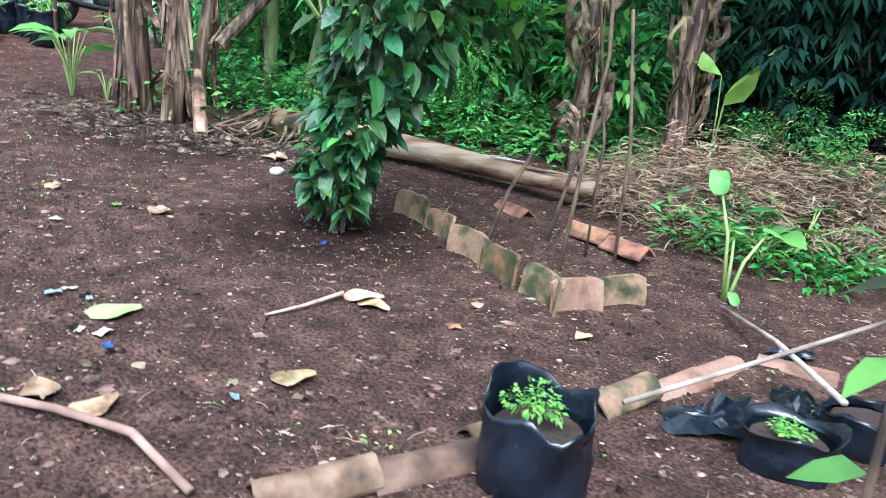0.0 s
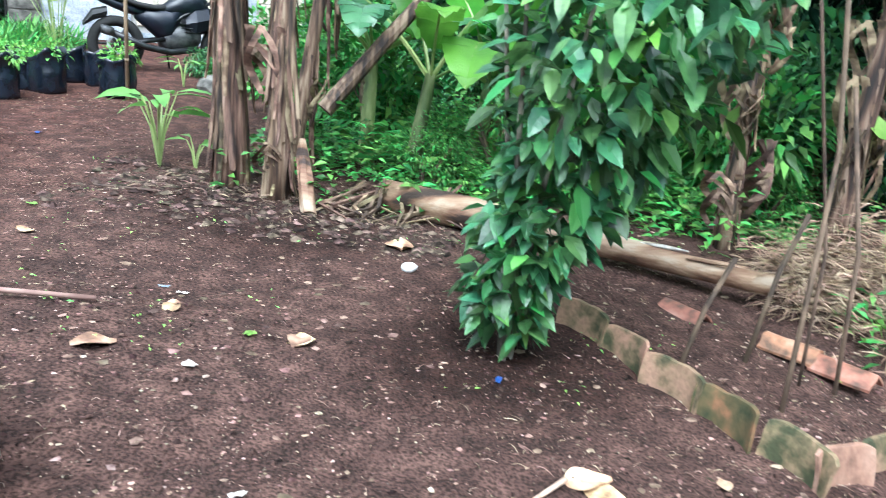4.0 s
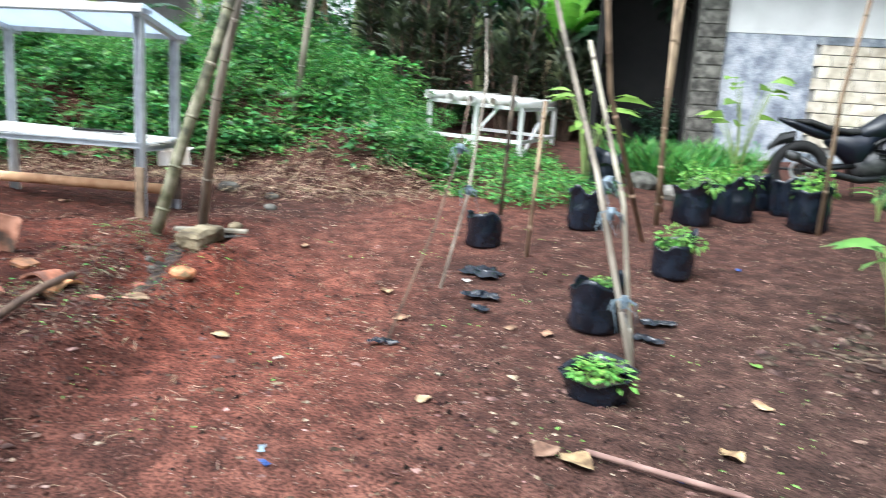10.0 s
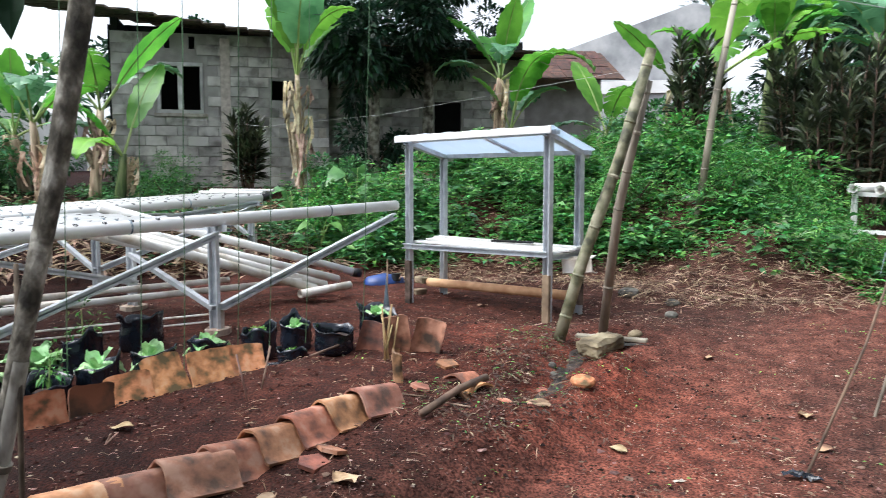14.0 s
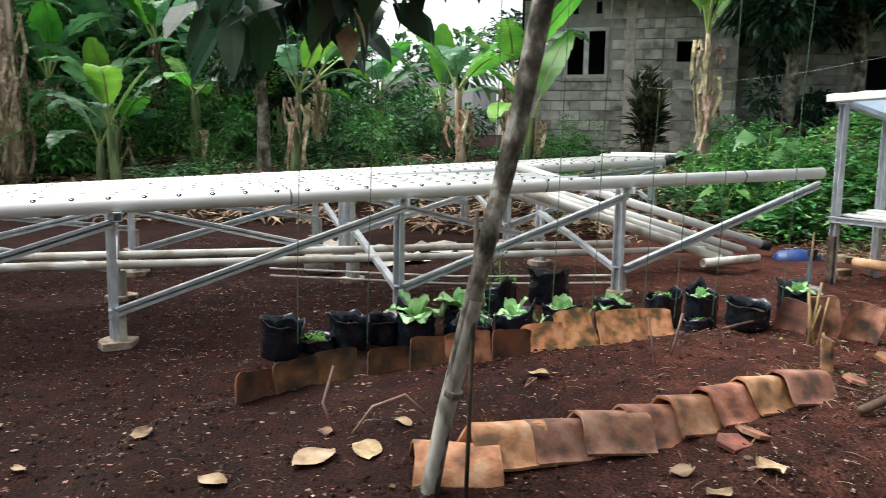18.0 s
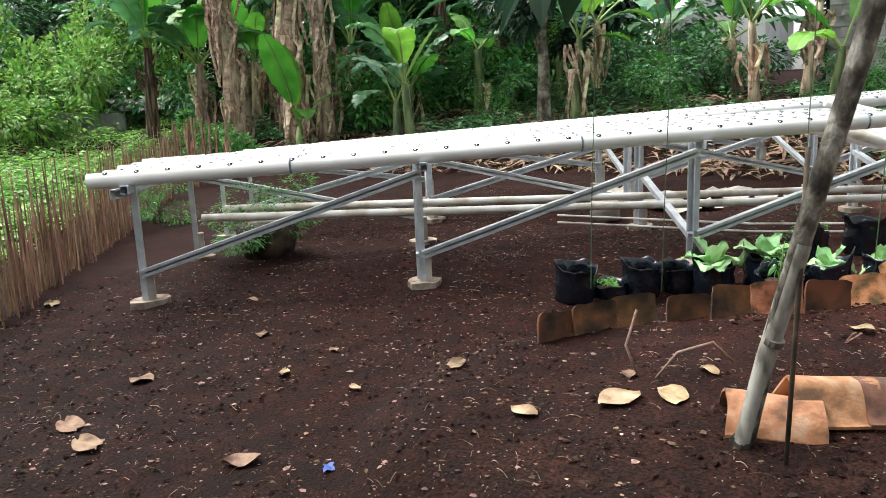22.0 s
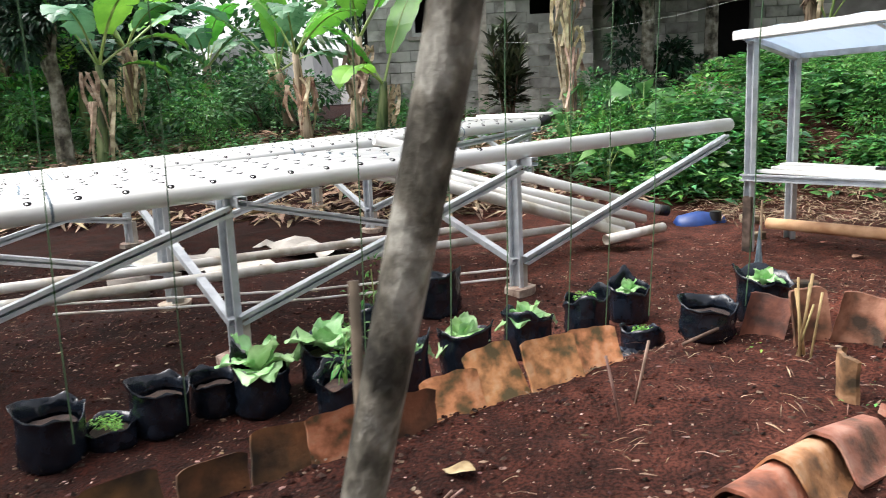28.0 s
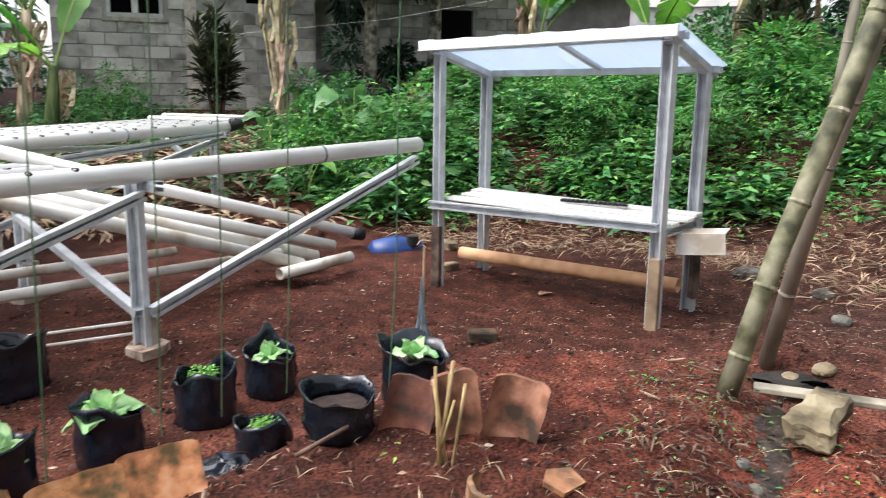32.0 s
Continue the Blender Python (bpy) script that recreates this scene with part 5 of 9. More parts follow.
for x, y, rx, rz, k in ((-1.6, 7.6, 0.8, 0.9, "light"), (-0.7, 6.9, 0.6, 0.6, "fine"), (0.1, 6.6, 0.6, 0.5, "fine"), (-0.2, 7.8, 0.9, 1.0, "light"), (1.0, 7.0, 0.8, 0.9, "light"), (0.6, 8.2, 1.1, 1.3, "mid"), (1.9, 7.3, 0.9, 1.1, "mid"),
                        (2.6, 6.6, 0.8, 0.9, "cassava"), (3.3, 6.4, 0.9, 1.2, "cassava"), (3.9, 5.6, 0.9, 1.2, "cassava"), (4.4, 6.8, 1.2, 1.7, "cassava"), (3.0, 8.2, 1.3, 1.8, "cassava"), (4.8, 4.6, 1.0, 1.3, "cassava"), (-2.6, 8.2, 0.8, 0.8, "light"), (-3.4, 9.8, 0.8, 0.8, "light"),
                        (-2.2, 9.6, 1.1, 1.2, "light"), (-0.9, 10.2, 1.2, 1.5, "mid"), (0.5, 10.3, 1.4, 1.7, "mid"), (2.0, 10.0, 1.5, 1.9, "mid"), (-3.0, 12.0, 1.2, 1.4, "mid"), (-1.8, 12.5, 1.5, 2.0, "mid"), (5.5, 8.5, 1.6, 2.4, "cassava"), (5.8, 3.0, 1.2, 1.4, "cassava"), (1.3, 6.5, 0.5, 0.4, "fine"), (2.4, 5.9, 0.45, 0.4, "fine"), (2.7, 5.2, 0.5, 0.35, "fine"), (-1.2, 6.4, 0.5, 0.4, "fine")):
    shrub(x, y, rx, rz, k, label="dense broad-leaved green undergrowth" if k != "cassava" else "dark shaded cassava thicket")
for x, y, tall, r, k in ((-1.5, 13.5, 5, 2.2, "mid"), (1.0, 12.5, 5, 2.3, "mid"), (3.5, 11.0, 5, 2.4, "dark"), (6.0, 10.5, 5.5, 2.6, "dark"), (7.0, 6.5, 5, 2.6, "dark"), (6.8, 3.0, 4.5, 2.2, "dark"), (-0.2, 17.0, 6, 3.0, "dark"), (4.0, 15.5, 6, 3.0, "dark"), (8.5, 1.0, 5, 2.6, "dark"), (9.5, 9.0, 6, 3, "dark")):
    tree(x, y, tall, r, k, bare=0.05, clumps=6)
# unseen canopy trees, added to keep sky light off the cassava thicket
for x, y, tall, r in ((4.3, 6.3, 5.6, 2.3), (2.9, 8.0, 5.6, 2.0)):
    tree(x, y, tall, r, "dark", "added canopy tree that shades the cassava thicket", bare=0.5, clumps=7)
# trees west and behind the houses
for x, y, tall, r, k in ((-17.0, 3.3, 5.0, 1.7, "dark"), (-17.5, 4.5, 4.4, 1.3, "dark"), (-21.0, -9.5, 5.5, 2.8, "mid"), (-18.0, -13.0, 5.5, 2.8, "mid"), (-17.0, -20.0, 5, 2.6, "mid"), (-20.5, -16.0, 6.5, 3.2, "mid"), (-13.0, -25.0, 4.2, 2.4, "mid"), (-8.0, -27.0, 4.5, 2.4, "mid"), 
                         (-13.5, 15.0, 4, 2.2, "dark"), (-11.5, 15.5, 4, 2.2, "dark"), (-9.6, 13.6, 4.6, 1.7, "dark"), (-13.3, -5.2, 3.0, 0.9, "dark"), (-25.0, 20.0, 7, 3.4, "dark"), (-4.5, -27.0, 5, 2.6, "mid"), (0.0, -28.0, 5, 3, "mid"), (-9.2, 15.2, 5.0, 2.0, "dark")):
    tree(x, y, tall, r, k, clumps=6)
for x, y, tall, r in ((3.0, -14.0, 6, 3.2), (8.0, -9.0, 6, 3.0), (10.0, -3.0, 6, 3.0), (-4.0, -30.0, 7, 3.5)):
    tree(x, y, tall, r, "dark", bare=0.05, clumps=7)
# a thick green belt closes the view all round
for i in range(46):
    a = 2 * math.pi * i / 46
    R = random.uniform(24, 30)
    x, y = -7 + R * math.cos(a), 1 + R * math.sin(a)
    if x < -18 and (2 < y < 20 or abs(y - 1.16 - 0.3 * (x + 1.85)) < 2.6):
        continue
    k = random.choice(("dark", "dark", "mid"))
    tree(x, y, random.uniform(4, 6.5), random.uniform(2.6, 3.6), k, "dense dark tree in the belt round the gardens", clumps=6, bare=-0.05)
for x, y, rx, rz, k in ((-17.5, -9.0, 1.5, 1.5, "mid"), (-18.5, -11.5, 1.6, 1.7, "mid"), (-19.5, -7.5, 1.6, 1.6, "mid"), (-16.0, -12.5, 1.5, 1.5, "light"), (-15.6, -14.6, 1.4, 1.4, "light"), (-17.0, -14.5, 1.8, 1.8, "mid"), (-20.0, -4.9, 1.3, 0.9, "mid"), (-18.2, -3.4, 1.0, 0.7, "mid"), (-17.2, -5.2, 1.3, 1.2, "mid"), (-16.4, -6.8, 1.2, 1.1, "light"), (-15.2, -8.4, 1.2, 1.1, "light"), (-14.2, -11.8, 1.3, 1.2, "light"), (-22.0, -12.0, 2.2, 2.2, "mid"), (-22.5, -7.0, 2.2, 2.2, "mid"), (-5.0, -17.0, 1.8, 1.4, "yellow"), (-13.6, 13.0, 1.4, 1.6, "dark"), (-10.6, 13.8, 1.3, 1.5, "dark"), (-15.4, 12.2, 1.4, 1.5, "dark"), (-16.6, 10.4, 1.3, 1.3, "mid"), (-14.8, 8.6, 1.0, 1.0, "mid"), (-17.2, 3.4, 0.9, 0.9, "dark")):
    shrub(x, y, rx, rz, k, label="dense shaded undergrowth behind the banana grove")
# spiky brown-green dracaena clumps on the hill


def dracaena(x, y, wide, tall):
    t = thing("dracaena", (x, y, gz(x, y)), "brown-green spiky dracaena bush with upright blades", "shrub", "shrubs round the garden")
    P, D, S = [], [], []
    for k in range(11):
        a, q = k * 2.4, wide * (0.15 + 0.85 * random.random())
        h = tall * random.uniform(0.55, 1.05)
        tip = V((q * math.cos(a), q * math.sin(a), h))
        bm = bmesh.new()
        tube(bm, [(tip.x * 0.2, tip.y * 0.2, -0.1), (tip.x * 0.7, tip.y * 0.7, h * 0.5), tip], [0.022, 0.018, 0.01], 6)
        part("cane", bm, TWIG, t)
        for m in range(58):
            f = 1 - 0.75 * random.random() ** 1.4
            b = m * 2.4
            c = V((tip.x * (0.7 + 0.3 * f), tip.y * (0.7 + 0.3 * f), h * f))
            P.append(c)
            D.append((math.cos(b), math.sin(b), random.uniform(0.6, 2.2) * f + (f - 0.4)))
            S.append(random.uniform(0.24, 0.46))
    part("foliage", leaf_cloud("foliage", P, D, S, 0.17, 0.3, 0.3), LEAF_BRN, t)
    return t


for x, y, rx, rz in ((-12.9, 7.9, 0.4, 2.2), (-11.2, 9.7, 0.65, 2.7), (-12.2, 9.2, 0.5, 2.0), (-10.6, 10.6, 0.6, 2.2), (-12.0, 10.6, 0.6, 2.1), (-9.9, 11.3, 0.5, 1.7), (-11.4, 9.2, 0.55, 2.3), (-10.9, 11.5, 0.6, 2.1), (-16.2, 0.9, 0.35, 1.5)):
    dracaena(x, y, rx, rz)
# shrubs by the grey house, along the bank and the far field
for x, y, rx, rz, k in ((-16.9, -0.9, 0.6, 0.4, "mid"), (-16.4, 2.6, 0.8, 0.5, "mid"), (-13.0, 3.2, 0.7, 0.5, "light"), (-13.6, 4.4, 0.9, 0.5, "light"), (-12.4, 4.9, 0.7, 0.45, "fine"), (-11.2, 4.8, 0.6, 0.45, "fine"), (-10.4, 5.6, 0.7, 0.5, "fine"), (-9.6, 6.4, 0.6, 0.4, "fine"), (-9.0, 6.9, 0.6, 0.5, "fine"), (-8.4, 6.9, 0.5, 0.35, "light"),
                        (-8.0, 6.6, 0.5, 0.35, "fine"), (-8.0, 7.3, 0.4, 0.25, "light"), (-10.4, 7.6, 0.8, 0.6, "light"), (-11.4, 7.0, 0.8, 0.6, "light"), (-12.0, 6.0, 0.8, 0.6, "fine"), (-10.2, 8.0, 0.6, 0.5, "light"), (-13.4, -8.0, 0.8, 0.7, "light"), (-12.4, -9.6, 0.7, 0.6, "light"), (-14.6, -4.6, 0.9, 0.6, "mid"), (-15.0, -6.2, 1.0, 0.7, "mid"),
                        (-16.5, -3.4, 0.9, 0.6, "mid"), (-10.3, -9.8, 0.6, 0.5, "light"), (-6.5, -6.2, 0.42, 0.36, "fine"), (-10.0, -15.5, 1.4, 1.0, "yellow"), (-8.0, -16.5, 1.4, 1.0, "yellow"), (-13.5, -16.0, 1.5, 1.3, "mid"), (-11.6, -17.2, 1.4, 2.0, "yellow"), (-13.2, -18.0, 1.5, 2.2, "yellow"), (-10.4, -18.2, 1.4, 2.1, "yellow"), (-14.6, -16.6, 1.4, 2.0, "yellow"), (-9.0, -18.8, 1.4, 1.9, "yellow"), (-7.4, -19.0, 1.5, 2.2, "yellow"), (-12.0, -19.4, 1.6, 2.4, "mid"), (-9.9, -9.2, 0.4, 0.45, "light"), (-10.6, -10.9, 0.5, 0.5, "light"), (-13.4, -9.4, 0.8, 0.9, "light"), (-12.6, -8.6, 0.8, 0.8, "light"), (-15.4, -7.2, 0.9, 0.8, "light"), (-13.4, -6.2, 0.6, 0.5, "fine"), (-14.0, -3.4, 0.7, 0.5, "fine"), (-15.8, -4.2, 0.8, 0.6, "light"), (-15.2, -0.4, 0.6, 0.5, "fine"), (-6.2, -14.5, 1.2, 0.8, "light"), (-11.9, 2.6, 0.5, 0.4, "fine"), (-12.6, 1.9, 0.6, 0.5, "light"), (-14.2, 2.4, 0.6, 0.5, "mid"), (-15.8, -9.6, 1.0, 0.9, "mid"), (-17.0, -7.0, 1.1, 0.9, "dark"), (-8.9, 12.6, 0.5, 0.5, "dark")):
    shrub(x, y, rx, rz, k)

# low weeds over the bank and the field: too many to count


def scatter(n, x0, x1, y0, y1, keep):
    out = []
    while len(out) < n:
        x, y = random.uniform(x0, x1), random.uniform(y0, y1)
        if random.random() < keep(x, y):
            out.append((x, y))
    return out


def weeds(name, spots, per, leaf, tall, mat_leaf, label, width=0.4, up=0.6):
    P, D, S = [], [], []
    for x, y in spots:
        z = gz(x, y)
        h = tall * random.uniform(0.4, 1.2) * max(0.25, 1 + 1.1 * noise.noise((x * 1.6, y * 1.6, 21)) + 0.9 * noise.noise((x * 0.7, y * 0.7, 33)))
        for _ in range(per):
            a = random.uniform(0, 6.283)
            q = random.uniform(0, 0.14)
            P.append((x + q * math.cos(a), y + q * math.sin(a), z + h * random.uniform(0.05, 1.0)))
            D.append((math.cos(a), math.sin(a), random.uniform(-0.1, up)))
            S.append(leaf * random.uniform(0.6, 1.4))
    ob = new(name, mesh_of(leaf_cloud(name, P, D, S, width), name, mat_leaf))
    return tagged(ob, label, "weeds", kind="stuff")


bank_spots = scatter(7600, -14.5, -6.3, 1.6, 12.0, lambda x, y: smooth(0.55, 0.95, math.hypot((x + 13.7) / 1.2, y - 3.3)) * (0.2 + 0.8 * smooth(0.5, 1.0, math.hypot((x + 8.7) / 1.1, (y - 5.5) / 0.8))) * smooth(0.15, 0.9, beyond_bank(x, y)) * (0.12 + 0.8 * smooth(-0.12, 0.22, noise.noise((x * 0.9, y * 0.9, 5)) + 0.4 * noise.noise((x * 2.6, y * 2.6, 8)))))
weeds("bank_weeds", bank_spots[::2] + bank_spots[1::4], 10, 0.1, 0.4, LEAF_LT, "thick bright green weeds covering the earth bank")
weeds("bank_creepers", bank_spots[3::4] + bank_spots[1::8], 9, 0.15, 0.42, LEAF, "darker creeping weeds among the green ones")
weeds("low_weeds", scatter(2400, -17.0, -10.0, -12.0, 3.0, lambda x, y: smooth(0.2, 2.0, beyond_bank(x, y)) * (0.1 + 0.8 * smooth(0.0, 0.3, noise.noise((x * 0.6, y * 0.6, 9))))), 9, 0.11, 0.25, LEAF, "patchy green weeds below the banana grove")
weeds("field_grass", scatter(2600, -14.0, -3.0, -17.0, -7.5, lambda x, y: 1.0 if seg_dist(x, y, -4.2, -4.9, -9.5, -10.2) > 0.5 and x - y > 0.75 else 0.0), 10, 0.11, 0.2, LEAF_YEL, "pale green low grass of the far field", 0.3)
weeds("field_weeds", scatter(3600, -12.0, -3.0, -16.0, -4.6, lambda x, y: 1.0 if seg_dist(x, y, -4.2, -4.9, -9.5, -10.2) > 0.35 and x - y > 0.75 and beyond_bank(x, y) < 0.8 else 0.0), 9, 0.13, 0.28, LEAF_YEL, "bright green low field crop beyond the stake fence")
weeds("undergrowth", scatter(1500, -2.5, 4.5, 5.6, 9.5, lambda x, y: (1.0 if y > 6.0 + 0.15 * abs(x) else 0.2) if x < 2.0 else 0.0), 10, 0.1, 0.35, LEAF_LT, "fresh green undergrowth behind the fallen log")
weeds("path_weeds", scatter(620, -9.2, -6.3, 6.4, 9.6, lambda x, y: 0.9 if -1.5 < beyond_bank(x, y) < 0.6 else 0.0), 9, 0.075, 0.16, LEAF_LT, "low green weeds before the pipe rack")
weeds("grass_tufts", scatter(130, -7.4, -6.2, 9.0, 10.6, lambda x, y: 0.8), 16, 0.5, 0.06, LEAF_LT, "long-bladed grass by the doorway", 0.06, 3.0)
weeds("soil_sprouts", scatter(90, -7.0, 1.5, 1.6, 6.0, lambda x, y: 0.4), 6, 0.022, 0.03, HERB, "tiny green sprouts on the bare soil")

# ---- grow bags and their plants ----
random.seed(11)
np.random.seed(11)


def bag_mesh(seed, r=0.13, h=0.25, open_k=1.1):
    """An open black polythene bag: a round wrinkled body on a squarish foot, and a thin rim that is folded down in front and stands up in peaks elsewhere."""
    bm = bmesh.new()
    n = 36
    rings = []
    prof = [(0.0, 0.86), (0.02, 0.95), (0.1, 1.0), (0.22, 1.02), (0.34, 1.01), (0.46, 1.02), (0.58, 1.0), (0.7, 0.99), (0.82, 0.99), (0.91, 1.0 + 0.3 * (open_k - 1)), (1.0, open_k), (0.99, open_k - 0.03), (0.88, 0.95), (0.74, 0.93)]
    for j, (t, k) in enumerate(prof):
        ring = []
        for i in range(n):
            a = 2 * math.pi * i / n
            ca, sa = math.cos(a), math.sin(a)
            sq = (abs(ca) ** 2.6 + abs(sa) ** 2.6) ** (-1 / 2.6)
            crease = 0.09 * abs(noise.noise((ca * 3.1 + seed * 2, sa * 3.1, t * 4.5))) - 0.07 * abs(noise.noise((ca * 5 + seed, sa * 5, t * 7 + 3))) + 0.08 * noise.noise((ca * 1.6 + seed, sa * 1.6, t * 2.2)) + 0.06 * noise.noise((ca * 2.4 + seed, sa * 2.4, t * 9)) + 0.07 * noise.noise((ca * 6 + seed, sa * 6, t * 3.5))
            rim = 0.0
            if t > 0.7:
                rim = (0.2 * noise.noise((ca * 1.7 + seed * 3, sa * 1.7, 4)) + 0.1 * math.cos(a + seed) + 0.22 * max(0.0, math.cos(a - seed * 2)) ** 14) * smooth(0.7, 1.0, t)
            rr = r * k * (0.55 + 0.45 * sq) * (1 + crease)
            ring.append(bm.verts.new((rr * ca, rr * sa * 0.94, h * (t * 0.94 + rim))))
        rings.append(ring)
    for r0, r1 in zip(rings, rings[1:]):
        for i in range(n):
            bm.faces.new((r0[i], r0[(i + 1) % n], r1[(i + 1) % n], r1[i]))
    bm.faces.new(rings[0][::-1])
    return mesh_of(bm, "bag", BAGMAT, True)


def soil_disc(r, z, seed):
    bm = bmesh.new()
    c = bm.verts.new((0, 0, z + 0.012))
    rings = []
    for k in (0.5, 0.92):
        rings.append([bm.verts.new((r * k * math.cos(a), r * k * math.sin(a) * 0.94, z + 0.02 * noise.noise((k * 4 + seed, a * 2, 1)))) for a in [i * math.pi / 8 for i in range(16)]])
    for i in range(16):
        bm.faces.new((c, rings[0][i], rings[0][(i + 1) % 16]))
        bm.faces.new((rings[0][i], rings[1][i], rings[1][(i + 1) % 16], rings[0][(i + 1) % 16]))
    return mesh_of(bm, "soil", SOIL_BAG, True)


BAGS = [bag_mesh(s, open_k=k) for s, k in ((1.3, 1.08), (4.7, 1.16), (8.2, 1.05), (12.9, 1.2), (17.1, 1.1), (23.4, 0.98))]
SOILS = [soil_disc(0.118, 0.165, s) for s in (1, 5)]


def cabbage_leaf(length, width, cup):
    bm = bmesh.new()
    g = []
    for i in range(7):
        t = i / 6
        row = []
        for j in range(7):
            u = (j - 3) / 3
            w = width * (0.12 if t < 0.2 else 0.5 * math.sin(math.pi * min(1.0, 0.25 + 0.72 * t)) ** 0.7)
            ruf = 0.012 * math.sin(9 * t + 5 * u) * abs(u)
            row.append(bm.verts.new((length * t * (1 - 0.12 * u * u * t), u * w, length * (0.75 * t - cup * t * t) + 0.25 * w * u * u + ruf)))
        g.append(row)
    for a, b in zip(g, g[1:]):
        for j in range(6):
            bm.faces.new((a[j], b[j], b[j + 1], a[j + 1]))
    return mesh_of(bm, "leaf", CABBAGE, True)


CAB = [cabbage_leaf(0.15, 0.13, 0.6), cabbage_leaf(0.17, 0.14, 0.95), cabbage_leaf(0.12, 0.12, 0.2)]
HERBS = [mesh_of(crown_mesh("foliage", 260, 0.27, clumps=9, flat=0.45, width=0.6, spread=0.6), "foliage", HERB) for _ in range(2)]
TALL = [mesh_of(crown_mesh("foliage", 90, 0.34, clumps=6, flat=1.0, width=0.32, spread=0.6), "foliage", LEAF_LT) for _ in range(2)]


def grow_bag(x, y, plant="", s=1.0, squash=1.0, label="", z=None, plant_s=1.0):
    words = {"cabbage": "black polythene grow bag holding a pale green cabbage", "herb": "black polythene grow bag with bright green celery leaves", "tall": "black polythene grow bag with a leafy chilli seedling", "": "black polythene grow bag, open and nearly empty", "few": "black polythene grow bag with a few small seedlings"}
    t = thing("grow_bag", (x, y, gz(x, y) - 0.012 if z is None else z), label or words[plant], "grow bag", "grow bags", turn=random.uniform(0, 360))
    t.scale = (s, s, s * squash)
    ob = new("bag", random.choice(BAGS))
    ob.parent = t
    ob = new("soil", random.choice(SOILS))
    ob.parent = t
    if plant == "cabbage":
        for i in range(9):
            lf = new("leaf", CAB[2] if i > 5 else random.choice(CAB[:2]))
            lf.parent = t
            k = plant_s * random.uniform(0.75, 1.1)
            lf.matrix_basis = Matrix.Translation((0, 0, 0.19)) @ pose(0, 0, 0, random.uniform(-10, 10), -28 if i > 5 else random.uniform(-12, 12), i * 137.5) @ Matrix.Diagonal((k, k, k, 1))
    elif plant in ("herb", "tall", "few"):
        lf = new("foliage", random.choice(TALL if plant == "tall" else HERBS))
        lf.parent = t
        k = {"herb": 0.14, "tall": 0.13, "few": 0.06}[plant] * plant_s
        lf.matrix_basis = Matrix.Translation((0, 0, 0.2 + k * (0.9 if plant == "tall" else 0.45))) @ Matrix.Diagonal((k, k, k * (1.0 if plant != "few" else 0.8), 1))
        if plant == "tall":
            bm = bmesh.new()
            tube(bm, [(0, 0, 0.17), (0.01, 0, 0.3), (0.02, 0.01, 0.2 + k * 1.6)], [0.005, 0.004, 0.002], 6)
            part("stem", bm, RIB, t)
    return t


# behind the standing tiles
for x, y, p, s, q in ((-5.82, -0.98, "", 1.0, 1.0), (-6.10, -0.68, "", 0.98, 0.95), (-5.95, -0.82, "few", 0.8, 0.55), (-6.32, -0.32, "cabbage", 1.05, 0.95), (-6.50, -0.06, "cabbage", 1.0, 1.0), (-6.20, 0.08, "tall", 1.0, 0.95), (-6.36, 0.30, "cabbage", 1.0, 1.05), (-6.62, 0.56, "cabbage", 1.02, 1.0),
                      (-7.08, 0.06, "tall", 1.05, 1.0), (-7.60, 0.34, "", 1.25, 0.9), (-6.90, 0.86, "cabbage", 1.0, 1.0), (-7.16, 1.18, "few", 1.0, 1.0), (-7.42, 1.44, "cabbage", 0.95, 1.0), (-6.78, 1.40, "few", 0.85, 0.75), (-6.62, 1.66, "", 1.0, 0.74), (-6.80, 1.96, "cabbage", 1.0, 1.0), (-6.30, -0.52, "", 0.85, 0.9)):
    grow_bag(x, y, p, s * 0.9, q * 1.04, plant_s=1.5 if y < 0 else (0.75 if y > 1.4 else 1.1))
# by the seedbeds and along the path
grow_bag(0.32, 1.91, "herb", 1.1, 1.0, plant_s=0.45, label="black polythene grow bag half full of small green seedlings")
grow_bag(1.12, 2.22, "few", 1.05, 0.6)
grow_bag(1.45, 2.42, "", 1.0, 0.6)
for x, y, p, s, q in ((-5.78, 5.42, "few", 1.05, 0.95), (-4.13, 4.66, "few", 1.1, 1.05), (-3.56, 3.93, "herb", 1.1, 0.5), (-4.45, 5.95, "herb", 1.05, 1.0), (-5.68, 6.55, "few", 1.2, 1.2), (-6.60, 8.05, "", 1.3, 1.2), (-5.25, 7.55, "herb", 1.3, 1.2), (-5.15, 8.15, "herb", 1.35, 1.2), (-4.55, 8.38, "herb", 1.3, 1.2), (-5.4, 8.15, "herb", 1.2, 1.2), (-5.3, 8.85, "tall", 1.2, 1.2), (-4.95, 8.8, "", 1.2, 1.2)):
    grow_bag(x, y, p, s, q, plant_s=0.95 if p == "herb" else 1.0)


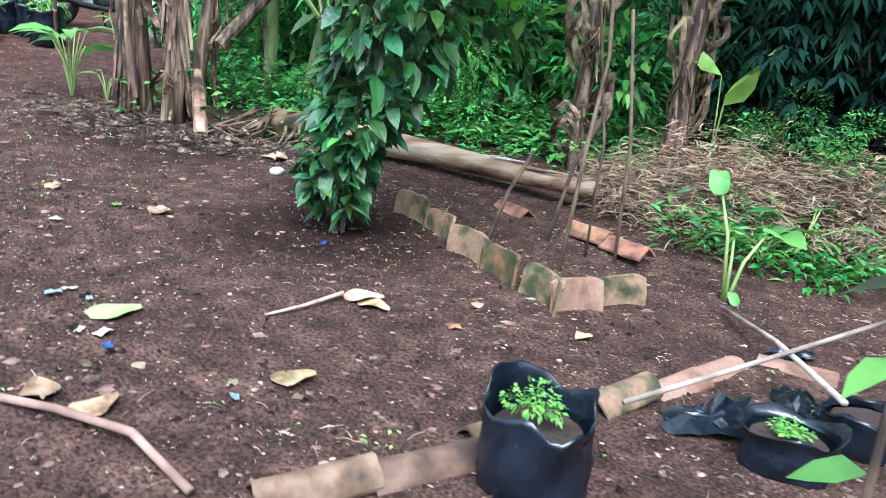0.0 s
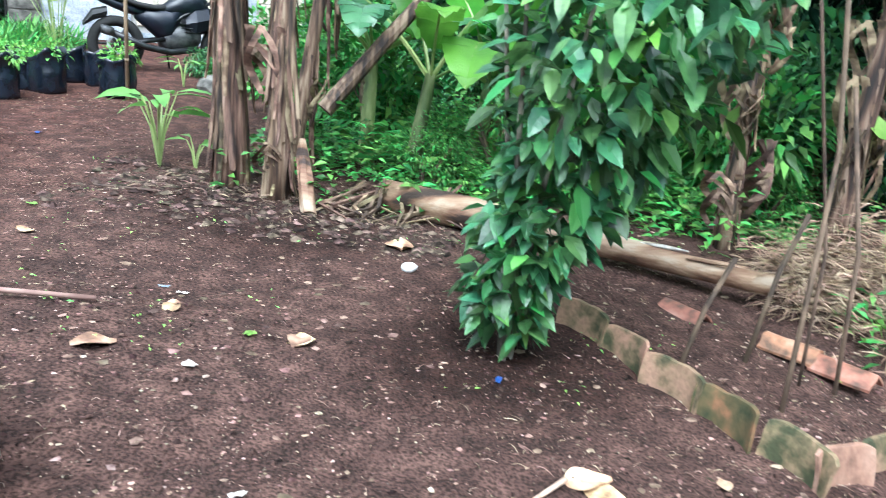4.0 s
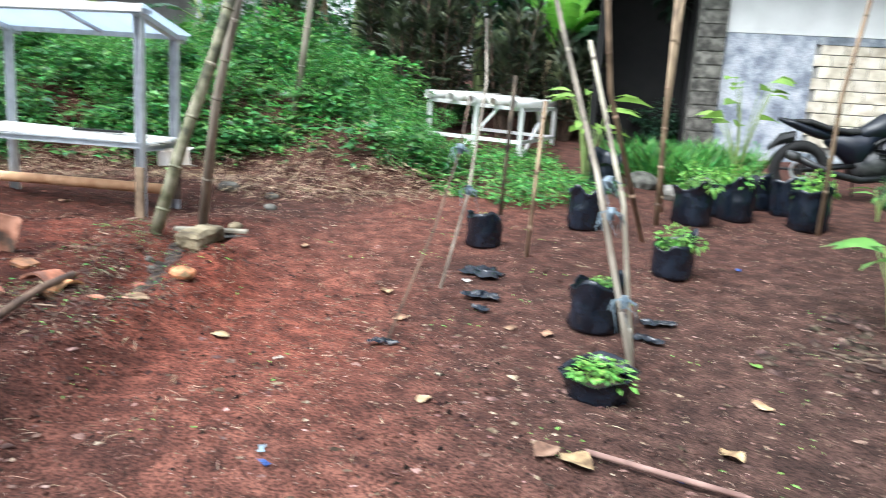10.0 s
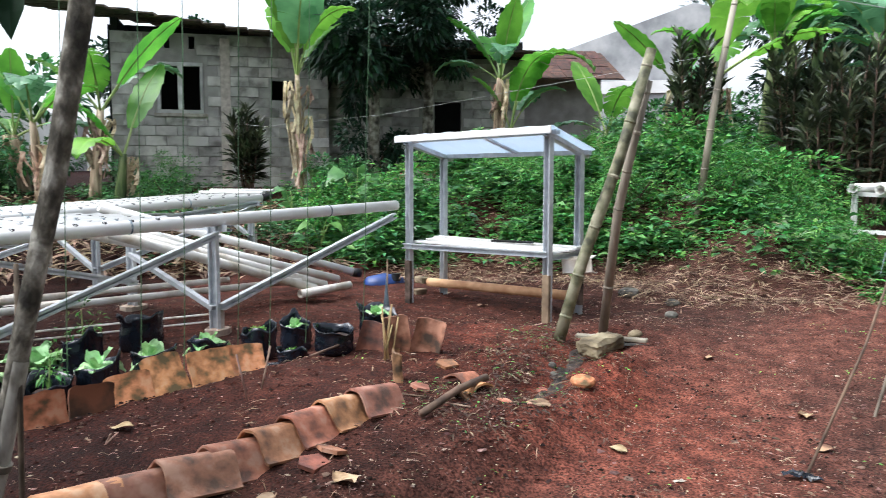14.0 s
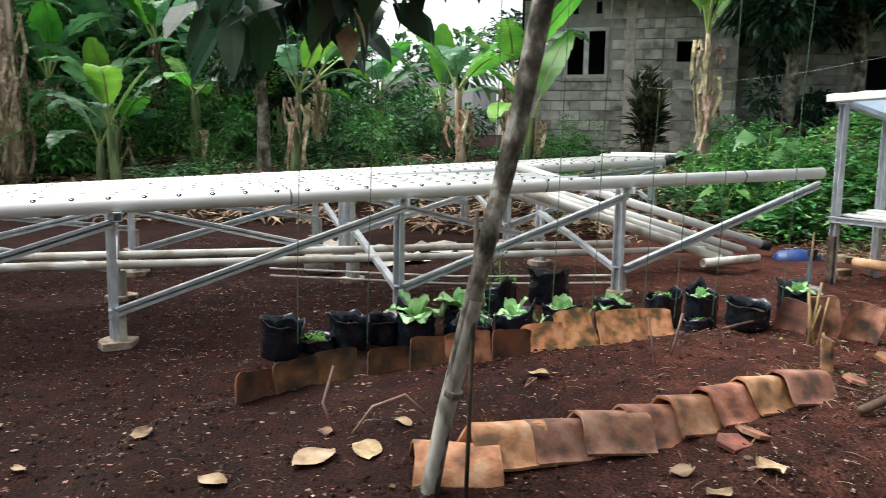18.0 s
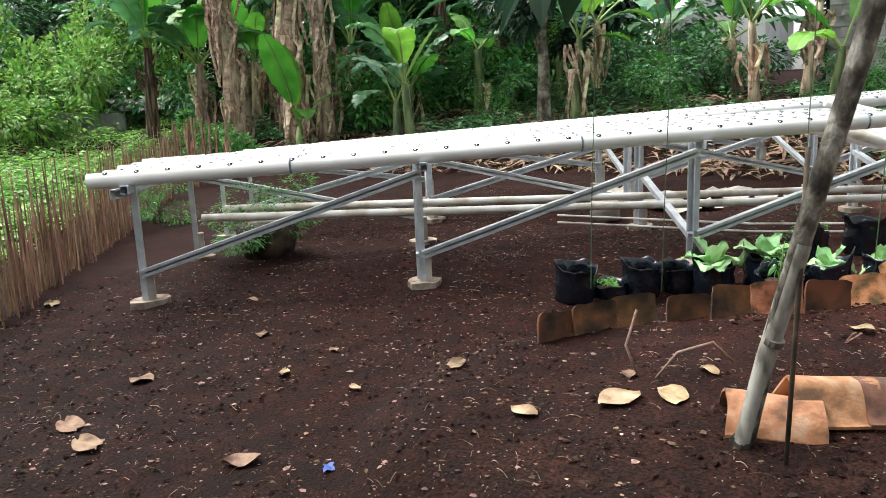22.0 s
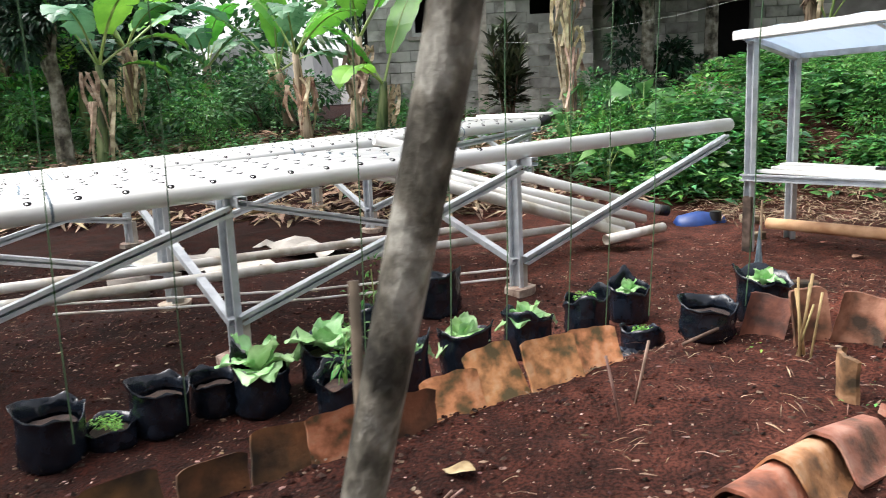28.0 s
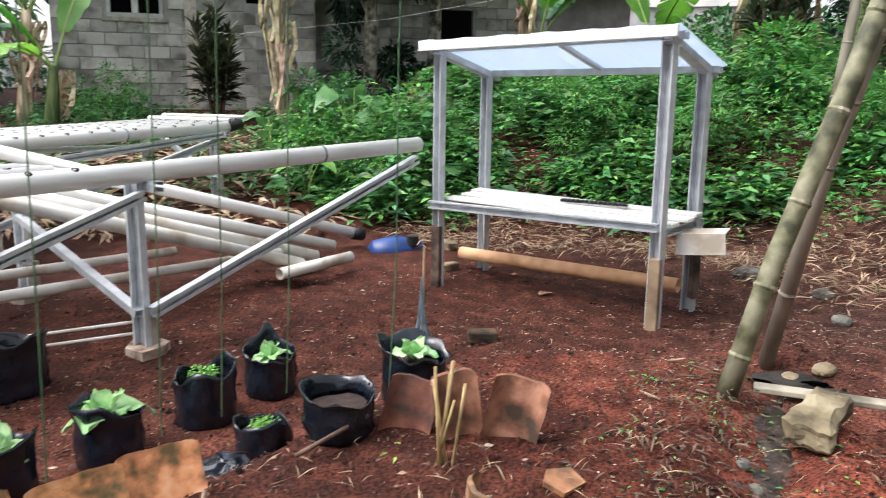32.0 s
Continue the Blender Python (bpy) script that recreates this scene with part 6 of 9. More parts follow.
def rag_plastic(x, y, s, label="torn black polythene sheet lying on the soil", turn=0):
    """A torn, crumpled scrap: an uneven outline round folded ridges, partly lifted off the soil."""
    bm = bmesh.new()
    n = 22
    rings = []
    for k in (0.0, 0.3, 0.55, 0.8, 1.0):
        ring = []
        for i in range(n):
            a = 2 * math.pi * i / n
            q = s * 0.5 * k * (0.75 + 0.55 * noise.noise((math.cos(a) * 1.3 + x, math.sin(a) * 1.3, y)) + 0.22 * noise.noise((math.cos(a) * 4 + y, math.sin(a) * 4, x)))
            px, py = q * math.cos(a) * 1.25, q * math.sin(a) * 0.8
            ring.append(bm.verts.new((px, py, 0.012 + s * 0.3 * abs(noise.noise((px / s * 5 + x, py / s * 5, y))) * (1.15 - k) + 0.012 * (i % 2) * k)))
        rings.append(ring)
    for r0, r1 in zip(rings, rings[1:]):
        for i in range(n):
            bm.faces.new((r0[i], r0[(i + 1) % n], r1[(i + 1) % n], r1[i]))
    bmesh.ops.remove_doubles(bm, verts=bm.verts[:], dist=0.0005)
    return single("plastic_scrap", bm, BAGMAT, (x, y, gz(x, y)), label, "plastic scrap", "torn plastic", turn=turn)


for x, y, s, a in ((-4.60, 3.55, 0.16, 20), (-5.28, 4.9, 0.4, 10), (-4.88, 4.55, 0.26, 50), (-4.75, 4.4, 0.14, 0), (0.95, 2.42, 0.35, 30), (1.35, 2.6, 0.3, 80), (1.5, 3.1, 0.2, 10), (-3.95, 5.0, 0.2, 40), (-6.55, 1.28, 0.3, 20), (-6.1, 0.15, 0.26, 70), (-3.85, 4.75, 0.2, 0)):
    rag_plastic(x, y, s, turn=a)

# ---- roof tiles used as edging ----


TERRA_TAN = ramp_mat("tan_buried_terracotta", [(0.04, 0.026, 0.017), (0.13, 0.078, 0.047), (0.22, 0.15, 0.1)], scale=9, rough=0.85, bump=0.35, bump_scale=60, vary=0.1)
TERRA_PALE = ramp_mat("pale_dusty_terracotta", [(0.11, 0.062, 0.04), (0.31, 0.14, 0.083), (0.42, 0.24, 0.165)], scale=10, rough=0.62, bump=0.35, bump_scale=60, vary=0.1)
TERRA_STAIN = ramp_mat("stained_orange_terracotta", [(0.12, 0.08, 0.032), (0.37, 0.15, 0.063), (0.62, 0.255, 0.115), (0.68, 0.36, 0.2)], scale=13, rough=0.75, bump=0.35, bump_scale=60, vary=0.1)


def round_tile(width, length, bow, mat_tile, thick=0.013, seed=0.0, lean=0.08, flare=1.15):
    """A long half-round tile: a full crest that runs out into a flat lip on both sides, worn thin at the rim."""
    bm = bmesh.new()
    nu, nv = 18, 6
    top, low = [], []
    for j in range(nv + 1):
        ra, rb = [], []
        for i in range(nu + 1):
            u = i / nu - 0.5
            q = u + lean * (0.25 - u * u)
            h = bow * (max(0.0, math.cos(math.pi * q)) ** flare if flare < 1.3 else smooth(0.5, 0.07, abs(q)))
            v = j / nv
            end = 0.012 * noise.noise((u * 3 + seed, v * 9, 1)) * (1 if j in (0, nv) else 0)
            rise = 0.005 * noise.noise((u * 2.4 + seed, v * 2, 7))
            x = width * u * (1.04 - 0.08 * v) + (0.006 * noise.noise((v * 6, seed, 3)) if i in (0, nu) else 0)
            ra.append(bm.verts.new((x, -h - rise - thick, length * v + end)))
            rb.append(bm.verts.new((x * 0.985, -h - rise, length * v + end)))
        top.append(ra)
        low.append(rb)
    for j in range(nv):
        for i in range(nu):
            bm.faces.new((top[j][i], top[j][i + 1], top[j + 1][i + 1], top[j + 1][i]))
            bm.faces.new((low[j][i], low[j + 1][i], low[j + 1][i + 1], low[j][i + 1]))
    rim = [(top[0][i + 1], top[0][i], low[0][i], low[0][i + 1]) for i in range(nu)] + [(top[nv][i], top[nv][i + 1], low[nv][i + 1], low[nv][i]) for i in range(nu)]
    rim += [(top[j + 1][0], top[j][0], low[j][0], low[j + 1][0]) for j in range(nv)] + [(top[j][nu], top[j + 1][nu], low[j + 1][nu], low[j][nu]) for j in range(nv)]
    for q in rim:
        bm.faces.new([bm.verts.new(v.co) for v in q])
    return mesh_of(bm, "roof_tile", mat_tile, True)


def edge_tile(width, tall, bow, mat_tile, thick=0.013, seed=0.0, lip=0.018):
    """A dished tile set on edge: hollow towards -y, with cut upper corners and a lip rolled back along the top."""
    bm = bmesh.new()
    nu, nv = 14, 7
    front, back = [], []
    for j in range(nv + 1):
        v = j / nv
        ra, rb = [], []
        for i in range(nu + 1):
            u = i / nu - 0.5
            y = bow * (math.cos(math.pi * u) - 0.35 * math.cos(3 * math.pi * u) * 0.4)
            z = tall * v - (0.012 * max(0.0, abs(2 * u) - 0.8) / 0.2 + 0.008 * noise.noise((u * 4 + seed, 2, 6))) * smooth(0.55, 1.0, v)
            y += lip * smooth(0.84, 1.0, v) + 0.004 * noise.noise((u * 3, v * 3, seed))
            x = width * u + 0.006 * noise.noise((v * 5, seed, 9)) * abs(2 * u) ** 4
            ra.append(bm.verts.new((x, y, z)))
            rb.append(bm.verts.new((x, y + thick, z + (0.004 if j == nv else 0))))
        front.append(ra)
        back.append(rb)
    for j in range(nv):
        for i in range(nu):
            bm.faces.new((front[j][i], front[j][i + 1], front[j + 1][i + 1], front[j + 1][i]))
            bm.faces.new((back[j][i], back[j + 1][i], back[j + 1][i + 1], back[j][i + 1]))
    rim = [(front[nv][i], front[nv][i + 1], back[nv][i + 1], back[nv][i]) for i in range(nu)]
    rim += [(front[j + 1][0], back[j + 1][0], back[j][0], front[j][0]) for j in range(nv)] + [(front[j][nu], back[j][nu], back[j + 1][nu], front[j + 1][nu]) for j in range(nv)]
    for q in rim:
        bm.faces.new([bm.verts.new(v.co) for v in q])
    return mesh_of(bm, "roof_tile", mat_tile, True)


def put_tile(me, at, rx, ry, rz, label, group="tile edging", sink=0.0):
    ob = new("roof_tile", me)
    ob.matrix_basis = Matrix.Translation((at[0], at[1], (gz(at[0], at[1]) if len(at) < 3 else at[2]) - sink)) @ pose(0, 0, 0, 0, 0, rz) @ pose(0, 0, 0, rx, ry, 0)
    return tagged(ob, label, "roof tile", group)


TERRA_LICHEN = ramp_mat("lichen_tan_terracotta", [(0.045, 0.05, 0.02), (0.15, 0.115, 0.06), (0.27, 0.175, 0.105), (0.33, 0.2, 0.13)], scale=9, rough=0.88, bump=0.35, bump_scale=60, vary=0.08, fine=0.25)
TERRA_PINK = ramp_mat("pinkish_terracotta", [(0.15, 0.08, 0.055), (0.29, 0.155, 0.11), (0.35, 0.21, 0.155)], scale=7, rough=0.88, bump=0.35, bump_scale=60, vary=0.08, fine=0.2)
TERRA_RUST = ramp_mat("rusty_brown_terracotta", [(0.05, 0.032, 0.018), (0.14, 0.07, 0.036), (0.25, 0.12, 0.062), (0.36, 0.19, 0.11)], scale=11, rough=0.75, bump=0.35, bump_scale=60, vary=0.1)
T_STAND = [edge_tile(0.25, 0.3, -0.01, TERRA_STAIN, seed=1, lip=0.006), edge_tile(0.235, 0.31, 0.012, TERRA_STAIN, seed=4, lip=0.008), edge_tile(0.245, 0.3, -0.014, TERRA_STAIN, seed=14, lip=0.006)]
T_DARK = [edge_tile(0.225, 0.3, -0.008, TERRA_DARK, seed=2, lip=0.01), edge_tile(0.215, 0.3, -0.012, TERRA_DARK, seed=7, lip=0.012)]
T_FIRST = round_tile(0.24, 0.3, 0.11, TERRA, 0.011, 27, 0.0, 0.6)
T_RIDGE = [round_tile(0.26, 0.29, 0.112, TERRA, 0.011, 5, 0.1, 1.6), round_tile(0.25, 0.29, 0.115, TERRA, 0.011, 9, 0.25, 1.5), round_tile(0.26, 0.3, 0.11, TERRA_PALE, 0.011, 12, -0.1, 1.7), round_tile(0.25, 0.29, 0.114, TERRA, 0.011, 21, 0.05, 1.6)]
TERRA_DEEP = ramp_mat("deep_red_brown_terracotta", [(0.035, 0.018, 0.012), (0.11, 0.042, 0.024), (0.19, 0.075, 0.04)], scale=9, rough=0.8, bump=0.35, bump_scale=60, vary=0.1)
T_CURL = [edge_tile(0.19, 0.32, 0.05, TERRA_RUST, seed=31, lip=0.004), edge_tile(0.18, 0.3, 0.04, TERRA_DEEP, seed=33, lip=0.004), edge_tile(0.13, 0.3, -0.04, TERRA_RUST, seed=37, lip=0.004), edge_tile(0.17, 0.3, 0.05, TERRA_RUST, seed=39, lip=0.004)]
T_BROKEN = [round_tile(0.2, 0.16, 0.05, TERRA, 0.012, 51, 0.3), round_tile(0.15, 0.12, 0.03, TERRA_STAIN, 0.012, 57, -0.4), round_tile(0.12, 0.13, 0.025, TERRA_DARK, 0.012, 61, 0.5)]
T_BACK = [round_tile(0.15, 0.27, 0.06, TERRA_PALE, 0.014, 41), round_tile(0.15, 0.28, 0.055, TERRA_PALE, 0.014, 43)]
T_BORDER = [round_tile(0.13, 0.3, 0.055, TERRA_LICHEN, 0.012, 15, 0.1, 0.7), round_tile(0.12, 0.32, 0.05, TERRA_TAN, 0.012, 17, 0.05, 0.7), round_tile(0.14, 0.3, 0.05, TERRA_PINK, 0.012, 19, 0.0, 0.7)]
T_BED = [edge_tile(0.3, 0.3, 0.04, TERRA_LICHEN, 0.017, 3, 0.008), edge_tile(0.3, 0.3, 0.045, TERRA_LICHEN, 0.017, 8, 0.008), edge_tile(0.31, 0.3, 0.04, TERRA_MOSS, 0.017, 11, 0.008), edge_tile(0.26, 0.3, 0.03, TERRA_PINK, 0.017, 16, 0.01)]


def along_line(pts, step):
    out, left = [], 0.0
    for a, b in zip(pts, pts[1:]):
        a, b = V(a), V(b)
        L = (b - a).length
        s = left
        while s < L:
            out.append((a + (b - a) * (s / L), math.degrees(math.atan2(b.y - a.y, b.x - a.x))))
            s += step
        left = s - L
    return out


ROW = [(-4.74, -0.55, 0), (-5.05, -0.38, 0), (-5.45, 0.12, 0), (-5.95, 0.82, 0), (-6.30, 1.33, 0)]
for i, (p, a) in enumerate(along_line(ROW, 0.226)):
    early = i < 4
    out = V((math.sin(math.radians(a)), -math.cos(math.radians(a)), 0)) * (0.016 * (i % 2))
    put_tile(random.choice(T_DARK if early or i in (4, 6) else T_STAND), (p.x + out.x, p.y + out.y), (8 if i < 4 else (14 if i < 7 else 30)) + random.uniform(-6, 6), random.uniform(-7, 7), a + 180 + random.uniform(-8, 8), "damp dark terracotta roof tile standing in soil" if early else "orange terracotta roof tile standing on edge, stained", sink=(0.17 if i < 8 else 0.12) + random.uniform(-0.018, 0.018))
for x, y, rx, ry, rz, me, sk in ((-6.53, 1.84, -14, 12, 64, T_CURL[1], 0.1), (-6.42, 2.06, -4, -6, 105, T_CURL[3], 0.07), (-6.38, 2.17, -8, 13, 66, T_CURL[0], 0.1), (-5.90, 1.97, 4, 6, -4, T_CURL[2], 0.13)):
    put_tile(me, (x, y), rx, ry, rz, "orange terracotta roof tile stuck upright in the bed corner" if me is T_CURL[0] else "dark red-brown roof tile stuck upright in the bed corner", sink=sk)
RIDGE = [(-4.235, 0.33, 0), (-4.72, 0.98, 0), (-5.45, 1.76, 0)]
for i, (p, a) in enumerate(along_line(RIDGE, 0.212)):
    z = gz(p.x, p.y)
    put_tile(T_RIDGE[(i * 3 + i // 3) % 4] if i else T_FIRST, (p.x, p.y, z + (0.012 if i else -0.01) + 0.006 * (i % 2)), -95 + random.uniform(-2, 2), random.uniform(-4, 4), a - 90 + (-14 if i == 0 else random.uniform(-5, 5)), "orange half-round roof tile lying overlapped in a row", "overlapped tile row")
for x, y, rz in ((-4.78, 1.42, 30), (-4.9, 1.5, 100), (-5.75, 2.05, 60), (-6.1, 2.28, 10)):
    bm = bmesh.new()
    extrude(bm, [(-0.06, -0.04), (0.05, -0.05), (0.07, 0.02), (-0.01, 0.06), (-0.07, 0.03)], (0, 0, 0.0), (0.004, 0.002, 0.016))
    single("tile_shard", bm, TERRA, (x, y, gz(x, y) + 0.004), "broken orange tile shard on the soil", "tile shard", "tile shards", turn=rz)
SPLIT_YELLOW = ramp_mat("fresh_split_bamboo", [(0.2, 0.13, 0.05), (0.48, 0.36, 0.17)], scale=8, rough=0.7, bump=0.15, vary=0.15)
BED = [(-0.33, 4.4, 0), (0.50, 3.17, 0)]
for i, (p, a) in enumerate(along_line(BED, 0.292)[:5]):
    mid = p + (V(BED[1]) - V(BED[0])).normalized() * 0.146
    put_tile(T_BED[(0, 1, 0, 2, 1)[i]], (mid.x, mid.y), -6 + random.uniform(-3, 3), (3, -3, 2, -4, 3)[i], a + (6, -3, 4, -5, -8)[i], "mossy tan terracotta roof tile standing on edge", "seedbed edging", sink=0.15)
for x, y, a, k in ((0.62, 3.26, 24, 3), (0.84, 3.4, 32, 1)):
    put_tile(T_BED[k], (x, y), -6, 0, a, "pinkish terracotta roof tile standing on edge" if k == 3 else "mossy tan terracotta roof tile standing on edge", "seedbed edging", sink=0.16)
for x, y, rz, k in ((0.3, 4.9, -54, 1), (0.72, 4.5, -46, 0), (0.9, 4.32, -48, 1)):
    put_tile(T_BACK[k], (x, y, gz(x, y) - (0.03 if k and y > 4.6 else 0.0)), -90, 0, rz - 90, "half-round terracotta tile lying on the bed edge", "seedbed edging")
for x, y, rz, k in ((-0.36, 1.66, 32, 1), (-0.1, 1.82, 31, 1), (0.15, 2.06, 38, 1), (0.55, 2.36, 42, 0), (0.78, 2.56, 40, 2), (0.98, 2.78, 38, 2), (1.34, 3.06, -28, 2)):
    put_tile(T_BORDER[k], (x, y, gz(x, y) - (0.04 if k == 2 else 0.012)), -88, random.uniform(-8, 8), rz - 90, "tan half-round terracotta tile lying in the border" if k < 2 else "pinkish half-round terracotta tile lying in the border", "border tiles")

# ---- stool ----
stool = thing("plastic_stool", (-2.10, 2.42, gz(-2.10, 2.42)), "square white moulded plastic stool with a soiled skirt", "stool", turn=32)
H = 0.553 - gz(-2.10, 2.42)


def stool_outline(half, cut, per=7):
    """A square with cut, slightly rounded corners, as points with their share along each side."""
    out = []
    for q in range(4):
        a = q * math.pi / 2
        for k in range(per):
            u = -1 + 2 * k / (per - 1)
            x, y = half, u * (half - cut)
            out.append((x * math.cos(a) - y * math.sin(a), x * math.sin(a) + y * math.cos(a), abs(u)))
        x, y = half - cut * 0.42, half - cut * 0.42
        out.append((x * math.cos(a) - y * math.sin(a), x * math.sin(a) + y * math.cos(a), 1.2))
    return out


bm = bmesh.new()
tiers = [[bm.verts.new((x, y, z)) for x, y, _ in stool_outline(h0, 0.055)] for h0, z in ((0.166, H - 0.02), (0.165, H - 0.008), (0.158, H), (0.12, H + 0.001), (0.05, H + 0.001))]
nn = len(tiers[0])
slot = [bm.verts.new((0.027 * math.cos(math.atan2(y, x)), 0.011 * math.sin(math.atan2(y, x)), H)) for x, y, _ in stool_outline(0.05, 0.055)]
slot_low = [bm.verts.new((v.co.x * 0.9, v.co.y * 0.9, H - 0.05)) for v in slot]
tiers += [slot, slot_low]
for r0, r1 in zip(tiers, tiers[1:]):
    for k in range(nn):
        bm.faces.new((r0[k], r0[(k + 1) % nn], r1[(k + 1) % nn], r1[k]))
part("seat", bm, STOOL, stool)
# near-black cap puts the shade inside the slot into its colour
bm = bmesh.new()
tube(bm, [(0, 0, H - 0.012), (0, 0, H - 0.004), (0, 0, H + 0.0022)], [0.011, 0.012, 0.0115], 16)
bmesh.ops.scale(bm, vec=(2.3, 1.0, 1.0), verts=bm.verts[:])
part("finger_slot", bm, SHADEBLK, stool, "oblong near-black cap for the shade in the finger slot")
bm = bmesh.new()
cols = []
for k in range(nn):
    u = stool_outline(0.16, 0.055)[k][2]
    low = 0.0 if u > 0.7 else (H - 0.115) * (1 - max(0.0, (u - 0.3) / 0.4) ** 3) if u < 0.69 else 0.0
    col = []
    for m in range(7):
        z = (H - 0.02) + (low - (H - 0.02)) * m / 6
        f = 1 - z / H
        x, y, _ = stool_outline(0.1655 + 0.045 * f, 0.055)[k]
        col.append(bm.verts.new((x, y, z)))
    cols.append(col)
for k in range(nn):
    for m in range(6):
        bm.faces.new((cols[k][m], cols[k][m + 1], cols[(k + 1) % nn][m + 1], cols[(k + 1) % nn][m]))
bmesh.ops.solidify(bm, geom=bm.faces[:], thickness=0.006)
part("legs_and_skirt", bm, STOOL_DIRTY, stool, "grimy one-piece skirt and legs", True)

# ---- motorcycle ----
MOTOMETAL = ramp_mat("dark_dusty_metal", [(0.03, 0.032, 0.035), (0.1, 0.1, 0.1)], scale=14, rough=0.5, bump=0.1, metal=0.5)
moto = thing("motorcycle", (-5.38, 10.0, gz(-5.38, 10.0)), "black naked sport motorcycle parked against the house wall", "motorcycle", turn=40)


def ring_mesh(R, r, n=28, m=8, squash=1.0):
    bm = bmesh.new()
    rr = []
    for i in range(n):
        a = 2 * math.pi * i / n
        rr.append([bm.verts.new(((R + r * math.cos(b)) * math.cos(a), r * squash * math.sin(b), (R + r * math.cos(b)) * math.sin(a))) for b in [2 * math.pi * k / m for k in range(m)]])
    for i in range(n):
        for k in range(m):
            bm.faces.new((rr[i][k], rr[i][(k + 1) % m], rr[(i + 1) % n][(k + 1) % m], rr[(i + 1) % n][k]))
    return bm


for x in (0.0, 1.34):
    wheel = part("wheel", ring_mesh(0.235, 0.022, squash=2.2), MOTOMETAL, moto, "dark alloy wheel rim", True)
    wheel.matrix_basis = Matrix.Translation((x, 0, 0.31))
    part("tyre", ring_mesh(0.268, 0.062, squash=1.1), RUBBER, wheel, smooth_shade=True)
    part("brake_disc", ring_mesh(0.1, 0.02, squash=0.2), STEEL, wheel).matrix_basis = Matrix.Translation((0, -0.05, 0))
    for k in range(6):
        bm = bmesh.new()
        a = k * math.pi / 3
        tube(bm, [(0, 0, 0), (0.23 * math.cos(a), 0, 0.23 * math.sin(a))], [0.022, 0.014], 6)
        part("spoke", bm, MOTOMETAL, wheel)


def lump(pts, widths, segs=8):
    """A smooth body: side outline rows of (x, z low, z high) with half widths."""
    bm = bmesh.new()
    rings = []
    for (x, lo, hi), w in zip(pts, widths):
        ring = []
        for k in range(segs):
            a = 2 * math.pi * k / segs
            ring.append(bm.verts.new((x, w * math.cos(a), (lo + hi) / 2 + (hi - lo) / 2 * math.sin(a))))
        rings.append(ring)
    for r0, r1 in zip(rings, rings[1:]):
        for k in range(segs):
            bm.faces.new((r0[k], r0[(k + 1) % segs], r1[(k + 1) % segs], r1[k]))
    bm.faces.new(rings[0])
    bm.faces.new(rings[-1][::-1])
    bmesh.ops.recalc_face_normals(bm, faces=bm.faces[:])
    return bm


part("fuel_tank", lump([(0.52, 0.72, 0.78), (0.62, 0.68, 0.86), (0.78, 0.66, 0.99), (0.98, 0.68, 0.98), (1.1, 0.74, 0.9)], [0.06, 0.12, 0.15, 0.13, 0.05], 12), PAINTBLK, moto, "glossy black tank", True)
part("seat", lump([(-0.12, 0.83, 0.87), (0.05, 0.8, 0.88), (0.25, 0.74, 0.82), (0.45, 0.72, 0.8), (0.6, 0.72, 0.82)], [0.06, 0.1, 0.12, 0.12, 0.08], 10), RUBBER, moto, "matt black seat", True)
part("tail_fairing", lump([(-0.3, 0.84, 0.88), (-0.12, 0.76, 0.86), (0.1, 0.68, 0.8), (0.4, 0.62, 0.74)], [0.03, 0.07, 0.09, 0.08], 8), PAINTBLK, moto, "", True)
part("engine", lump([(0.5, 0.3, 0.5), (0.6, 0.24, 0.58), (0.78, 0.24, 0.62), (0.95, 0.3, 0.6), (1.0, 0.36, 0.54)], [0.08, 0.14, 0.16, 0.13, 0.08], 10), MOTOMETAL, moto, "dark grey engine block", True)
part("side_panel", lump([(0.22, 0.62, 0.72), (0.36, 0.5, 0.76), (0.5, 0.38, 0.78), (0.62, 0.36, 0.78), (0.76, 0.62, 0.84)], [0.05, 0.12, 0.15, 0.16, 0.12], 10), PAINTBLK, moto, "blue-black side panel", True)
for zc in (0.5, 0.545, 0.59):
    part("cooling_fin", lump([(0.74, zc, zc + 0.012), (0.82, zc - 0.004, zc + 0.016), (0.92, zc, zc + 0.012)], [0.13, 0.17, 0.13], 10), MOTOMETAL, moto)
part("silencer_cap", lump([(-0.2, 0.43, 0.53), (-0.14, 0.41, 0.53), (-0.06, 0.4, 0.5)], [0.03, 0.055, 0.05], 10), MOTOMETAL, moto, "dull exhaust end", True).matrix_basis = Matrix.Translation((0, -0.17, 0))
part("radiator_shroud", lump([(0.8, 0.5, 0.7), (0.92, 0.44, 0.82), (1.08, 0.5, 0.84), (1.14, 0.6, 0.8)], [0.13, 0.19, 0.18, 0.1], 8), PAINTBLK, moto)
part("rear_mudguard", lump([(-0.36, 0.5, 0.56), (-0.26, 0.56, 0.7), (-0.1, 0.62, 0.74)], [0.05, 0.06, 0.06], 8), BLACKPL, moto)
part("front_mudguard", lump([(1.14, 0.6, 0.63), (1.3, 0.62, 0.68), (1.5, 0.58, 0.63)], [0.04, 0.055, 0.04], 8), PAINTBLK, moto)
part("headlight", lump([(1.18, 0.78, 0.94), (1.28, 0.74, 0.96), (1.34, 0.8, 0.9)], [0.1, 0.11, 0.05], 10), BLACKPL, moto)
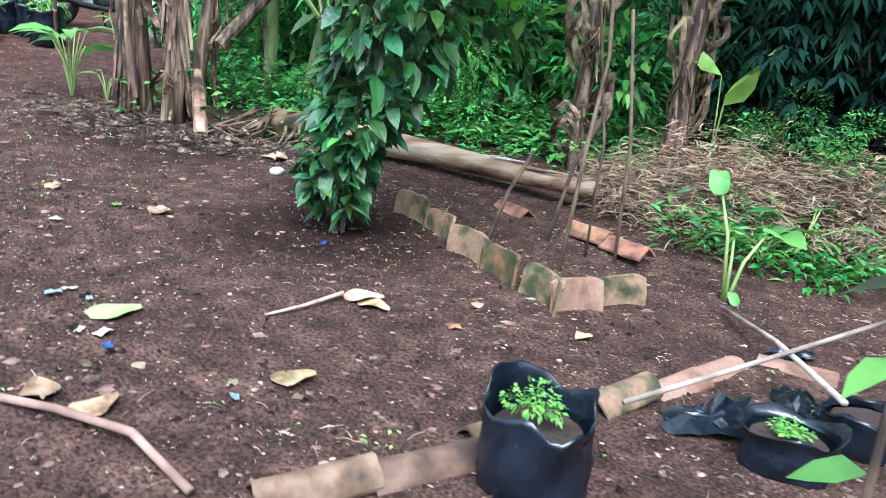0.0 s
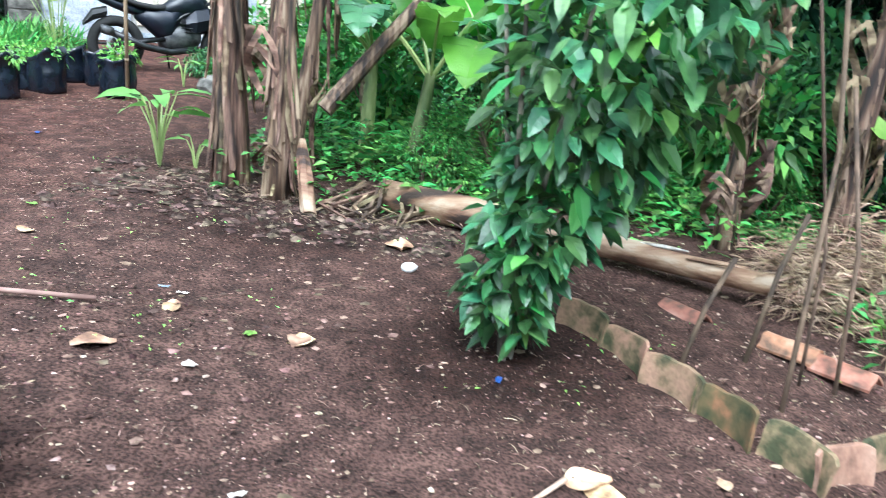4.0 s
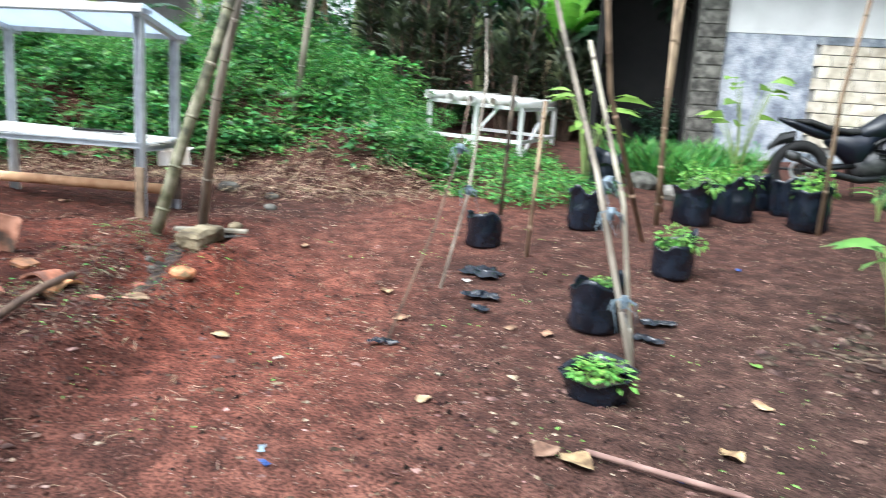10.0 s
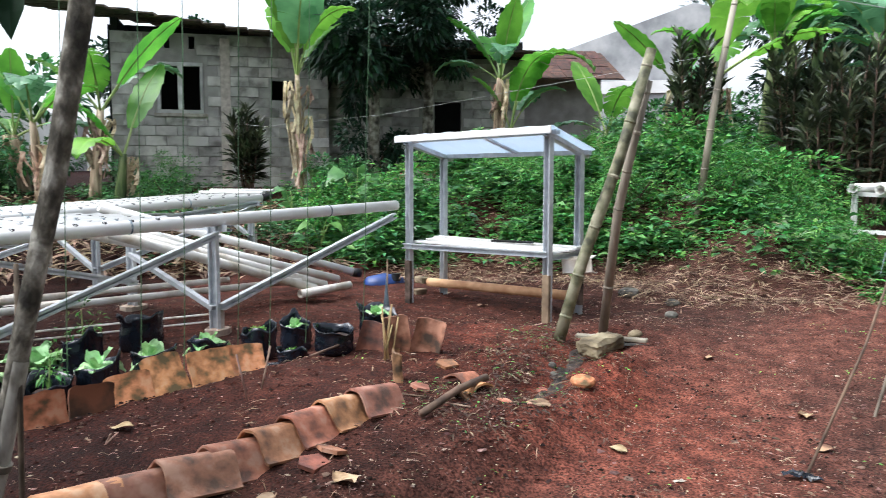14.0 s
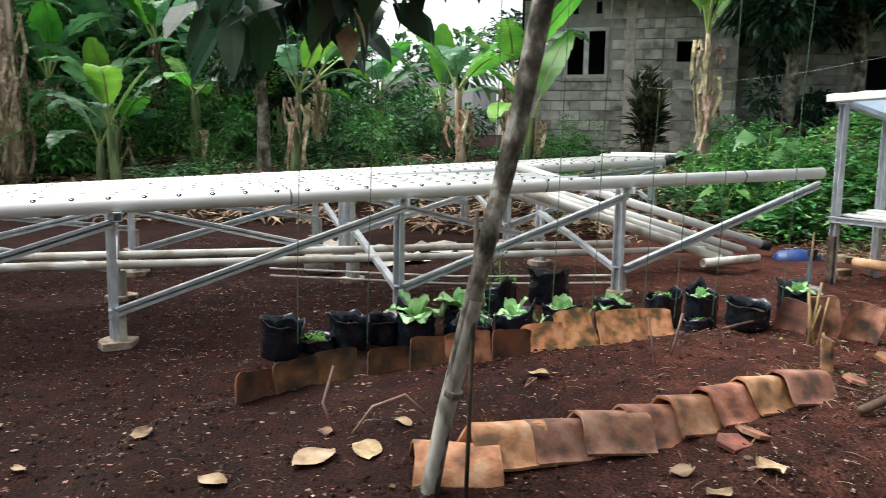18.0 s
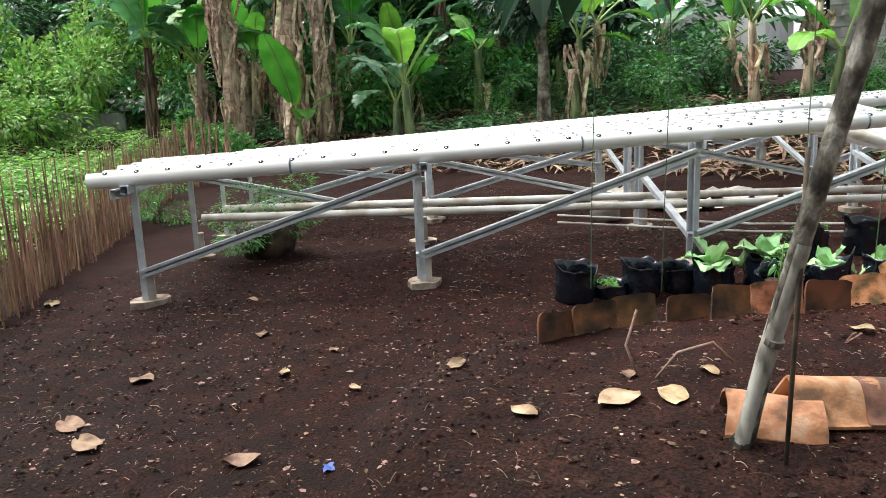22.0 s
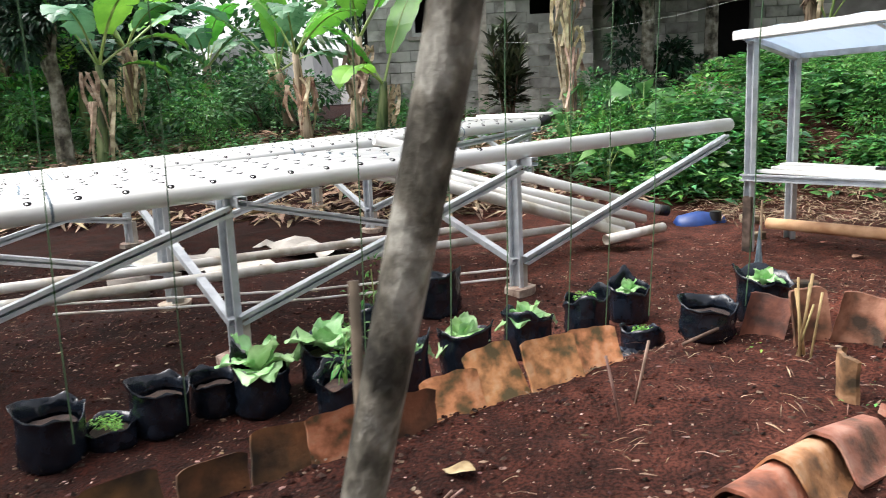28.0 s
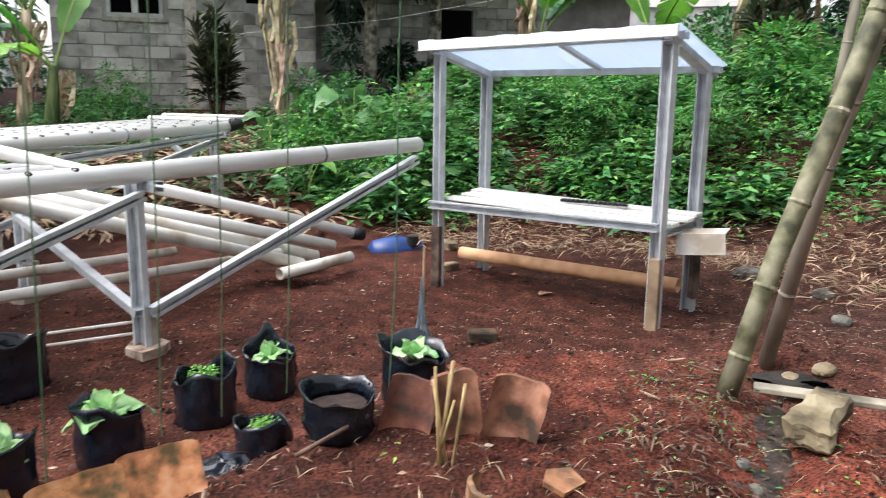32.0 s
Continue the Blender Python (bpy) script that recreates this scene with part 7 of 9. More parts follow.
for nm, pts, r, mt in (("fork", [(1.36, 0.09, 0.31), (1.2, 0.09, 0.92)], 0.022, STEEL), ("fork", [(1.36, -0.09, 0.31), (1.2, -0.09, 0.92)], 0.022, STEEL), ("handlebar", [(1.06, 0.38, 1.14), (1.14, 0.2, 1.1), (1.18, 0, 1.0), (1.14, -0.2, 1.1), (1.06, -0.38, 1.14)], 0.013, BLACKPL),
                       ("swingarm", [(0.0, -0.1, 0.31), (0.55, -0.09, 0.4)], 0.025, BLACKPL), ("swingarm", [(0.0, 0.1, 0.31), (0.55, 0.09, 0.4)], 0.025, BLACKPL), ("exhaust", [(0.95, -0.1, 0.3), (0.6, -0.14, 0.25), (0.3, -0.16, 0.3), (-0.12, -0.17, 0.46)], 0.04, BLACKPL), ("frame_tube", [(0.5, -0.1, 0.45), (0.75, -0.12, 0.68), (1.15, -0.04, 0.88)], 0.02, BLACKPL), ("side_stand", [(0.62, 0.12, 0.3), (0.7, 0.26, 0.01)], 0.012, BLACKPL), ("mirror_stem", [(1.12, -0.28, 1.02), (1.1, -0.34, 1.18)], 0.007, BLACKPL), ("mirror_stem", [(1.12, 0.28, 1.02), (1.1, 0.34, 1.18)], 0.007, BLACKPL)):
    bm = bmesh.new()
    tube(bm, pts, r, 8)
    part(nm, bm, mt, moto, smooth_shade=True)
for y in (-0.35, 0.35):
    part("mirror", lump([(1.06, 1.17, 1.19), (1.09, 1.15, 1.23), (1.11, 1.17, 1.21)], [0.03, 0.06, 0.04], 8), BLACKPL, moto)

# ---- second pipe rack by the path ----
rack = thing("pipe_rack", (-8.67, 8.96, gz(-8.67, 8.96)), "low white steel rack carrying five old white pipes", "rack", turn=0)
RU, RV = V((-0.77, -0.96, 0.06)), V((-0.9, 1.75, 0.02))
zt = 1.27 - gz(-8.67, 8.96)
for a, b in ((0, 0), (1, 0), (0, 1), (1, 1), (0.5, 0)):
    p = RU * a + RV * b
    bm = bmesh.new()
    channel(bm, (p.x, p.y, -0.5), (p.x, p.y, zt + p.z), 0.06, 0.035)
    part("leg", bm, WHITEWALL, rack)
for p0, p1, z in ((V(), RU, zt), (RV, RU + RV, zt), (V(), RV, zt), (RU, RU + RV, zt), (V(), RU, 0.22), (V(), RV, 0.22), (RV, RU + RV, 0.22)):
    bm = bmesh.new()
    channel(bm, p0 + V((0, 0, z)), p1 + V((0, 0, z)), 0.05, 0.03, spin=90)
    part("rail", bm, WHITEWALL, rack)
for k in range(5):
    q = RU * (0.08 + 0.23 * k)
    bm = bmesh.new()
    pipe(bm, q - RV * 0.06 + V((0, 0, zt + 0.065)), q + RV * 1.1 + V((0, 0, zt + 0.08)), 0.057)
    part("pipe", bm, PVC_OLD if k % 2 else PVC, rack)
for p0, p1 in (((-0.1, 0.15, 0.0), (-0.6, 1.2, zt)), ((-0.75, 1.4, 0.0), (-0.35, 0.7, zt)), ((-0.5, -0.6, 0.1), (-0.2, -0.25, zt))):
    bm = bmesh.new()
    channel(bm, p0, p1, 0.05, 0.03)
    part("brace", bm, WHITEWALL, rack)

# ---- log, poles, stakes and fence ----
log = thing("fallen_log", (-1.40, 5.80, gz(-1.4, 5.8)), "pale peeled banana log lying behind the seedbed", "log")
bm = bmesh.new()
tube(bm, [(0, 0, 0.09), (0.55, -0.22, 0.085), (1.2, -0.42, 0.05), (1.8, -0.62, 0.0), (2.3, -0.8, -0.03)], [0.11, 0.105, 0.082, 0.07, 0.06], 16, wobble=0.1)
part("trunk", bm, LOG, log, smooth_shade=True)
for i in range(14):
    a, x = random.uniform(0.2, 2.6), random.uniform(0.2, 2.0)
    c = V((x, -0.355 * x, 0.09 - 0.05 * x))
    rr = 0.108 - 0.02 * x
    bm = bmesh.new()
    tube(bm, [c + V((dx, -0.355 * dx + 0.33 * rr * math.cos(a), rr * math.sin(a))) + V((0, 0.9 * rr * math.cos(a) * 0.6, 0)) for dx in (0.0, 0.12, 0.26)], [0.006, 0.014, 0.004], 5, wobble=0.5)
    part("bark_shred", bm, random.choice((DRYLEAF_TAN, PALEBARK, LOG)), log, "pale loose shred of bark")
for i in range(26):
    bm = bmesh.new()
    x = random.uniform(-0.2, 0.5)
    tube(bm, [(x, random.uniform(-0.1, 0.1), random.uniform(0.1, 0.22)), (x + random.uniform(-0.25, 0.1), random.uniform(-0.3, 0.0), 0.06), (x + random.uniform(-0.3, 0.3), random.uniform(-0.45, -0.15), random.uniform(-0.02, 0.02))], [0.012, 0.016, 0.004], 4)
    part("frayed_fibre", bm, DRYLEAF, log, "frayed dry fibre at the butt end")
stub = single("peeled_sheath", tube(bmesh.new(), [(0.1, -0.32, -0.02), (0.04, -0.18, 0.14), (-0.02, -0.04, 0.3), (-0.04, 0.0, 0.4)], [0.05, 0.055, 0.045, 0.02], 9, wobble=0.5), LOG, (-1.93, 5.75, gz(-1.93, 5.75)), "pale peeled sheath leaning on the banana clump", "bark")
bm = bmesh.new()
tube(bm, [(0, 0, 0), (0.36, 0.2, 0.48), (0.66, 0.32, 0.86)], [0.06, 0.052, 0.045], 10, wobble=0.2)
single("dead_stem", bm, STEM, (-1.9, 6.05, gz(-1.85, 6.0) + 0.55), "dead brown banana stem leaning over", "stem")


def pole(name, pts, r, mat_p, label, cat, group="", nodes=0):
    base = V(pts[0])
    t = thing(name, base, label, cat, group)
    loc = [V(p) - base for p in pts]
    bm = bmesh.new()
    tube(bm, loc, r, 10, wobble=0.06)
    part("shaft", bm, mat_p, t, smooth_shade=True)
    r0 = r if not isinstance(r, (list, tuple)) else r[0]
    for k in range(nodes):
        f = (k + 0.7) / nodes
        i = min(len(loc) - 2, int(f * (len(loc) - 1)))
        u = f * (len(loc) - 1) - i
        c = loc[i].lerp(loc[i + 1], u)
        d = (loc[i + 1] - loc[i]).normalized()
        rk = (r[i] * (1 - u) + r[i + 1] * u) if isinstance(r, (list, tuple)) else r
        bm = bmesh.new()
        tube(bm, [c - d * 0.012, c, c + d * 0.012], [rk, rk * 1.13, rk], 10)
        part("node", bm, mat_p, t)
    return t


def G(x, y, dz=-0.05):
    return V((x, y, gz(x, y) + dz))


PALESTICK = ramp_mat("pale_dry_stick", [(0.22, 0.17, 0.13), (0.42, 0.35, 0.28), (0.52, 0.46, 0.38)], scale=7, rough=0.75, bump=0.2)
YOUNGBARK = ramp_mat("blotched_grey_bark", [(0.035, 0.031, 0.023), (0.1, 0.09, 0.068), (0.22, 0.2, 0.16), (0.44, 0.42, 0.36)], scale=16, rough=0.9, bump=0.7, bump_scale=60, stretch=(1, 1, 0.7), vary=0.02, detail=9, fine=0.5)
young = thing("young_tree", G(-4.12, 0.42), "slim grey lichen-spotted tree trunk leaning over the bed", "tree")
bm = bmesh.new()
tube(bm, [(0, 0, -0.05), (0.02, 0.07, 0.35), (0.055, 0.175, 0.8), (0.10, 0.29, 1.25), (0.14, 0.39, 1.75), (0.16, 0.49, 2.4)], [0.027, 0.027, 0.028, 0.029, 0.031, 0.03], 12, wobble=0.1)
part("trunk", bm, YOUNGBARK, young, smooth_shade=True)
bm = bmesh.new()
tube(bm, [(0.005, 0.0, 0.0), (0.02, 0.07, 0.35), (0.036, 0.12, 0.55), (0.05, 0.16, 0.72)], [0.0295, 0.0293, 0.029, 0.0285], 12, cap=False, wobble=0.08)
part("scraped_bark", bm, PALEBARK, young, "pale lower bark", True)
bm = bmesh.new()
tube(bm, [(0.03, 0.09, 0.4), (0.032, 0.096, 0.42)], [0.03, 0.03], 12)
part("collar", bm, BARK, young)
bm = bmesh.new()
tube(bm, [(0, 0, -0.08), (0.0, 0.005, 0.02), (0.005, 0.012, 0.07)], [0.05, 0.045, 0.034], 12, wobble=0.4)
part("blackened_foot", bm, SCORCHED, young, "blackened wet foot of the trunk")
bm = bmesh.new()
tube(bm, [(0.14, 0.38, 1.95), (-0.1, 0.0, 2.15), (-0.4, -0.5, 2.0), (-0.5, -0.75, 1.8)], [0.018, 0.014, 0.01, 0.005], 7)
part("limb", bm, BARK, young)
places = []
for i in range(320):
    t = random.random()
    c = V((-0.1, 0.0, 2.15)).lerp(V((-0.55, -0.8, 1.75)), t) + V((random.uniform(-0.3, 0.3), random.uniform(-0.35, 0.35), random.uniform(-0.15, 0.3)))
    places.append((c, V((random.uniform(-0.6, 0.6), random.uniform(-0.6, 0.6), random.uniform(-1.2, 0.0))), random.uniform(0.7, 1.2)))
# dark leaf colour stands in for the backlit look of these leaves
part("foliage", leaves_mesh("foliage", places, 0.17, 0.62, 0.2, 0.4), LEAF_DK, young, "hanging leaves, coloured dark as if backlit")
part("yellow_leaf", leaves_mesh("yellow_leaf", [(V((-0.42, -0.45, 1.62)), V((0.2, 0.1, -1)), 1), (V((-0.35, -0.4, 1.66)), V((-0.3, 0.3, -0.9)), 0.9)], 0.13, 0.7), YELLOWLEAF, young, "yellowing leaf")
pole("stake", [G(-4.05, 0.57), (-4.06, 0.58, 0.85), (-4.08, 0.58, 1.22)], [0.007, 0.008, 0.007], WOODDARK, "thin dark wooden stake beside the tree", "stake", "stakes")
# crossed bamboo props at the bed corner
pole("bamboo_pole", [G(-6.62, 3.18), (-6.62, 3.35, 0.9), (-6.6, 3.6, 1.6), (-6.55, 3.8, 2.35)], [0.043, 0.041, 0.04, 0.036], BAMBOO_GREEN, "thick leaning greenish bamboo pole", "pole", "leaning poles", 6)
pole("bamboo_pole", [G(-7.12, 3.74), (-6.8, 3.7, 1.26), (-6.68, 3.74, 1.7), (-6.62, 3.82, 2.15)], [0.036, 0.035, 0.033, 0.03], BAMBOO, "grey bamboo pole leaning on its neighbour", "pole", "leaning poles", 5)
pole("bamboo_pole", [G(-9.55, 5.98), (-9.58, 6.2, 2.4), (-9.7, 6.6, 4.1)], [0.045, 0.04, 0.03], BAMBOO, "tall split bamboo pole standing on the bank", "pole", "leaning poles", 7)
# props round the young plants
for p, r, m, nn in (([G(-3.57, 4.25), (-4.1, 4.5, 1.05), (-4.62, 4.75, 1.8), (-5.0, 4.92, 2.4)], 0.015, BAMBOO, 6), ([G(-3.62, 4.3), (-4.0, 4.62, 0.9), (-4.5, 4.85, 1.75)], 0.013, BAMBOO, 5), ([G(-5.38, 7.2), (-5.42, 7.2, 1.5), (-5.45, 7.2, 2.9)], 0.024, BAMBOO_TAN, 7), ([G(-5.7, 7.78), (-5.75, 7.75, 1.2), (-5.5, 7.4, 2.6)], 0.02, BAMBOO_TAN, 6),
                    ([G(-5.31, 5.4), (-5.3, 5.45, 1.4)], 0.014, BAMBOO_TAN, 3), ([G(-6.36, 6.21), (-6.3, 6.2, 1.6)], 0.018, WOODDARK, 0), ([G(-4.4, 8.27), (-4.4, 8.3, 1.6), (-4.3, 8.3, 2.4)], 0.02, BAMBOO_TAN, 4), ([G(-5.1, 6.6), (-5.3, 6.2, 1.5), (-5.0, 5.6, 2.3)], 0.02, BAMBOO_TAN, 4),
                    ([G(-4.62, 3.55), (-5.05, 4.25, 0.62), (-5.3, 4.65, 1.05), (-5.45, 4.85, 1.4)], 0.007, TWIG, 0), ([G(-5.15, 4.4), (-5.4, 4.85, 0.75), (-5.8, 5.35, 1.5), (-6.1, 5.6, 2.0)], 0.009, BAMBOO, 0)):
    pole("bamboo_stake", p, r, m, "weathered bamboo stake propped over the seedlings", "stake", "stakes", nn)
for x, y, z in ((-4.02, 4.5, 1.0), (-3.95, 4.45, 0.85), (-5.4, 4.85, 0.76), (-5.3, 4.65, 1.05), (-3.75, 4.35, 0.45)):
    bm = bmesh.new()
    tube(bm, [(0, 0, 0.045), (0, 0, 0.02), (0, 0, -0.02)], [0.02, 0.028, 0.018], 8, wobble=0.7)
    tie = single("plastic_tie", bm, ROPEBLUE, (x, y, z), "pale blue shredded plastic tie knotted on a stake", "tie", "plastic ties")
    for k in range(9):
        bm = bmesh.new()
        a = random.uniform(0, 6.28)
        tube(bm, [(0.02 * math.cos(a), 0.02 * math.sin(a), 0.03), (0.06 * math.cos(a), 0.06 * math.sin(a), 0.01), (0.08 * math.cos(a + 0.8), 0.08 * math.sin(a + 0.8), -random.uniform(0.0, 0.14))], [0.002, 0.003, 0.001], 4)
        part("strip", bm, ROPEBLUE, tie)
for p, r in (([G(0.2, 4.08), (0.3, 4.16, 0.2), (0.42, 4.25, 0.42)], 0.012), ([G(0.54, 4.24), (0.66, 4.35, 0.35), (0.8, 4.5, 0.6)], 0.012), ([G(0.58, 3.82), (0.66, 4.0, 0.5), (0.74, 4.2, 0.95), (0.72, 4.4, 1.6)], 0.011), ([G(0.91, 4.09), (0.92, 4.2, 0.5), (0.88, 4.5, 1.2)], 0.01), ([G(0.75, 4.1), (0.78, 4.2, 0.5), (0.7, 4.35, 1.1), (0.62, 4.5, 1.7)], 0.008)):
    pole("bed_stake", p, r, TWIG, "thin dark twig stuck in the seedbed", "stake", "stakes")
for p, r, m in (([(0.60, 2.18, 0.03), (1.0, 2.45, 0.05), (1.75, 2.95, 0.1)], 0.009, PALESTICK), ([(1.33, 3.56, -0.12), (1.37, 3.0, -0.05), (1.33, 2.35, 0.02)], 0.011, PALESTICK), ([G(-3.18, 3.35, 0.02), G(-2.7, 3.55, 0.03), G(-2.27, 3.68, 0.02)], 0.011, PINKTWIG), ([G(-1.15, 1.9, 0.02), G(-0.95, 1.88, 0.03), G(-0.72, 1.82, 0.04), G(-0.5, 1.64, 0.02)], 0.012, PINKTWIG), ([G(-5.2, 1.95, 0.03), G(-5.5, 2.2, 0.06), G(-5.75, 2.42, 0.04)], 0.02, TWIG), ([G(-3.2, 5.4, 0.02), G(-2.75, 5.3, 0.03)], 0.008, TWIG), ([G(-6.4, 1.5, 0.03), G(-6.55, 1.75, 0.08)], 0.008, TWIG)):
    pole("fallen_stick", p, r, m, "bare dry stick lying on the soil", "stick", "fallen sticks")
for x, y, dx, dy, h in ((-5.74, 1.15, 0.0, -0.06, 0.24), (-5.86, 1.2, -0.02, 0.06, 0.22), (-6.29, 1.93, 0.0, 0.05, 0.34), (-6.31, 1.95, 0.02, 0.02, 0.3), (-6.27, 1.97, -0.02, 0.05, 0.26), (-6.3, 1.97, 0.0, -0.05, 0.28), (-6.28, 1.94, 0.0, -0.02, 0.33), (-6.3, 1.92, 0.03, 0.06, 0.22), (-5.22, 0.52, 0.05, 0.1, 0.06), (-5.26, 0.54, 0.08, 0.05, 0.05)):
    pole("split_stake", [G(x, y), G(x + dx, y + dy, h)], random.uniform(0.004, 0.0065), SPLIT_YELLOW if x < -6 else PINKTWIG, "short split bamboo stake in the bed", "stake", "stakes")
# dry bent stalk near the tree
pole("dry_stalk", [G(-4.5, -0.05), G(-4.5, -0.12, 0.12), G(-4.56, -0.1, 0.25)], 0.0055, PINKTWIG, "withered bent plant stalk", "stalk", "dry stalks")
pole("dry_stalk", [G(-4.5, -0.03), G(-4.52, 0.08, 0.1), G(-4.56, 0.2, 0.14), G(-4.6, 0.27, 0.06)], 0.0055, PINKTWIG, "withered bent plant stalk", "stalk", "dry stalks")
# green strings over the bed
for x, y in ((-5.75, -0.85), (-5.95, -0.5), (-6.3, 0.15), (-6.55, 0.5), (-6.5, 0.75), (-6.8, 1.05), (-6.95, 1.25), (-7.15, 1.5), (-6.7, 1.85)):
    bm = bmesh.new()
    tube(bm, [(0, 0, 0), (0.03, 0.02, 0.5), (0.01, 0.03, 1.2), (0.07, 0.05, 1.9), (0.05, 0.06, 2.6)], 0.0028, 5)
    single("plant_string", bm, GREENSTR, (x, y, gz(x, y) + 0.1), "thin green training string rising from a bag", "string", "training strings")
strings = thing("string_bundle", G(-7.3, 2.1, 0.05), "hanging bundle of grey-blue plastic strings on a stick", "string")
for k in range(40):
    a = random.uniform(0, 6.28)
    bm = bmesh.new()
    tube(bm, [(0, 0, random.uniform(0.3, 0.42)), (0.02 * math.cos(a), 0.02 * math.sin(a), 0.2), (0.05 * math.cos(a), 0.05 * math.sin(a), random.uniform(0.0, 0.15))], 0.0025, 4)
    part("string", bm, ROPEBLUE, strings)
bm = bmesh.new()
tube(bm, [(0, 0, -0.1), (0, 0.01, 0.55)], 0.006, 5)
part("stick", bm, BAMBOO_TAN, strings, "thin upright stick")

fence = thing("stake_fence", (0, 0, 0), "low fence of thin red-brown plant stakes", "fence")
nf = 0
for p, a in along_line([(-3.75, -4.0, 0), (-5.4, -5.5, 0), (-6.6, -6.7, 0), (-8.0, -8.1, 0)], 0.056):
    for k in range(2):
        if nf < 300:
            x, y = p.x + random.uniform(-0.05, 0.05), p.y + random.uniform(-0.07, 0.07)
            h = random.uniform(0.4, 0.98)
            bm = bmesh.new()
            z0 = gz(x, y)
            tube(bm, [(x, y, z0 - 0.05), (x + random.uniform(-0.03, 0.03), y + random.uniform(-0.03, 0.03), z0 + h)], [0.0065, 0.004], 5)
            part("stake", bm, REED, fence)
            nf += 1
bm = bmesh.new()
for p, a in along_line([(-3.75, -4.0, 0), (-5.4, -5.5, 0), (-6.6, -6.7, 0), (-8.6, -8.8, 0)], 0.019):
    x, y = p.x + random.uniform(-0.04, 0.04), p.y + random.uniform(-0.2, 0.06)
    z0 = gz(x, y)
    tube(bm, [(x, y, z0 - 0.05), (x + random.uniform(-0.04, 0.04), y + random.uniform(-0.04, 0.04), z0 + random.uniform(0.35, 0.8))], [0.0055, 0.0035], 4)
tagged(part("stake_row", bm, REED, fence), "thinner stakes between", kind="stuff")

# ---- potted shrub, stones, sheet and other loose things under the tables ----
pot = thing("potted_plant", G(-5.95, -3.85, 0.0), "wide dark pot with feathery green leaves spilling over", "potted plant")
bm = bmesh.new()
tube(bm, [(0, 0, 0.0), (0, 0, 0.26), (0, 0, 0.28), (0, 0, 0.26)], [0.2, 0.27, 0.285, 0.24], 20)
part("pot", bm, WOODDARK, pot, smooth_shade=True)
ob = new("foliage", CROWNS["fine"][0])
ob.parent = pot
ob.matrix_basis = Matrix.Translation((0.05, 0.05, 0.36)) @ Matrix.Diagonal((0.55, 0.55, 0.3, 1))
bm = bmesh.new()
tube(bm, [(0, 0, 0), (0, 0, 0.15), (0, 0, 0.17)], [0.13, 0.14, 0.12], 14, wobble=0.06)
single("cement_block", bm, CEMENT, G(-8.2, -1.85, 0.0), "round pale cement block under the table", "block", smooth_shade=True)
for x, y, s in ((-8.9, -1.5, 0.9), (-9.4, -0.9, 0.8), (-9.2, -2.1, 0.6)):
    bm = bmesh.new()
    g = [[bm.verts.new((s * (i / 9 - 0.5), s * 0.6 * (j / 6 - 0.5), 0.02 + 0.16 * abs(noise.noise((i * 0.5 + x, j * 0.5 + y, 1))))) for j in range(7)] for i in range(10)]
    for a, b in zip(g, g[1:]):
        for j in range(6):
            bm.faces.new((a[j], b[j], b[j + 1], a[j + 1]))
    single("crumpled_sheet", bm, TARP, G(x, y, 0.0), "crumpled pale plastic sheet under the table", "sheet", "sheets", turn=random.uniform(0, 90), smooth_shade=True)


def rock(r, squash=0.6, mat_r=None, seed=0, square=False):
    bm = bmesh.new()
    if square:
        box(bm, (r * 2.2, r * 1.1, r * 0.9), Matrix.Translation((0, 0, r * 0.4)), r * 0.12)
    else:
        bmesh.ops.create_icosphere(bm, subdivisions=2, radius=r)
    for v in bm.verts:
        v.co *= 1 + 0.25 * noise.noise(v.co * (2.5 / r * 0.3) + V((seed, 0, 0)))
        if not square:
            v.co.z *= squash
    return mesh_of(bm, "stone", mat_r or STONE)


for x, y, r, sq, lab in ((-7.85, 2.56, 0.07, True, "brown half brick lying on the soil"), (-2.40, 2.06, 0.045, True, "pale broken brick on the old stump"), (-6.98, 3.78, 0.06, False, "tan stone by the bamboo props"), (-6.93, 3.92, 0.055, False, "tan stone by the bamboo props"), (-1.1, 4.72, 0.045, False, "crumpled white paper ball"), (-7.6, 4.6, 0.06, False, "grey stone at the foot of the bank"), (-8.1, 4.9, 0.07, False, "grey stone at the foot of the bank"), (-8.6, 4.7, 0.1, False, "dark stone at the foot of the bank"), (-6.6, 8.8, 0.2, False, "dark stone by the grow bags"), (-6.0, 8.5, 0.18, False, "dark stone by the grow bags"), (-10.0, 2.9, 0.08, True, "yellow brick piece by the shelter post"), (-9.35, 2.75, 0.06, True, "yellow brick piece by the shelter post")):
    me = rock(r, 0.6, {"b": TERRA_DARK, "c": WHITEWALL, "d": ROCKGREY, "g": ROCKGREY}.get(lab[0], STONE) if lab[0] != "p" else TERRA_TAN, seed=x, square=sq)
    ob = new("stone", me)
    ob.matrix_basis = pose(x, y, gz(x, y) + (0.0 if sq else r * 0.25) + (0.475 if lab.startswith("pale broken") else 0), 0, 0, random.uniform(0, 180))
    tagged(ob, lab, "stone", "loose stones")
bm = bmesh.new()
slab(bm, -0.22, 0.26, -0.035, 0.035, 0.0, 0.024, 0.004)
single("plank", bm, BAMBOO, G(-6.5, 3.5, 0.085), "short tan plank across the drain and a stone", "plank", turn=54)
stump = thing("tree_stump", G(-2.44, 2.08, -0.02), "rotten dark tree stump with a hollow top", "stump")
bm = bmesh.new()
rings = []
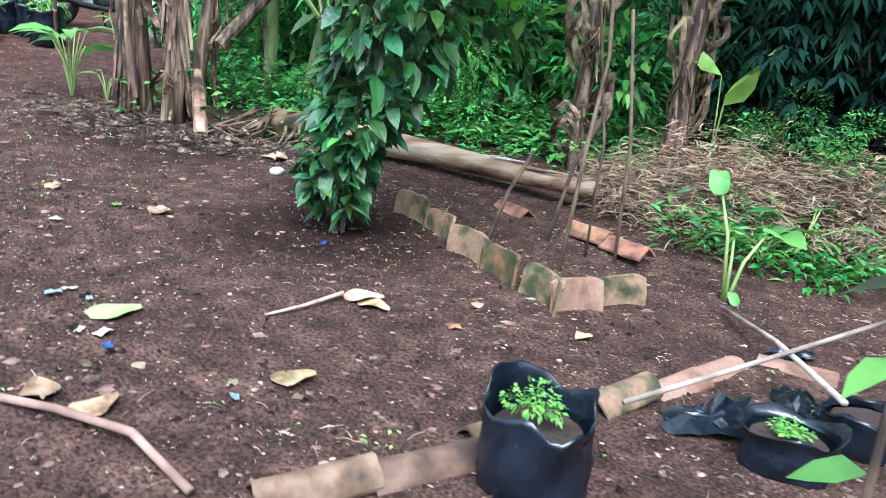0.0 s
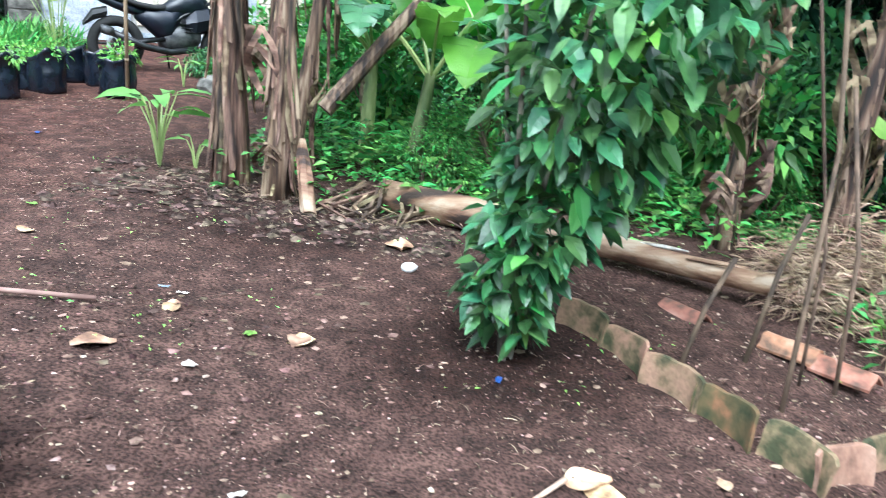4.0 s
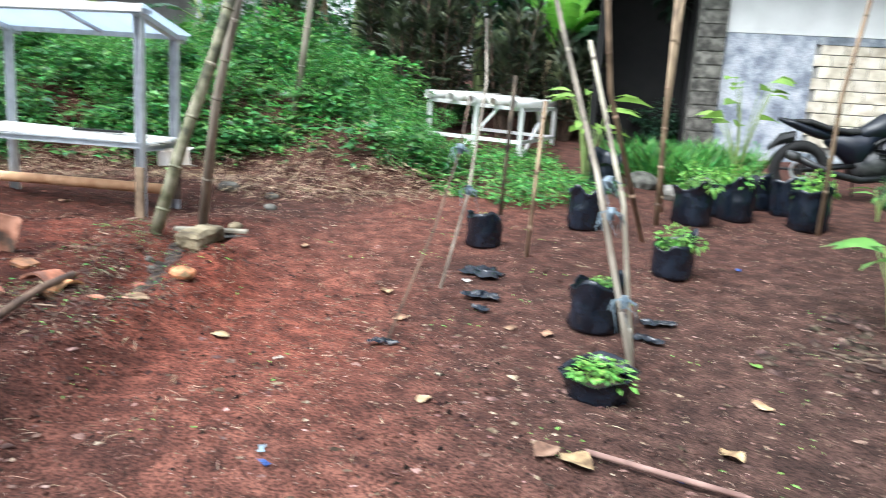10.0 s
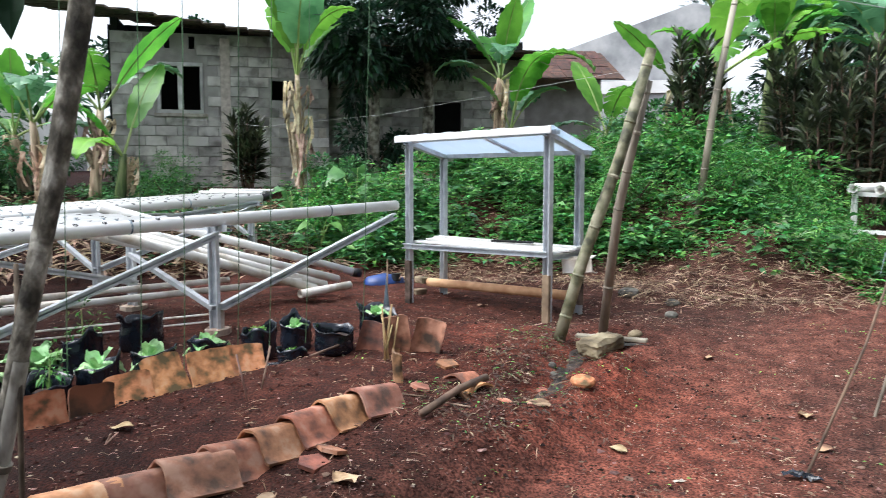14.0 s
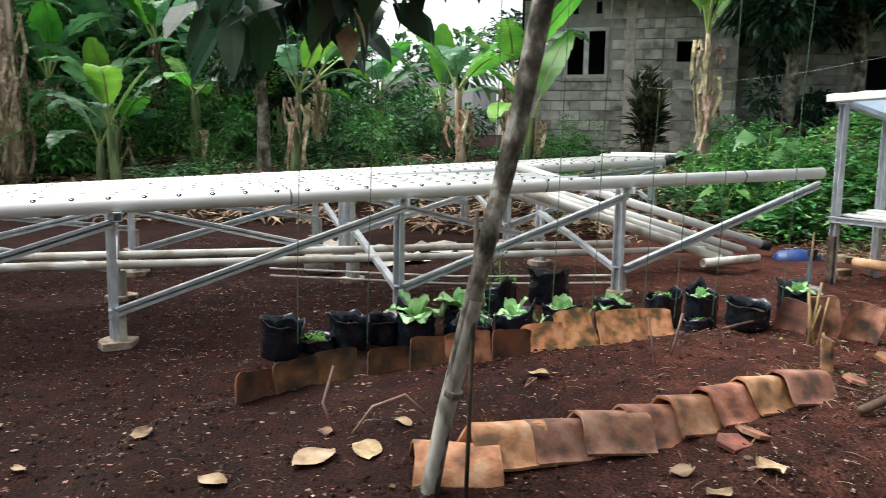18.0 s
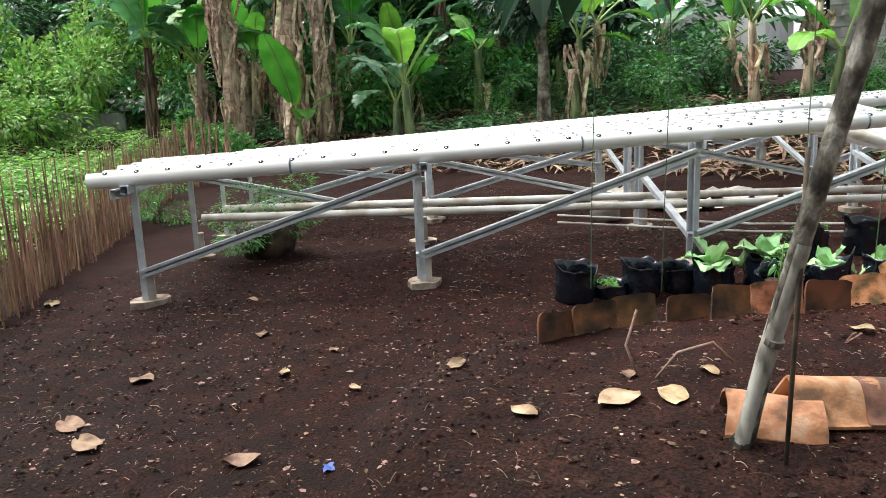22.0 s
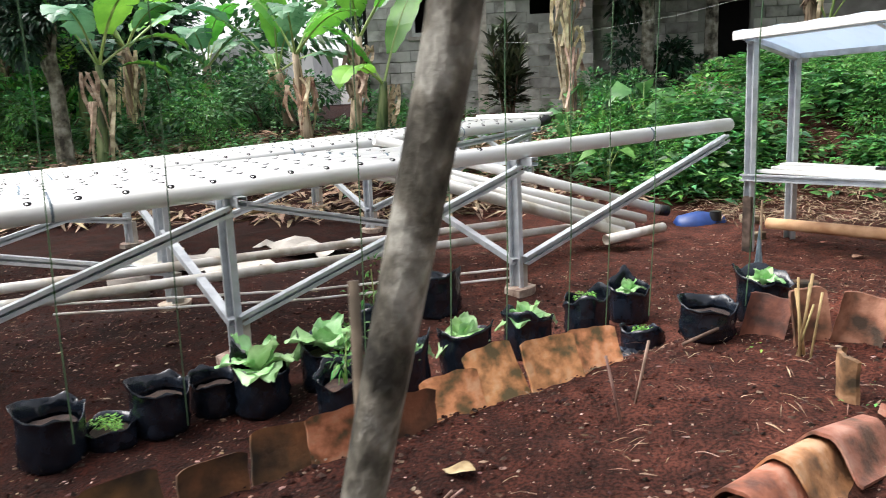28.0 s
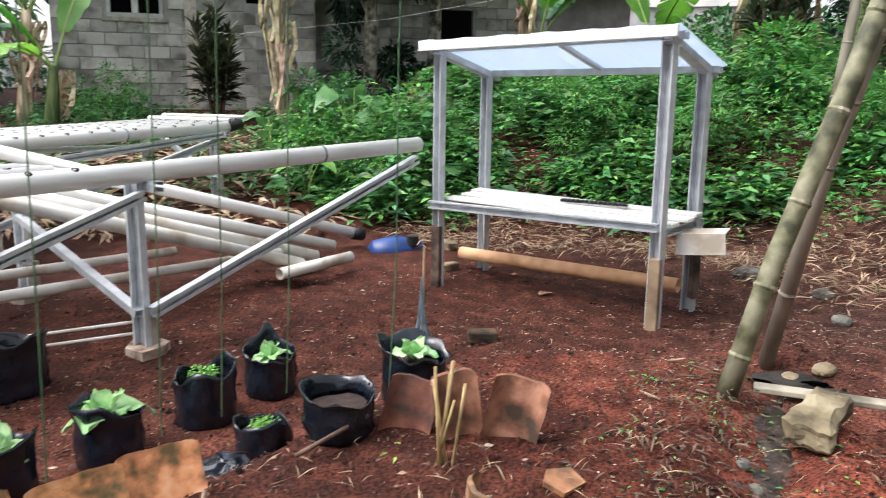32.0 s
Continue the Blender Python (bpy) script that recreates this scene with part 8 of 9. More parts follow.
for j, (z, q) in enumerate(((-0.08, 0.185), (0.05, 0.15), (0.2, 0.132), (0.36, 0.13), (0.45, 0.128), (0.51, 0.115), (0.49, 0.09), (0.46, 0.075), (0.44, 0.02))):
    ring = []
    for i in range(44):
        a = 2 * math.pi * i / 44
        ridge = 1 + 0.1 * noise.noise((math.cos(a) * 3, math.sin(a) * 3, z * 1.2)) + 0.07 * noise.noise((math.cos(a) * 9, math.sin(a) * 9, z * 3))
        lift = (0.06 * max(0.0, math.cos(a - 2.5)) + 0.025 * noise.noise((math.cos(a) * 3.2, math.sin(a) * 3.2, 8)) + 0.018 * noise.noise((math.cos(a) * 11, math.sin(a) * 11, 3))) * (1.0 if j == 5 else (0.6 if j == 6 else 0.0))
        ring.append(bm.verts.new((q * ridge * math.cos(a), q * ridge * math.sin(a), z + lift)))
    rings.append(ring)
for r0, r1 in zip(rings, rings[1:]):
    for i in range(44):
        bm.faces.new((r0[i], r0[(i + 1) % 44], r1[(i + 1) % 44], r1[i]))
bm.faces.new(rings[-1])
ob = part("trunk", bm, STUMPWOOD, stump, smooth_shade=True)
for k in range(9):
    bm = bmesh.new()
    a, q = random.uniform(0, 6.28), random.uniform(0.03, 0.1)
    tube(bm, [(q * math.cos(a), q * math.sin(a), 0.49), (q * math.cos(a + 0.5), q * math.sin(a + 0.5), 0.515), (1.3 * q * math.cos(a + 1.0), 1.3 * q * math.sin(a + 1.0), 0.55)], [0.008, 0.01, 0.004], 5, wobble=0.5)
    part("splinter", bm, random.choice((STUMPWOOD, TERRA_DARK, TERRA_TAN)), stump, "pale rotten splinter" if k < 3 else "")

# broad-leaved seedlings


def leafy(x, y, stems, size, mat_leaf, label, name="seedling", width=0.35, tall=0.4, petiole=0.5, droop=0.35):
    t = thing(name, G(x, y, 0), label, "plant", "broad-leaved plants")
    for i in range(stems):
        a = i * 2.4 + random.random()
        h = tall * random.uniform(0.6, 1.1)
        q = petiole * random.uniform(0.3, 0.6) * tall
        tip = V((q * math.cos(a), q * math.sin(a), h))
        bm = bmesh.new()
        tube(bm, [(0, 0, -0.02), (tip.x * 0.4, tip.y * 0.4, h * 0.6), tip], [0.008, 0.006, 0.004], 5)
        part("stalk", bm, RIB, t)
        part("leaf", leaves_mesh("leaf", [(tip, V((math.cos(a), math.sin(a), 0.25)), random.uniform(0.8, 1.15))], size, width, 0.2, droop), mat_leaf, t, smooth_shade=True)
    return t


def taro(x, y, leaves, label, mat_leaf=None):
    """Heart-shaped leaves, each hung at an angle on its own long stalk: (tip x, y, z, leaf size, turn, tilt)."""
    t = thing("taro", G(x, y, 0), label, "plant", "broad-leaved plants")
    for tx, ty, tz, size, turn, tilt in leaves:
        bm = bmesh.new()
        tube(bm, [(tx * 0.05, ty * 0.05, -0.02), (tx * 0.35, ty * 0.35, tz * 0.55), (tx, ty, tz)], [0.012, 0.009, 0.005], 7)
        part("stalk", bm, RIB, t, smooth_shade=True)
        bm = bmesh.new()
        c = bm.verts.new((0, 0, 0))
        rings = []
        for k in (0.4, 0.75, 1.0):
            ring = []
            for i in range(24):
                a = 2 * math.pi * i / 24
                q = size * k * (0.62 + 0.38 * math.cos(a) ** 2 * (1 if math.cos(a) > 0 else 0.45) - 0.42 * max(0.0, -math.cos(a)) ** 14)
                ring.append(bm.verts.new((q * math.cos(a), q * math.sin(a) * 0.95, -0.25 * q * k + 0.03 * size * math.cos(6 * a) * k)))
            rings.append(ring)
        for i in range(24):
            bm.faces.new((c, rings[0][i], rings[0][(i + 1) % 24]))
            for r0, r1 in zip(rings, rings[1:]):
                bm.faces.new((r0[i], r1[i], r1[(i + 1) % 24], r0[(i + 1) % 24]))
        lf = part("leaf", bm, mat_leaf or LEAF_LT, t, smooth_shade=True)
        lf.matrix_basis = Matrix.Translation((tx, ty, tz)) @ pose(0, 0, 0, 0, 0, turn) @ pose(0, 0, 0, 0, tilt, 0)
    return t


taro(1.42, 3.78, ((-0.1, 0.12, 0.6, 0.088, -95, 50), (0.2, 0.12, 0.36, 0.105, 10, 20), (0.04, 0.16, 0.33, 0.09, 60, 15), (0.02, -0.06, 0.05, 0.05, -80, 40)), "pale green taro with heart-shaped leaves on long stalks")
leafy(-3.05, 6.0, 14, 0.34, LEAF_LT, "bright green lily-like plant by the banana clump", width=0.3, tall=0.48)
leafy(-2.85, 6.15, 5, 0.2, LEAF_LT, "small green seedling by the banana clump", width=0.4, tall=0.2)
leafy(1.8, 4.4, 6, 0.2, LEAF_LT, "low spreading green plant by the litter heap", width=0.6, tall=0.2, petiole=1.6)
leafy(2.1, 4.55, 5, 0.22, LEAF, "low spreading green plant by the litter heap", width=0.6, tall=0.22, petiole=1.6)
leafy(1.86, 5.85, 3, 0.42, LEAF_YEL, "yellow-green young leaf shoots behind the heap", width=0.42, tall=0.75, petiole=0.12, droop=-0.5)
leafy(-6.9, 8.1, 16, 0.42, LEAF_YEL, "young yellow-green papaya plant by the rack", width=0.26, tall=0.95, petiole=0.55)
leafy(-5.95, 9.7, 15, 0.28, LEAF_YEL, "tall pale-leaved seedling before the house wall", width=0.6, tall=1.15)
leafy(-4.3, 9.4, 6, 0.3, LEAF_LT, "arching grassy seedling near the motorcycle", width=0.12, tall=0.3)
leafy(-12.6, 1.6, 5, 0.3, LEAF, "blue-green taro at the foot of the bank", "taro", 0.9, 0.55, 0.6, 0.7)
leafy(-15.0, 2.0, 5, 0.34, LEAF, "taro leaves below the grey house", "taro", 0.9, 0.6, 0.6, 0.7)
sap = thing("sapling", G(0.98, 1.55, 0), "purple-green broad-leaved sapling in a bag", "sapling")
bm = bmesh.new()
tube(bm, [(0, 0, 0), (0.0, 0.02, 0.5), (-0.02, 0.06, 1.15)], [0.012, 0.01, 0.005], 7)
part("stem", bm, TWIG, sap)
for h, a in ((0.35, 2.6), (0.5, 0.3), (0.62, 3.6), (0.78, 2.2), (0.9, 5.2), (1.0, 3.0), (1.1, 1.5), (0.25, 4.2)):
    part("leaf", leaves_mesh("leaf", [(V((0, 0.03, h)), V((math.cos(a), math.sin(a), -0.1)), 1)], 0.15, 0.5, 0.15, 0.4), LEAF_BRN if h > 0.75 else LEAF_LT, sap, smooth_shade=True)
heap = weeds("litter_heap_straw", scatter(1900, 0.95, 3.3, 4.3, 5.9, lambda x, y: max(0.05, 1 - seg_dist(x, y, 1.2, 5.25, 2.9, 4.75) / 0.62)), 7, 0.15, 0.3, DRYLEAF_I, "heap of dry straw and pulled weeds", 0.05, 0.5)
weeds("heap_weeds", scatter(150, 1.3, 2.9, 4.0, 5.0, lambda x, y: max(0.0, 1 - seg_dist(x, y, 1.5, 4.6, 2.6, 4.3) / 0.4)), 8, 0.1, 0.22, LEAF_LT, "green weeds growing through the straw heap", 0.3, 1.2)
weeds("bank_straw", scatter(1700, -11.5, -7.2, 2.6, 6.9, lambda x, y: 1.0 if -0.4 < beyond_bank(x, y) < 1.5 else 0.0), 5, 0.15, 0.1, DRYLEAF_I, "dry straw and roots along the foot of the bank", 0.06, 0.4)
weeds("path_straw", scatter(150, -6.6, -4.0, 1.0, 4.2, lambda x, y: 0.9 if 0.15 < (x + 4.2) * 0.755 * -1 + 0 else 0.4), 4, 0.08, 0.03, DRYLEAF_I, "dry roots and straw beside the path", 0.05, 0.2)

# ---- fallen leaves and litter ----


def dry_leaf(x, y, s, turn, mat_l, label, curl=0.12):
    bm = bmesh.new()
    g = []
    for i in range(8):
        t = i / 7
        w = s * 0.36 * math.sin(math.pi * min(1, 0.04 + t * 0.93)) ** 0.9 * (1.25 - 0.5 * t)
        g.append([bm.verts.new((s * (t - 0.5), u * w * (1 + 0.15 * math.sin(7 * t + x)), 0.008 + s * (curl * abs(u) ** 1.5 * math.sin(3 * t + y) ** 2 + 0.035 * math.sin(6 * t + u)) + 0.004)) for u in (-1, -0.5, 0, 0.5, 1)])
    for a, b in zip(g, g[1:]):
        for j in range(4):
            bm.faces.new((a[j], b[j], b[j + 1], a[j + 1]))
    return single("fallen_leaf", bm, mat_l, (x, y, gz(x, y)), label, "fallen leaf", "fallen leaves", turn=turn, smooth_shade=True)


for x, y, s in ((-0.41, 2.29, 0.2), (-0.25, 2.98, 0.2), (-1.42, 3.67, 0.17), (0.17, 3.18, 0.1), (0.59, 2.94, 0.13), (-0.88, 1.95, 0.2), (-1.05, 1.98, 0.18), (-2.11, 3.36, 0.22), (-1.41, 3.68, 0.17), (-2.9, 3.88, 0.16), (-2.02, 3.83, 0.12), (-3.27, 3.24, 0.18), (-3.17, 3.28, 0.2), (-3.04, 4.42, 0.14), (-4.21, 4.35, 0.15), (-4.43, 4.3, 0.12), (-3.93, 3.24, 0.12), (-2.0, 3.78, 0.14), (-1.2, 5.05, 0.28), (-4.9, 3.9, 0.14), (-5.3, 4.1, 0.16),
                 (-3.46, -1.22, 0.2), (-3.31, -2.18, 0.22), (-3.23, -1.9, 0.22), (-3.79, -2.38, 0.2), (-4.15, -1.73, 0.12), (-4.27, -0.78, 0.16), (-4.51, -1.74, 0.1), (-4.18, -1.29, 0.1), (-4.33, -4.29, 0.22), (-5.02, -2.98, 0.14), (-4.53, -2.32, 0.16), (-5.35, 0.6, 0.14), (-4.51, 1.23, 0.15), (-4.62, 1.53, 0.18), (-4.4, 1.35, 0.14), (-6.2, 3.3, 0.12), (-6.4, 4.2, 0.15), (-5.4, 2.6, 0.2), (-5.1, 2.9, 0.14), (-8.6, 3.2, 0.14), (-4.42, 0.55, 0.1), (-4.48, -0.1, 0.12), (-4.6, 0.18, 0.13)):
    dry_leaf(x, y, s * 0.72, random.uniform(0, 360), FALLEN, "curled tan dry leaf lying on the soil")
for x, y, s in ((-4.24, -0.04, 0.19), (-4.36, 0.12, 0.17), (-4.0, -0.3, 0.12)):
    dry_leaf(x, y, s, random.uniform(0, 360), YELLOWLEAF, "large yellow-tan fallen leaf on the soil", 0.04)
dry_leaf(-1.1, 2.53, 0.19, 40, RIB, "round yellow-green fallen leaf on the soil", 0.05)
for x, y, c, lab in ((-1.35, 2.6, ROPEBLUE, "clear crumpled plastic wrapper"), (-1.05, 2.35, CEMENT, "scrap of white plastic"), (0.08, 2.91, TERRA, "pink printed paper scrap"), (-1.73, 3.32, CEMENT, "scrap of white plastic"), (-3.3, 4.9, HERB, "green plastic scrap"), (-4.19, 6.41, BLUE, "blue rag scrap"), (-1.62, 3.66, HERB, "green plastic scrap"), (-5.2, 4.7, WHITEWALL, "scrap of white plastic"), (-3.6, -0.9, BLUE, "blue plastic scrap"), (-9.2, 3.2, TERRA, "red plastic scrap")):
    bm = bmesh.new()
    g = [[bm.verts.new((0.055 * (i / 3 - 0.5) + 0.012 * noise.noise((i * 1.7 + x, j * 1.3, 4)), 0.04 * (j / 3 - 0.5) * (1 + 0.5 * noise.noise((i * 1.9, x, y))), 0.008 + 0.022 * abs(noise.noise((i * 1.3 + x, j * 1.3 + y, 1))))) for j in range(4)] for i in range(4)]
    for a, b in zip(g, g[1:]):
        for j in range(3):
            bm.faces.new((a[j], b[j], b[j + 1], a[j + 1]))
    single("litter_scrap", bm, c, (x, y, gz(x, y)), lab + " on the soil", "litter", "litter scraps", turn=random.uniform(0, 180))


def chips(name, n, lo, hi, mat_c, label, area, flat=0.35, seed=1):
    """Crumbs and flakes strewn over the bare soil, each a small skewed lump."""
    rs = np.random.RandomState(seed)
    verts, faces, spots = [], [], []
    base = np.array([(1, 0, 0), (0.2, 0.9, 0), (-0.9, 0.4, 0), (-0.5, -0.8, 0), (0.5, -0.8, 0), (0.1, 0.05, 1)])
    tri = [(0, 1, 5), (1, 2, 5), (2, 3, 5), (3, 4, 5), (4, 0, 5)]
    k = 0
    while k < n:
        x, y = rs.uniform(area[0], area[1]), rs.uniform(area[2], area[3])
        if beyond_bank(x, y) > 0.4 or rs.rand() > (0.55 + 0.9 * noise.noise((x * 1.1, y * 1.1, seed))) * (0.6 if (y < 0.8 or seg_dist(x, y, -4.6, 0.0, -6.3, 2.0) < 0.75) and x < -2.5 and seed != 2 else 1.0):
            continue
        s = lo + (hi - lo) * rs.rand() ** 3
        a = rs.uniform(0, 6.283)
        ca, sa = math.cos(a), math.sin(a)
        z = gz(x, y) + 0.010 * noise.noise((x * 12, y * 12, 7))
        st = rs.uniform(0.5, 1.0)
        i = len(verts)
        for q in base + rs.normal(0, 0.18, base.shape):
            px, py = q[0] * s, q[1] * s * st
            verts.append((x + px * ca - py * sa, y + px * sa + py * ca, z + q[2] * s * flat + 0.001))
        faces += [tuple(i + v for v in t) for t in tri]
        if mat_c is SOIL:
            spots.append(soil_layers(x, y))
        k += 1
    me = bpy.data.meshes.new(name)
    me.from_pydata(verts, [], faces)
    if mat_c is SOIL:
        for q, layer in enumerate(("darkened", "red", "worn")):
            vals = np.repeat([p[q] for p in spots], 6).astype(np.float32)
            me.attributes.new(layer, 'FLOAT', 'POINT').data.foreach_set("value", vals)
    ob = new(name, mesh_of(me, name, mat_c))
    return tagged(ob, label, "litter", kind="stuff")


CHIP_TAN = ramp_mat("pale_chips", [(0.11, 0.075, 0.056), (0.22, 0.16, 0.125), (0.38, 0.31, 0.25)], scale=30, rough=0.9, spec=0.1, vary=0.4, island=True)
CLOD = ramp_mat("soil_crumbs", [(0.014, 0.009, 0.0075), (0.06, 0.036, 0.03)], scale=12, rough=0.95, spec=0.1, vary=0.3, island=True)
CHIP_RED = ramp_mat("reddish_chips", [(0.09, 0.052, 0.042), (0.2, 0.125, 0.1), (0.3, 0.2, 0.16)], scale=12, rough=0.9, spec=0.1, vary=0.25, island=True)
CRUMB = ramp_mat("brown_leaf_crumbs", [(0.04, 0.024, 0.017), (0.11, 0.062, 0.042), (0.22, 0.14, 0.1)], scale=12, rough=0.9, spec=0.1, vary=0.3, island=True)
AREA = (-9.5, 2.6, -4.5, 8.2)
chips("soil_crumbs", 46000, 0.006, 0.02, SOIL, "crumbs and clods of red-brown soil", AREA, 0.5, 2)
chips("pale_chips", 11000, 0.003, 0.02, CHIP_TAN, "pale chips of wood, leaf and grit strewn on the soil", AREA, 0.25, 3)
chips("reddish_chips", 20000, 0.004, 0.016, CHIP_RED, "small brown leaf and brick fragments on the soil", AREA, 0.2, 4)


ROOTS = ramp_mat("dry_roots", [(0.08, 0.055, 0.04), (0.22, 0.16, 0.115), (0.42, 0.34, 0.26)], scale=20, rough=0.9, spec=0.1, vary=0.35, island=True)


def slivers(name, n, lo, hi, mat_c, label, area, seed):
    """Thin bits of root, straw and leaf stalk lying about the soil."""
    rs = np.random.RandomState(seed)
    verts, faces = [], []
    k = 0
    while k < n:
        x, y = rs.uniform(area[0], area[1]), rs.uniform(area[2], area[3])
        if beyond_bank(x, y) > 0.4 or rs.rand() > 0.45 + 1.1 * noise.noise((x * 1.3, y * 1.3, seed)):
            continue
        L = lo + (hi - lo) * rs.rand() ** 2.5
        a, bend = rs.uniform(0, 6.283), rs.normal(0, 0.25)
        w = 0.0008 + 0.014 * L * rs.rand() ** 2
        i = len(verts)
        z = gz(x, y) + 0.010 * noise.noise((x * 12, y * 12, 7)) + 0.004
        px, py = x, y
        for q in range(4):
            aa = a + bend * q / 3
            nx, ny = -math.sin(aa) * w, math.cos(aa) * w
            zz = z + 0.05 * L * rs.rand() + (0.006 if q in (1, 2) else 0)
            verts += [(px + nx, py + ny, zz), (px, py, zz + 1.2 * w), (px - nx, py - ny, zz)]
            px += math.cos(aa) * L / 3
            py += math.sin(aa) * L / 3
        for q in range(3):
            b = i + 3 * q
            faces += [(b, b + 1, b + 4, b + 3), (b + 1, b + 2, b + 5, b + 4)]
        k += 1
    me = bpy.data.meshes.new(name)
    me.from_pydata(verts, [], faces)
    ob = new(name, mesh_of(me, name, mat_c))
    return tagged(ob, label, "litter", kind="stuff")


slivers("root_bits", 13000, 0.01, 0.075, ROOTS, "dry bits of root and straw strewn over the soil", AREA, 6)
FLAKE = ramp_mat("pinkish_tan_leaf_flakes", [(0.07, 0.045, 0.034), (0.15, 0.1, 0.076), (0.26, 0.19, 0.145)], scale=14, rough=0.85, spec=0.1, vary=0.35, island=True)
chips("leaf_flakes", 1900, 0.01, 0.034, FLAKE, "pinkish tan flakes of dead leaf strewn on the soil", (-5.5, 2.4, 1.2, 6.4), 0.22, 21)
LITTERGREY = ramp_mat("grey_brown_leaf_litter", [(0.02, 0.015, 0.012), (0.06, 0.043, 0.033), (0.15, 0.11, 0.085)], scale=14, rough=0.9, spec=0.1, vary=0.35, island=True)
chips("clump_litter", 1500, 0.015, 0.055, LITTERGREY, "grey-brown dead leaf pieces lying round the old clump", (-3.4, -0.9, 4.9, 6.1), 0.4, 23)
chips("leaf_crumbs", 7000, 0.004, 0.016, CRUMB, "brown leaf crumbs strewn before the pipe tables", (-8.5, -1.8, -4.0, 1.2), 0.2, 14)
chips("dark_clods", 16000, 0.006, 0.018, CLOD, "dark crumbs of the darker soil", (-8.5, 1.0, -4.0, 4.0), 0.6, 15)
chips("grit", 36000, 0.002, 0.008, CHIP_TAN, "fine pale grit and leaf crumbs in the soil", (-7.5, 2.2, -2.5, 5.5), 0.5, 9)

# ---- low corrugated shed, cut stems, lines and other far things ----
low_shed = thing("low_shed", (-12.2, -15.75, gz(-12.2, -15.75)), "low grey shed of rusty corrugated sheets", "shed", turn=168)
for x0, dz in ((0.0, 0.0), (0.85, 0.04)):
    bm = bmesh.new()
    extrude(bm, [(x0 + 0.05 * i, 0.012 * (i % 2)) for i in range(18)] + [(x0 + 0.05 * i, 0.012 * (i % 2) + 0.006) for i in range(17, -1, -1)], (0, 0, -0.3), (0, 0, 0.46 + dz))
    part("sheet", bm, CORRUGATED, low_shed)
bm = bmesh.new()
for k in range(37):
    x = -0.1 + 0.054 * k
    z = 0.012 * (k % 2)
    ring = [bm.verts.new((x, y, h + z)) for y, h in ((-0.15, 0.5), (0.9, 0.78), (0.9, 0.77), (-0.15, 0.49))]
    if k:
        for q in range(4):
            bm.faces.new((prev[q], prev[(q + 1) % 4], ring[(q + 1) % 4], ring[q]))
    prev = ring
part("roof", bm, CORRUGATED, low_shed)
# cut stakes in a bundle by the fence end
bundle = thing("stake_bundle", G(-8.9, -8.6, 0.0), "upright bundle of cut red-brown stems", "stakes")
for i in range(46):
    a, q = random.uniform(0, 6.28), 0.42 * random.random() ** 0.5
    x, y = 1.6 * q * math.cos(a), q * math.sin(a)
    bm = bmesh.new()
    tube(bm, [(x, y, -0.05), (x + random.uniform(-0.05, 0.05), y + random.uniform(-0.05, 0.05), random.uniform(0.5, 1.05))], [0.014, 0.01], 5)
    part("stake", bm, REED, bundle)
# felled stems lying below the grove
for x, y, dx, dy in ((-10.9, -6.9, -1.3, 0.5), (-11.2, -6.0, -1.0, 0.9), (-10.7, -7.7, 0.6, -0.9)):
    bm = bmesh.new()
    tube(bm, [(0, 0, 0.09), (dx * 0.5, dy * 0.5, 0.12), (dx, dy, 0.1)], [0.09, 0.08, 0.06], 10, wobble=0.2)
    single("felled_stem", bm, STEM_TAN, G(x, y, 0.0), "felled tan banana stem lying on the ground", "stem", "felled stems", smooth_shade=True)
weeds("grove_litter", scatter(2200, -15.5, -9.8, -9.5, 2.0, lambda x, y: 1.0 if beyond_bank(x, y) > 0.2 else 0.0), 5, 0.28, 0.1, DRYLEAF_I, "dead leaves and straw under the banana grove", 0.14, 0.3)
# line from the tall pole across the hill
bm = bmesh.new()
tube(bm, [(-9.6, 6.5, 3.7), (-9.35, 8.3, 3.45), (-9.1, 10.2, 3.3), (-8.6, 12.6, 3.3)], 0.006, 5)
single("washing_line", bm, STEEL_DUSTY, (0, 0, 0), "thin pale line strung from the pole to the house", "line")
bm = bmesh.new()
tube(bm, [(-17.85, -0.5, 2.75), (-15.6, 1.2, 2.45), (-13.4, 3.0, 2.5), (-9.62, 6.2, 2.9)], 0.0018, 5)
single("washing_line", bm, STEEL_DUSTY, (0, 0, 0), "thin pale line strung before the block house", "line")

# rubble heap on the bank and big leaves beside it
for i in range(44):
    a, q = random.uniform(0, 6.28), random.random() ** 0.6
    x, y = -13.7 + 0.85 * q * math.cos(a), 3.45 + 0.55 * q * math.sin(a)
    ob = new("rubble_piece", rock(random.uniform(0.08, 0.2), 0.6, random.choice((CEMENT, TERRA_PALE, BLOCK)), i * 1.7, i % 3 == 0))
    ob.matrix_basis = pose(x, y, gz(x, y) + 0.42 * (1 - q) + 0.02, random.uniform(-25, 25), random.uniform(-25, 25), random.uniform(0, 180))
    tagged(ob, "pale lump of broken brick and cement on the bank", "rubble", "rubble heap")
leafy(-12.9, 2.5, 6, 0.34, LEAF, "broad blue-green taro on the bank", "taro", 0.85, 0.75, 0.6, 0.8)
leafy(-11.7, 1.9, 4, 0.26, LEAF_LT, "broad-leaved weed at the foot of the bank", "taro", 0.8, 0.4, 0.7, 0.7)
leafy(-13.4, 6.6, 5, 0.3, LEAF_LT, "broad-leaved weed on the bank", "taro", 0.7, 0.5, 0.7, 0.7)
# wet drain hollow beside the leaning pole
bm = bmesh.new()
